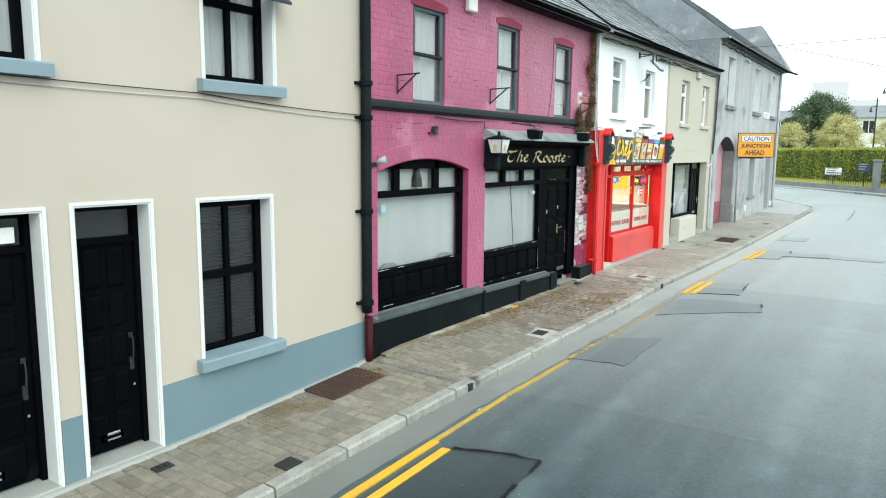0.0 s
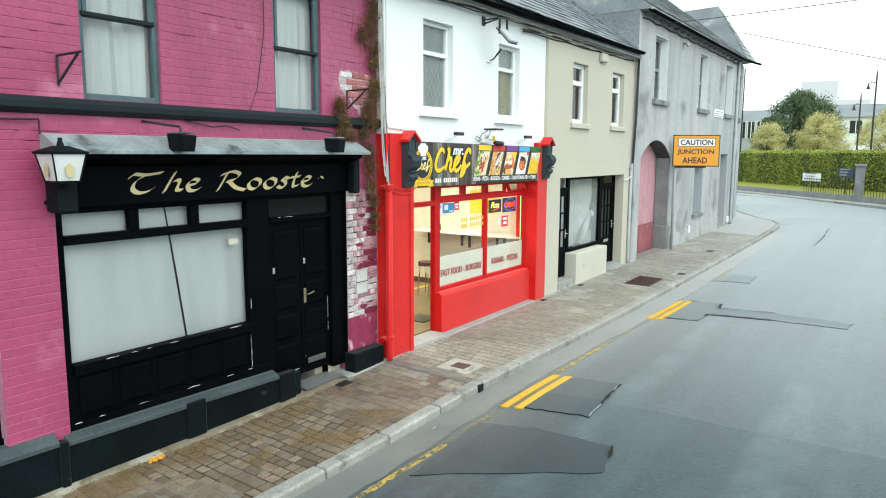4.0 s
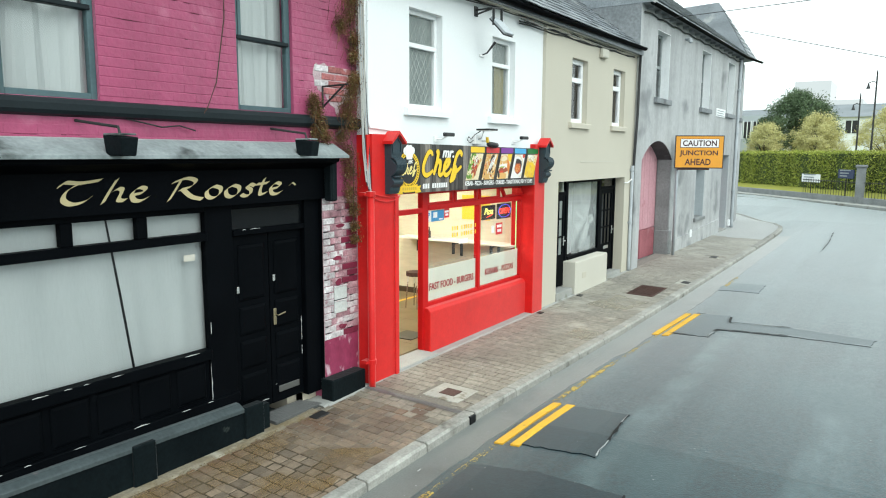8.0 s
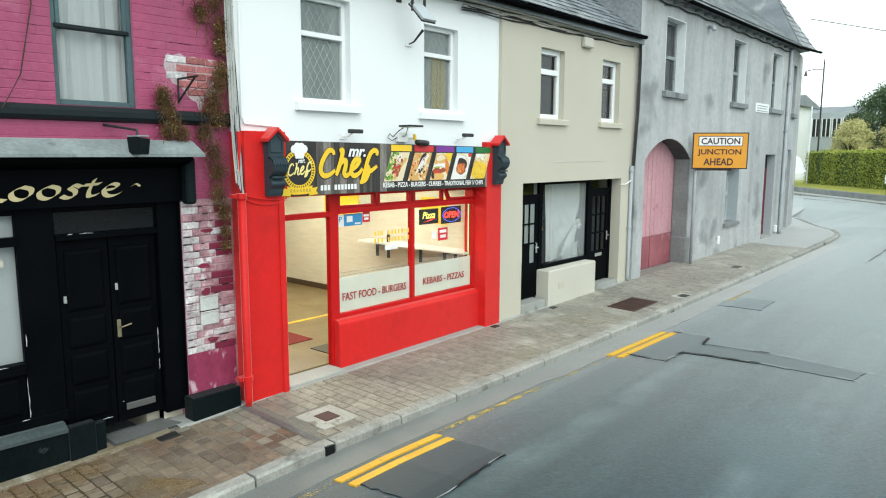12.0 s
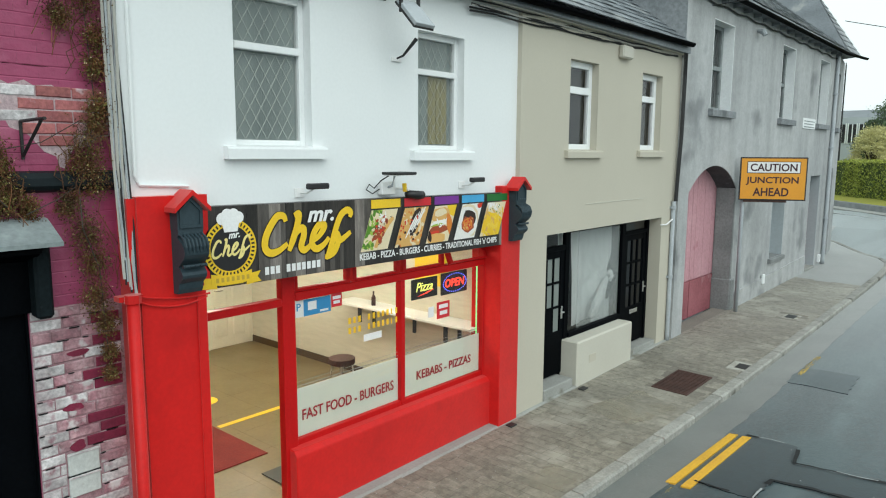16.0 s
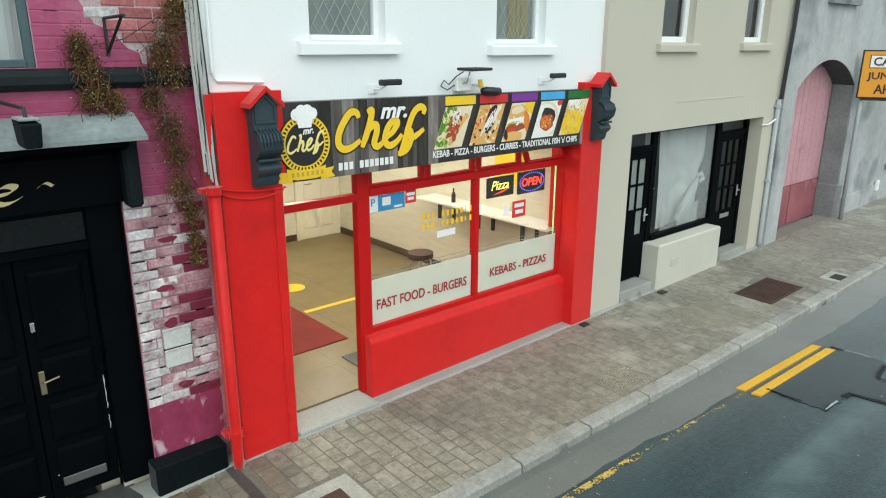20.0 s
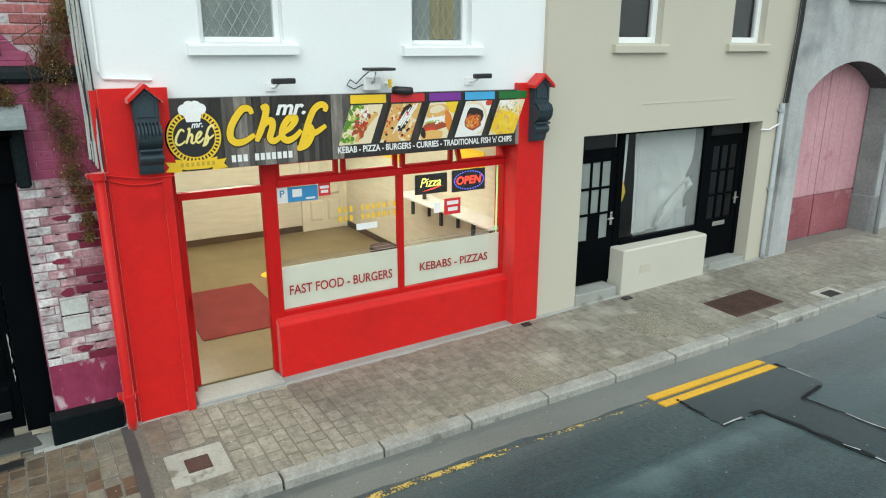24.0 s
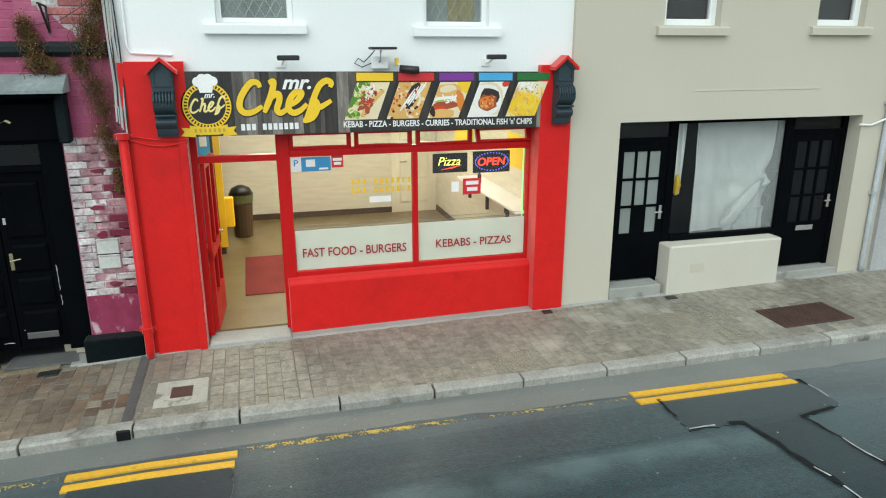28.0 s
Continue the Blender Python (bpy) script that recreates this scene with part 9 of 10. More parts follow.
def tree(at, height, spread, mat, seed, label, low=0.25, leafs=6000, size=0.16, clumps=26):
    x, y, z = at
    r = random.Random(seed)
    t = thing("tree", at, label, "tree", "trees behind the hedge")
    limbs = [[(x, y, z), (x + 0.1, y, z + height * 0.3), (x - 0.1, y + 0.1, z + height * 0.75)]]
    bm = bmesh.new()
    tube(bm, limbs[0], [0.22, 0.17, 0.05], 8)
    balls = []
    for k in range(clumps):
        a, h = r.uniform(0, 6.28), low + (0.95 - low) * (k + r.random()) / clumps
        out = (h - low) / (0.97 - low)
        rad = spread * (1 - abs(2 * out - 0.85) ** 2.4 * 0.62) * r.random() ** 0.4
        c = Vector((x + rad * math.cos(a), y + rad * math.sin(a), z + height * h - 0.12 * rad))
        balls.append((c, r.uniform(0.13, 0.23) * spread))
        if k % 4 == 0:
            tube(bm, [(x, y, z + height * h * 0.55), ((x + c.x) / 2, (y + c.y) / 2, z + height * h * 0.82), tuple(c)], [0.05, 0.03, 0.01], 5)
    part("trunk", bm, "bark", t)

    def place(rr):
        c, s = rr.choice(balls)
        return c + Vector((rr.gauss(0, 0.62), rr.gauss(0, 0.62), rr.gauss(0, 0.5))) * s

    leaves("crown", place, leafs, size, mat, seed + 1, t, "crown of many small leaves")


tree((-8.6, 74.0, GZ), 8.0, 2.9, "tree_dark", 21, "dark green broadleaf tree with uneven crown", 0.40, 42000, 0.085, 120)
tree((-10.9, 73.0, GZ), 5.9, 1.5, "tree_dark", 24, "smaller dark green tree beside others", 0.3, 14000, 0.08, 60)
tree((-6.6, 69.0, GZ), 5.8, 1.95, "tree_gold", 22, "golden-yellow autumn tree behind the hedge", 0.24, 32000, 0.06, 130)
tree((-10.2, 68.0, GZ), 5.1, 1.5, "tree_gold", 23, "golden-yellow autumn tree behind the hedge", 0.24, 20000, 0.06, 90)
tree((-1.9, 66.0, GZ), 6.0, 2.1, "tree_gold", 25, "golden-yellow autumn tree behind the hedge", 0.24, 26000, 0.06, 110)


def far_block(name, x0, x1, y0, y1, z1, mat, label, wins=(), roof=None, cat="building"):
    t = thing(name, ((x0 + x1) / 2, (y0 + y1) / 2, GZ), label, cat)
    part("wall", boxm((x0, x1, y0, y1, GZ - 0.5, z1)), mat, t)
    if roof:
        ry = (y0 + y1) / 2
        bm = prism(bmesh.new(), [(y0 - 0.4, z1), (y1 + 0.4, z1), (ry, z1 + roof)], "x", x0 - 0.4, x1 + 0.4)
        part("roof", bm, "far_roof", t, "grey pitched roof")
    for wx0, wx1, wz0, wz1 in wins:
        w = part("window", boxm((wx0, wx1, y0 - 0.06, y0 + 0.02, wz0, wz1)), "room_shade", t, "dark window")
        part("window_frame", boxm((wx0 - 0.08, wx0, y0 - 0.09, y0, wz0 - 0.08, wz1 + 0.08), (wx1, wx1 + 0.08, y0 - 0.09, y0, wz0 - 0.08, wz1 + 0.08), ((wx0 + wx1) / 2 - 0.04, (wx0 + wx1) / 2 + 0.04, y0 - 0.09, y0 - 0.061, wz0, wz1)), "far_white", w)
    return t


far_block("house", -9.0, 14, 98, 108, 7.0, "far_white", "long white two-storey house with grey roof", [(-6.9 + 4.5 * k, -5.7 + 4.5 * k, 5.2, 6.6) for k in range(4)], 1.7)
far_block("house", -26, -12, 104, 114, 7.2, "far_white", "white house with grey roof behind trees", [(-24 + 4 * k, -22.6 + 4 * k, 4.4, 6.2) for k in range(3)], 1.5)
far_block("office_building", -17.2, -11.2, 82, 90, 6.6, "far_grey", "modern grey office building with glazed front", [(-16.2 + 0.85 * k, -15.6 + 0.85 * k, 4.4, 6.0) for k in range(5)])
far_block("office_building", -27, -16.4, 72, 84, 7.0, "far_white", "white gabled building at the roadside", [(-18.5 + 1.0 * k, -17.9 + 1.0 * k, 1.6, 3.4) for k in range(2)], 1.0)
# the blocks give off a faint glow in place of haze
far_block("tower_block", -34.7, -33, 255, 275, 19.0, "haze_glow", "pale hazy tower block in the distance")
far_block("tower_block", -32.99, -22.9, 255, 275, 25.6, "haze_glow", "taller pale hazy tower block in the distance")
far_block("tower_block", -22.89, -14, 255, 275, 19.6, "haze_glow", "low pale hazy block in the distance")


def street_lamp(x, y, h, side, label):
    t = thing("street_lamp", (x, y, GZ), label, "street lamp", "street lamps")
    part("post", tubes([[(x, y, GZ - 0.1), (x, y, GZ + 1.0), (x, y, h)]], [0.09, 0.06, 0.04], 8), "iron", t)
    part("arm", tubes([[(x, y, h - 0.5), (x + side * 0.5, y, h - 0.42), (x + side * 1.1, y, h - 0.5)]], 0.025, 6), "iron", t)
    part("shade", tubes([[(x + side * 1.1, y, h - 0.5), (x + side * 1.1, y, h - 0.66), (x + side * 1.1, y, h - 0.82)]], [0.03, 0.06, 0.12], 10), "iron", t)
    part("finial", tubes([[(x, y, h), (x, y, h + 0.25)]], [0.05, 0.01], 6), "iron", t)


street_lamp(-3.3, 57.0, 6.3, -0.3, "black cast street lamp with bell shade")
street_lamp(-2.4, 54.0, 7.3, -0.35, "tall black street lamp with bell shade")
street_lamp(-11.2, 62.6, 8.9, -1.0, "tall black street lamp with hanging bell shades")
pole = thing("signpost", (-11.7, 62.4, GZ), "white traffic sign post by the hedge", "sign")
part("post", tubes([[(-11.7, 62.4, GZ), (-11.7, 62.4, 6.0)]], 0.05, 7), "far_white", pole)
# van parked beyond the corner
van = thing("van", (-15.0, 69.0, GZ), "white van parked beyond the corner", "van")
mcar = Matrix.Translation((-15.2, 69.0, GZ - 0.1)) @ Matrix.Rotation(radians(-35), 4, "Z")
bm = prism(bmesh.new(), [(-2.4, 0.4), (2.3, 0.4), (2.45, 0.7), (2.35, 1.15), (1.7, 1.35), (1.0, 2.3), (0.7, 2.42), (-2.3, 2.42), (-2.42, 2.2)], "y", -0.95, 0.95)
bmesh.ops.bevel(bm, geom=bm.edges[:], offset=0.06, segments=2, affect="EDGES")
bmesh.ops.transform(bm, matrix=mcar, verts=bm.verts[:])
part("body", bm, "far_white", van)
bm = prism(bmesh.new(), [(1.62, 1.42), (1.0, 2.2), (0.3, 2.2), (0.3, 1.42)], "y", -0.96, 0.96)
bmesh.ops.transform(bm, matrix=mcar, verts=bm.verts[:])
part("glazing", bm, "room_shade", van)
for dx in (-1.5, 1.5):
    for s in (-0.85, 0.85):
        bm = tubes([[(dx, s - 0.11, 0.42), (dx, s + 0.11, 0.42)]], 0.34, 14)
        bmesh.ops.transform(bm, matrix=mcar, verts=bm.verts[:])
        part("wheel", bm, "cable", van)

# ---- creeper on the pub's end ----
cr = thing("creeper", (XB, 13.6, 2.2), "dry brown creeper clinging to the pub wall", "plant")
stems = [[(XB + 0.03, 13.72, 5.0), (XB + 0.06, 13.66, 4.2), (XB + 0.05, 13.70, 3.5), (XB + 0.08, 13.55, 3.05), (XB + 0.22, 13.5, 2.8), (XB + 0.10, 13.64, 2.5), (XB + 0.06, 13.68, 1.9)],
         [(XB + 0.05, 13.6, 3.5), (XB + 0.05, 13.35, 3.35), (XB + 0.09, 13.1, 3.3), (XB + 0.12, 12.98, 3.1), (XB + 0.14, 13.1, 2.95)],
         [(XB + 0.05, 13.6, 3.1), (XB + 0.1, 13.4, 2.98), (XB + 0.15, 13.2, 2.9)]]
part("creeper_stem", tubes(stems, 0.0035, 5), "bark", cr)
rc = random.Random(12)
hair = []
for k in range(70):
    y, z = rc.choice(((13.68, 4.95), (13.62, 4.95), (13.72, 4.6), (13.55, 4.45), (13.6, 4.2), (13.74, 4.0), (13.6, 3.5), (13.5, 3.4), (13.07, 3.36), (13.06, 3.3), (13.08, 3.25), (13.1, 3.1), (13.5, 3.2), (13.6, 3.0), (13.62, 2.75), (13.68, 2.6)))
    y, x, line = min(13.78, y + rc.gauss(0, 0.06)), XB + 0.03 + abs(rc.gauss(0, 0.04)), []
    for q in range(rc.randint(4, 8)):
        line.append((x, min(13.79, y), z))
        y, z, x = y + rc.gauss(0, 0.035), z - rc.uniform(0.03, 0.10), max(XB + 0.02, x + rc.gauss(0, 0.02))
    hair.append(line)
tagged(part("dry_tangle", tubes(hair, 0.003, 4), "creeper", cr), "tangle of thin dry twigs", kind="stuff")
BALLS = [(13.70, 4.95, 0.11), (13.66, 4.75, 0.12), (13.70, 4.5, 0.11), (13.66, 4.3, 0.12), (13.72, 4.05, 0.09), (13.50, 4.16, 0.08), (13.70, 3.85, 0.08), (13.72, 3.6, 0.08), (13.68, 3.48, 0.09), (13.62, 3.30, 0.11), (13.58, 3.18, 0.11), (13.66, 3.10, 0.09), (13.05, 3.31, 0.07), (13.07, 3.22, 0.09), (13.10, 3.12, 0.09), (13.14, 3.03, 0.08), (13.09, 2.97, 0.07), (13.24, 2.93, 0.07), (13.48, 2.95, 0.08), (13.58, 2.75, 0.11), (13.62, 2.55, 0.11), (13.62, 2.3, 0.10), (13.68, 2.1, 0.07), (13.69, 1.9, 0.05), (13.68, 1.75, 0.04)]


def cr_place(r):
    y, z, s = r.choice(BALLS)
    return (XB + 0.03 + abs(r.gauss(0, 0.05)) + (0.12 if z < 2.9 and y < 13.55 else 0), min(13.79, y + r.gauss(0, s * 0.5)), z + r.gauss(0, s * 0.62))


leaves("leaves", cr_place, 21000, 0.0095, "creeper", 5, cr, "dry brown leaves")
leaves("leaves", cr_place, 7000, 0.009, "creeper_green", 6, cr, "olive green leaves")
leaves("seed_heads", cr_place, 750, 0.0085, "speck", 7, cr, "pale dry seed heads")


# ---- covers in the pavement ----
def cover(name, x0, x1, y0, y1, mat, label, rim=0.0, ribs=True):
    z = zpave((x0 + x1) / 2, (y0 + y1) / 2)
    t = thing(name, ((x0 + x1) / 2, (y0 + y1) / 2, z), label, "cover")
    tilt = (zp(y1) - zp(y0))

    def sl(bm):
        for v in bm.verts:
            v.co.z += tilt * ((v.co.y - (y0 + y1) / 2) / (y1 - y0)) - 0.022 * (v.co.x - (x0 + x1) / 2)
        return bm
    if rim:
        part("surround", sl(boxm((x0 - rim, x1 + rim, y0 - rim, y1 + rim, z - 0.05, z + 0.006), bev=0.004)), "pale_mortar", t, "pale concrete surround")
    part("plate", sl(boxm((x0, x1, y0, y1, z - 0.04, z + 0.012), bev=0.004)), mat, t)
    if ribs:
        bm = bmesh.new()
        n = int((y1 - y0) / 0.055)
        for k in range(1, n):
            yy = y0 + (y1 - y0) * k / n
            box(bm, x0 + 0.02, x1 - 0.02, yy - 0.008, yy + 0.008, z + 0.011, z + 0.018)
        part("ribs", sl(bm), mat, t)


cover("access_cover", -5.88, -5.36, 5.56, 6.48, "rust", "large rusty ribbed iron access cover")
cover("access_cover", -4.92, -4.40, 20.78, 21.75, "rust", "large rusty ribbed iron access cover")
cover("drain_cover", -4.87, -4.66, 14.08, 14.28, "rust", "small dark iron drain in pale concrete", 0.14, False)
cover("drain_cover", -4.78, -4.60, 4.14, 4.34, "iron", "small dark iron stopcock cover", 0.0, False)
cover("drain_cover", -4.73, -4.54, 9.16, 9.40, "iron", "small dark iron drain in pale concrete", 0.12, False)
cover("drain_cover", -4.32, -4.12, 22.45, 22.70, "iron", "small dark iron drain in pale concrete", 0.10, False)
cover("drain_cover", -4.64, -4.46, 26.35, 26.65, "iron", "small dark iron drain in pale concrete", 0.06, False)
cover("drain_cover", -5.64, -5.52, 3.42, 3.60, "iron", "small iron gully grate at the wall", 0.0, True)
cover("drain_cover", -5.66, -5.54, 12.72, 12.92, "iron", "small iron gully grate at the doorstep", 0.0, False)
cover("drain_cover", -5.66, -5.57, 18.28, 18.40, "iron", "small iron gully at the pier foot", 0.0, False)
cover("drain_cover", -5.64, -5.55, 19.98, 20.12, "iron", "small iron gully at the step", 0.0, False)
bm = bmesh.new()
rows = [[bm.verts.new((x, y + o, zpave(x, y + o) + 0.005)) for o in (-0.022, 0.022)] for x, y in ((-5.74, 6.72), (-5.3, 6.76), (-4.9, 6.81), (xk(6.86) - 0.01, 6.86))]
for a, b in zip(rows, rows[1:]):
    bm.faces.new((a[0], b[0], b[1], a[1]))
part("drain_channel", bm, "gutter", pavement, "narrow dark drain channel crossing the pavement")
# the kerb's shaded notch is drawn as a solid dark block
part("channel_mouth", boxm((xk(6.86) - 0.12, xk(6.86) + 0.012, 6.81, 6.91, zroad(xk(6.86), 6.86) + 0.005, zpave(xk(6.86), 6.86) + 0.004), bev=0.004), "iron", pavement, "dark block standing for the shaded channel mouth")
for yy in (13.74,):
    bm = sheet(bmesh.new(), [-5.70, -5.0, xk(yy) - 0.02, xk(yy) + 0.004], [yy - 0.045, yy + 0.045], lambda x, y: zpave(x, y) + 0.006 - (0.02 if x > xk(yy) else 0))
    part("drain_channel", bm, "channel", pavement, "dark drain channel crossing the pavement")
    # solid black block where the opening would lie in shade
    part("channel_mouth", boxm((xk(yy) - 0.13, xk(yy) + 0.012, yy - 0.06, yy + 0.055, zroad(xk(yy), yy) + 0.004, zpave(xk(yy), yy) + 0.009), bev=0.006), "bitumen", pavement, "dark block standing for the shaded channel mouth")

# ---- bricks of the pub ----
BH, BL = 0.079, 0.236


def brick_mesh(name, l, h, d, mat, b=0.009):
    me = bpy.data.meshes.new(name)
    e = 0.08 if mat == 'pink' else 0.7
    v = [(0, 0, 0), (0, l, 0), (0, l, h), (0, 0, h), (d, b * e, b), (d, l - b * e, b), (d, l - b * e, h - b), (d, b * e, h - b)]
    me.from_pydata(v, [], [(4, 5, 6, 7), (0, 1, 5, 4), (1, 2, 6, 5), (2, 3, 7, 6), (3, 0, 4, 7)])
    me.materials.append(M[mat])
    return me


shared = {}
joined_v, joined_f = [], []
rb = random.Random(17)
count = 0
for j in range(int((4.96 - 0.28) / BH)):
    z = 0.28 + j * BH
    y = 6.77 - (j % 2) * BL / 2
    while y < 13.78:
        a, b = max(6.77, y), min(13.80, y + BL)
        cuts = [(a, b)]
        for h0, h1, g0, g1 in [*SASH, (FRONT[0], FRONT[1] + 0.04, -1, 2.72), (6.95, 9.14, -1, 2.60)]:
            if z + BH > g0 and z < g1:
                out = []
                for c, d in cuts:
                    if d <= h0 or c >= h1:
                        out.append((c, d))
                    else:
                        if c < h0:
                            out.append((c, h0))
                        if d > h1:
                            out.append((h1, d))
                cuts = out
        for c, d in cuts:
            if d - c < 0.03 or (13.2 < (c + d) / 2 and z < 2.25) or 3.0 < z + BH / 2 < 3.18:
                continue
            pr_ = rb.uniform(0.0094, 0.0102) + (0.002 if rb.random() < 0.04 else 0)
            l = round(d - c, 3)
            if abs(l - BL) < 0.002 and 9.0 < y < 13.3 and 3.18 < z < 4.6 and count < 290:
                key = round(pr_, 3)
                if key not in shared:
                    shared[key] = brick_mesh("brick", l, BH - 0.001, key - 0.007, "pink", 0.006)
                ob = new("brick", shared[key])
                ob.location = (XB - 0.003, c, z)
                ob.parent = pubwall
                count += 1
            else:
                k, h, q = len(joined_v), BH - 0.001, 0.006
                x0, x1, y0, y1 = XB - 0.003, XB - 0.010 + pr_, c, d
                joined_v += [(x0, y0, z), (x0, y1, z), (x0, y1, z + h), (x0, y0, z + h), (x1, y0 + 0.0006, z + q), (x1, y1 - 0.0006, z + q), (x1, y1 - 0.0006, z + h - q), (x1, y0 + 0.0006, z + h - q)]
                joined_f += [(k + 4, k + 5, k + 6, k + 7), (k, k + 1, k + 5, k + 4), (k + 1, k + 2, k + 6, k + 5), (k + 2, k + 3, k + 7, k + 6), (k + 3, k, k + 4, k + 7)]
        y += BL
ob = many("bricks", joined_v, joined_f, "pink")
ob.parent = pubwall
tagged(ob, "pink painted brick courses", kind="stuff")

# bare and limewashed bricks on the end pier and the broken patch above
pier = part("brick_pier", boxm((XB - 0.3, XB - 0.001, 13.215, 13.82, -0.3, 2.26)), "mortar", pub, "flaking limewashed brick pier")
PATCH = [(13.12, 3.66), (13.16, 3.73), (13.2, 3.71), (13.29, 3.74), (13.34, 3.71), (13.45, 3.72), (13.5, 3.69), (13.55, 3.69), (13.61, 3.70), (13.8, 3.69), (13.8, 3.40), (13.72, 3.39), (13.66, 3.33), (13.56, 3.31), (13.53, 3.25), (13.50, 3.18), (13.47, 3.19), (13.45, 3.26), (13.38, 3.29), (13.34, 3.34), (13.28, 3.41), (13.19, 3.44), (13.14, 3.54), (13.11, 3.59)]
patch = part("bare_patch", prism(bmesh.new(), PATCH, "x", XB - 0.02, XB + 0.0015), "patch_mortar", pub, "patch of bare brick where paint has fallen")


def inside(y, z, poly):
    hit = False
    for (a, b), (c, d) in zip(poly, poly[1:] + poly[:1]):
        if (b > z) != (d > z) and y < a + (z - b) / (d - b) * (c - a):
            hit = not hit
    return hit


bare = {}
CRIMSON = ((13.66, 1.74, 0.10, 0.09), (13.71, 1.34, 0.12, 0.12), (13.77, 2.1, 0.09, 0.26), (13.70, 0.66, 0.12, 0.05))
crevice = bmesh.new()


def lay(host, c, d, z, mt):
    key = (mt, round(d - c, 2), rb.randint(0, 2))
    if key not in bare:
        bare[key] = brick_mesh("brick", d - c - 0.005, BH - 0.006, 0.006 + 0.004 * key[2], mt, 0.009)
    o = new("brick", bare[key])
    o.location = (XB - 0.003 if host is pier else XB - 0.001, c + 0.003, z + 0.003 + rb.uniform(-0.002, 0.003))
    o.rotation_euler = (rb.uniform(-0.018, 0.018), rb.uniform(-0.03, 0.03), rb.uniform(-0.012, 0.012))
    o.parent = host


for j in range(21):
    z = 0.60 + j * BH
    first = 13.335 + (0.075 if j % 2 else 0.0)
    second = first + rb.uniform(0.18, 0.21)
    for c, d in ((13.217, first), (first, second), (second, 13.80)):
        if d - c < 0.05:
            continue
        pieces = [(c, d)]
        if 0.89 < z + BH / 2 < 1.225:
            pieces = [(u, v) for u, v in ((c, min(d, 13.378)), (max(c, 13.602), d)) if v - u > 0.03]
        for u, v in pieces:
            m_ = (u + v) / 2
            if any(abs(m_ - q[0]) < q[2] and abs(z + BH / 2 - q[1]) < q[3] for q in CRIMSON):
                mt = "crimson_brick"
            elif m_ < 13.36:
                mt = "bare_brick" if rb.random() < 0.9 else "smudged_brick"
            else:
                mt = "bare_brick" if rb.random() < (0.45 if z < 1.3 else 0.22) else "smudged_brick"
            lay(pier, u, v, z, mt)
            if rb.random() < 0.4:
                e0 = u + rb.uniform(0, 0.4) * (v - u)
                e1 = min(v, e0 + rb.uniform(0.03, 0.11))
                box(crevice, XB - 0.002, XB + 0.0085, e0, e1, z - 0.003, z + 0.003)
tagged(part("open_joint", crevice, "bitumen", pier), "dark cracks between the bricks", kind="stuff")
z = 3.24
j = 0
while z + BH * 0.6 < 3.86:
    y = 13.02 - (j % 2) * 0.11
    while y < 13.77:
        c, d = max(13.02, y), min(13.80, y + 0.22)
        y += 0.22
        if d - c >= 0.04 and all(inside(q, z + BH / 2, PATCH) for q in (c + 0.03, (c + d) / 2, d - 0.03)):
            lay(patch, c, d, z, "bare_brick" if (c + d) / 2 < 13.27 or rb.random() < 0.12 else "raw_brick")
    z += BH
    j += 1
for cy, cz, ry, rz in ((13.449, 1.545, 0.065, 0.030), (13.46, 1.262, 0.050, 0.040), (13.50, 1.92, 0.07, 0.024), (13.52, 0.72, 0.06, 0.03)):
    bm = prism(bmesh.new(), [(cy + ry * (1 + 0.18 * math.sin(3 * a + cy * 40)) * math.cos(a), cz + rz * (1 + 0.15 * math.sin(2 * a + cz * 30)) * math.sin(a)) for a in [6.2832 * k / 18 for k in range(18)]], "x", XB + 0.004, XB + 0.0145)
    part("paint_blot", bm, "crimson_brick", pier, "remnant of crimson paint")
part("plaster_foot", boxm((XB - 0.012, XB + 0.004, 13.22, 13.80, 0.14, 0.605), bev=0.003), "pier_plaster", pier, "pink plaster smeared with white at the pier foot")
for z0, z1 in ((0.895, 1.045), (1.055, 1.215)):
    hatch = part("meter_hatch", boxm((XB - 0.01, XB + 0.016, 13.385, 13.595, z0, z1), bev=0.006), "hatch_paint", pub, "limewashed meter hatch cover")
    part("hatch_lip", boxm((XB + 0.016, XB + 0.024, 13.38, 13.60, z1 - 0.014, z1), bev=0.003), "bare_brick", hatch)
part("hatch_gap", boxm((XB + 0.001, XB + 0.010, 13.380, 13.60, 1.044, 1.056)), "bitumen", pub, "dark gap between two hatch covers")

# ---- kerbstones ----
kp = [Vector((x, y, 0)) for x, y in KERB]
seg = [0.0]
for a, b in zip(kp, kp[1:]):
    seg.append(seg[-1] + (b - a).length)


def kerb_at(s):
    s = max(0, min(seg[-1] - 1e-6, s))
    i = max(k for k in range(len(seg)) if seg[k] <= s)
    return kp[i].lerp(kp[i + 1], (s - seg[i]) / (seg[i + 1] - seg[i]))


km = bmesh.new()
prism(km, [(-0.15, -0.20), (0.0, -0.20), (0.0, -0.022), (-0.022, 0.0), (-0.15, 0.0)], "y", 0.009, 0.896)
bmesh.ops.bevel(km, geom=[e for e in km.edges if abs(e.verts[0].co.y - e.verts[1].co.y) < 0.01], offset=0.006, segments=1, affect="EDGES")
kme = bpy.data.meshes.new("kerbstone")
km.to_mesh(kme)
km.free()
kme.materials.append(M["kerb"])
s0 = seg[4] + 0.02 - 0.905 * 27
rk = random.Random(9)
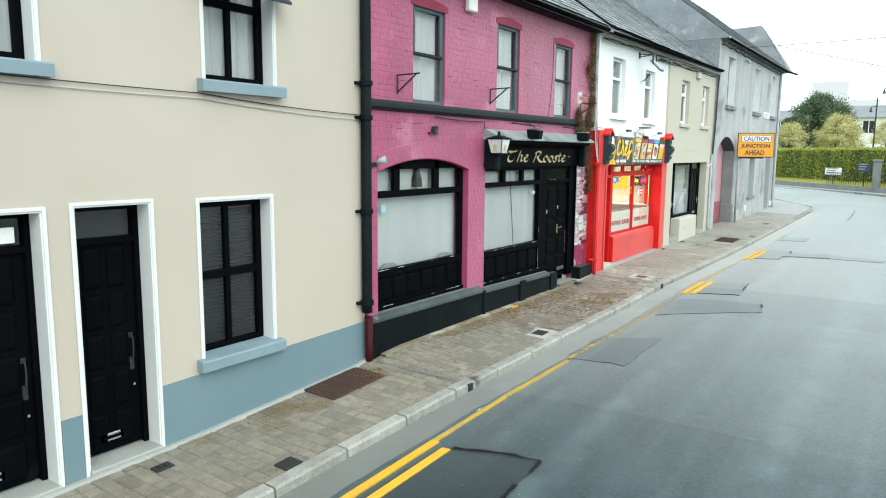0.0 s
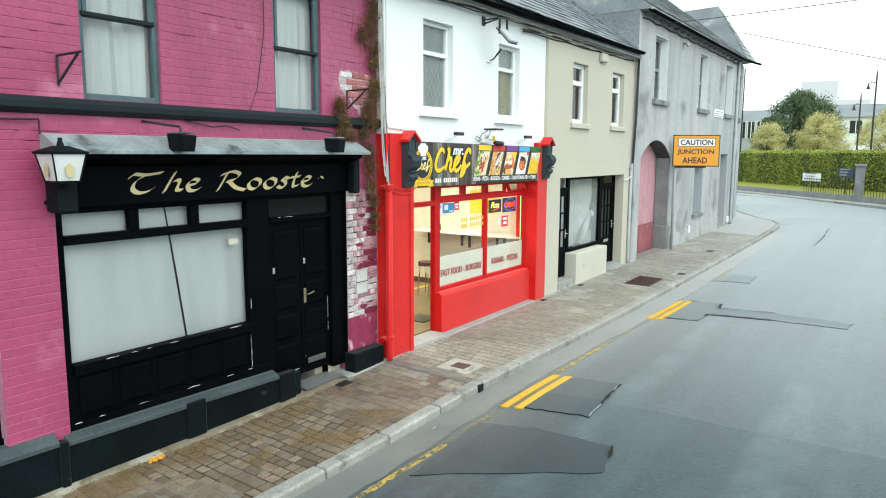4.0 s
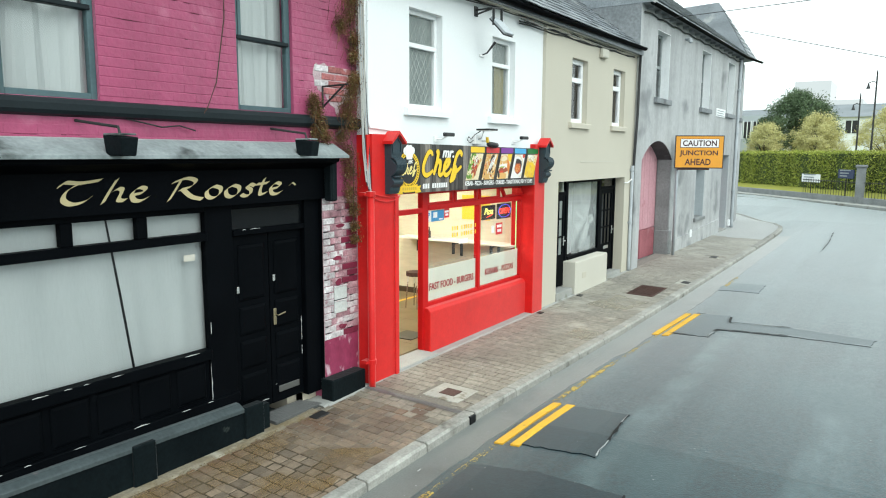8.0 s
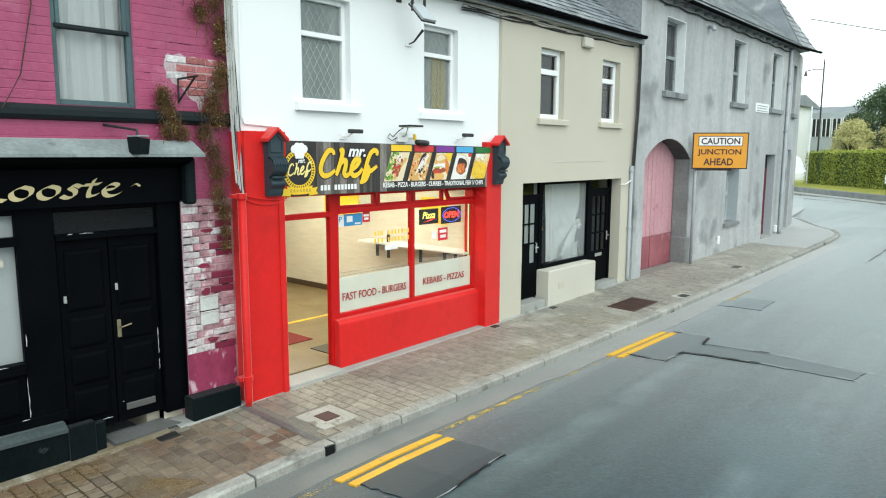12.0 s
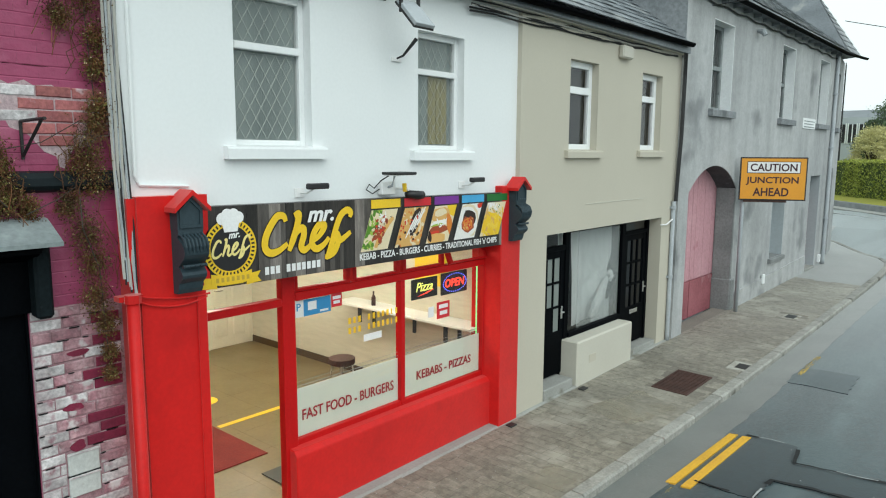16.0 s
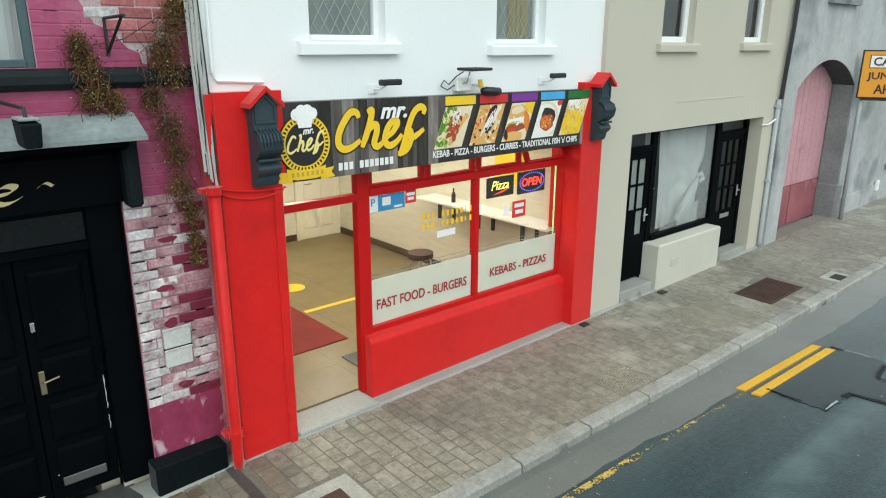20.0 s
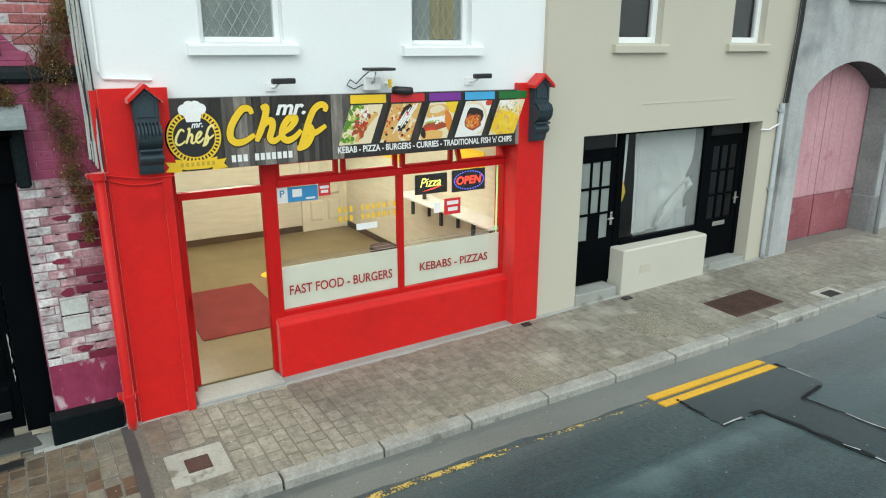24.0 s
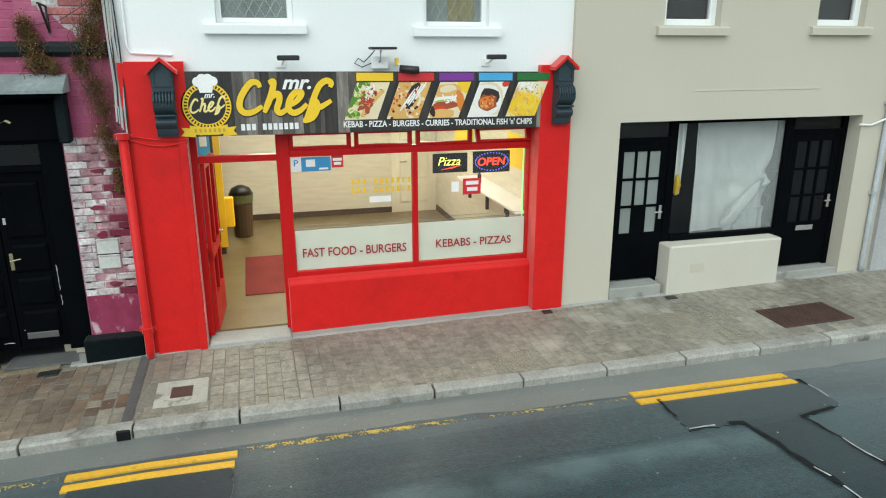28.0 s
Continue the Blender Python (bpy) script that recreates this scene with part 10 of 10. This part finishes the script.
for k in range(72):
    s = s0 + k * 0.905
    if s < 0 or s + 0.905 > seg[-1]:
        continue
    a, b = kerb_at(s), kerb_at(s + 0.905)
    za, zb = zpave(a.x - 0.1, a.y) + 0.012, zpave(b.x - 0.1, b.y) + 0.012
    d = Vector((b.x - a.x, b.y - a.y, zb - za)).normalized()
    right = Vector((d.y, -d.x, 0)).normalized()
    up = right.cross(d)
    o = new("kerbstone", kme)
    o.matrix_basis = Matrix(((right.x, d.x, up.x, a.x), (right.y, d.y, up.y, a.y), (right.z, d.z, up.z, za + rk.uniform(-0.004, 0.004)), (0, 0, 0, 1)))
    o.parent = pavement

# ---- paving blocks ----
rp_ = random.Random(31)
RW = 0.145
blocks = {}
pv, pf, qv, qf, dv, df = [], [], [], [], [], []
n_single = 0
KEEP = [(-5.88, -5.36, 5.56, 6.48), (-4.97, -4.35, 20.73, 21.80), (-5.01, -4.52, 13.94, 14.42), (-4.78, -4.60, 4.14, 4.34), (-4.85, -4.42, 9.04, 9.52), (-4.42, -4.02, 22.35, 22.8), (-4.70, -4.40, 26.29, 26.71)]
y = -4.0
while y < 31.0:
    rw = RW * rp_.choice((0.85, 1.0, 1.0, 1.15)) * (0.88 if 7.3 < y < 13.6 else 1)
    if any(abs(y + rw / 2 - q) < 0.05 for q in (13.74,)):
        y += rw
        continue
    end = xk(y) - 0.155
    edge = -5.85 if y < 6.75 else -5.70
    x = edge - 0.02 - rp_.uniform(0, 0.12)
    while x < end - 0.02:
        l = rp_.choice((0.10, 0.13, 0.13, 0.16, 0.19) if 7.3 < y < 13.6 else (0.14, 0.19, 0.19, 0.24, 0.24, 0.28))
        a, b = max(edge, x), min(end, x + l)
        x += l
        if b - a < 0.04:
            continue
        cx_, cy_ = (a + b) / 2, y + rw / 2
        if any(k[0] - 0.03 < cx_ < k[1] + 0.03 and k[2] - 0.03 < cy_ < k[3] + 0.03 for k in KEEP):
            continue
        z = zpave(cx_, cy_) + rp_.uniform(-0.003, 0.003) * (1 if y < 14 else 0.5)
        tilt = rp_.uniform(-0.002, 0.002)
        g, q = (0.0046, 0.007) if 9.6 < y < 12.0 else (0.0026, 0.005) if 12.0 <= y < 13.7 else (0.0016, 0.0045) if 7.3 < y < 13.6 else (0.0024, 0.005) if y < 15.4 else (0.0007, 0.0018)
        w_, h_ = b - a - 2 * g, rw - 2 * g
        slope = (zp(cy_ + 0.1) - zp(cy_ - 0.1)) / 0.2
        v = [(-w_ / 2, -h_ / 2, -0.014), (w_ / 2, -h_ / 2, -0.014), (w_ / 2, h_ / 2, -0.014), (-w_ / 2, h_ / 2, -0.014), (-w_ / 2 + q, -h_ / 2 + q, 0), (w_ / 2 - q, -h_ / 2 + q, 0), (w_ / 2 - q, h_ / 2 - q, 0), (-w_ / 2 + q, h_ / 2 - q, 0)]
        f = [(4, 5, 6, 7), (0, 1, 5, 4), (1, 2, 6, 5), (2, 3, 7, 6), (3, 0, 4, 7)]
        if 14.0 < y < 18.6 and n_single < 295:
            key = (round(w_, 2), round(h_, 3))
            if key not in blocks:
                me = bpy.data.meshes.new("paving_block")
                me.from_pydata(v, [], f)
                me.materials.append(M["sett_worn"])
                blocks[key] = me
            o = new("paving_block", blocks[key])
            o.location = (cx_, cy_, z)
            o.rotation_euler = (math.atan(slope), 0.022 + tilt, 0)
            o.parent = pavement
            n_single += 1
        else:
            tv, tf_ = (dv, df) if 9.0 + 0.7 * rp_.random() < y < 12.9 + 0.8 * rp_.random() else (pv, pf) if y < 14.0 else (qv, qf)
            k = len(tv)
            if y < 15.4:
                wob = [(rp_.uniform(-0.006, 0.006), rp_.uniform(-0.006, 0.006), rp_.uniform(-0.002, 0.002)) for _ in range(4)]
                v = [(p[0] + wob[i % 4][0], p[1] + wob[i % 4][1], p[2] + wob[i % 4][2]) for i, p in enumerate(v)]
            tv += [(cx_ + p[0], cy_ + p[1], z - zpave(cx_, cy_) + p[2] + zpave(cx_ + p[0], cy_ + p[1])) for p in v]
            tf_ += [tuple(i + k for i in fc) for fc in f]
    y += rw
for tv, tf_, mt in ((pv, pf, "sett"), (dv, df, "sett_damp"), (qv, qf, "sett_worn")):
    o = many("paving_blocks", tv, tf_, mt)
    o.parent = pavement
    tagged(o, "weathered brown paving blocks", kind="stuff")


def tuft_place(r):
    y = r.choice((r.uniform(4.3, 6.4), r.uniform(6.9, 13.1), r.uniform(8.5, 12.2)))
    x = -5.74 + abs(r.gauss(0, 0.10)) if r.random() < 0.75 else -5.74 + abs(r.gauss(0, 0.35))
    return (x, y, zpave(x, y) + 0.005 + 0.006 * r.random())


leaves("moss", tuft_place, 700, 0.009, "moss_tuft", 41, None, "brown moss and dirt caught in the paving joints at the wall", flat=3.0).parent = pavement

# soft stains lying on the blocks
for k, (mt, pts, lb) in enumerate((("moss_stain", [(-5.84, 3.95), (-5.40, 4.2), (-5.25, 4.9), (-5.32, 5.6), (-5.33, 6.55), (-5.70, 6.6), (-5.84, 5.5)], "orange-brown moss stain on damp paving"),
                                   ("moss_stain", [(-5.70, 7.6), (-5.48, 8.4), (-5.30, 10.2), (-5.22, 11.4), (-5.40, 12.3), (-5.70, 12.3)], "orange-brown moss stain on damp paving"),
                                   ("moss_stain", [(-5.0, 10.6), (-4.5, 11.0), (-4.5, 12.6), (-5.1, 12.2)], "brown damp stain on the paving"),
                                   ("pale_stain", [(-4.75, 17.2), (-4.35, 17.25), (-4.3, 17.75), (-4.7, 17.8)], "pale dry patch on the paving"),
                                   ("pale_stain", [(-5.2, 19.4), (-4.5, 19.3), (-4.3, 20.3), (-5.0, 20.5)], "pale dry patch on the paving"))):
    slab("stain", ragged(pts, 0.05, 60 + k, 8), mt, 0.0065, pavement, lb, f=zpave)
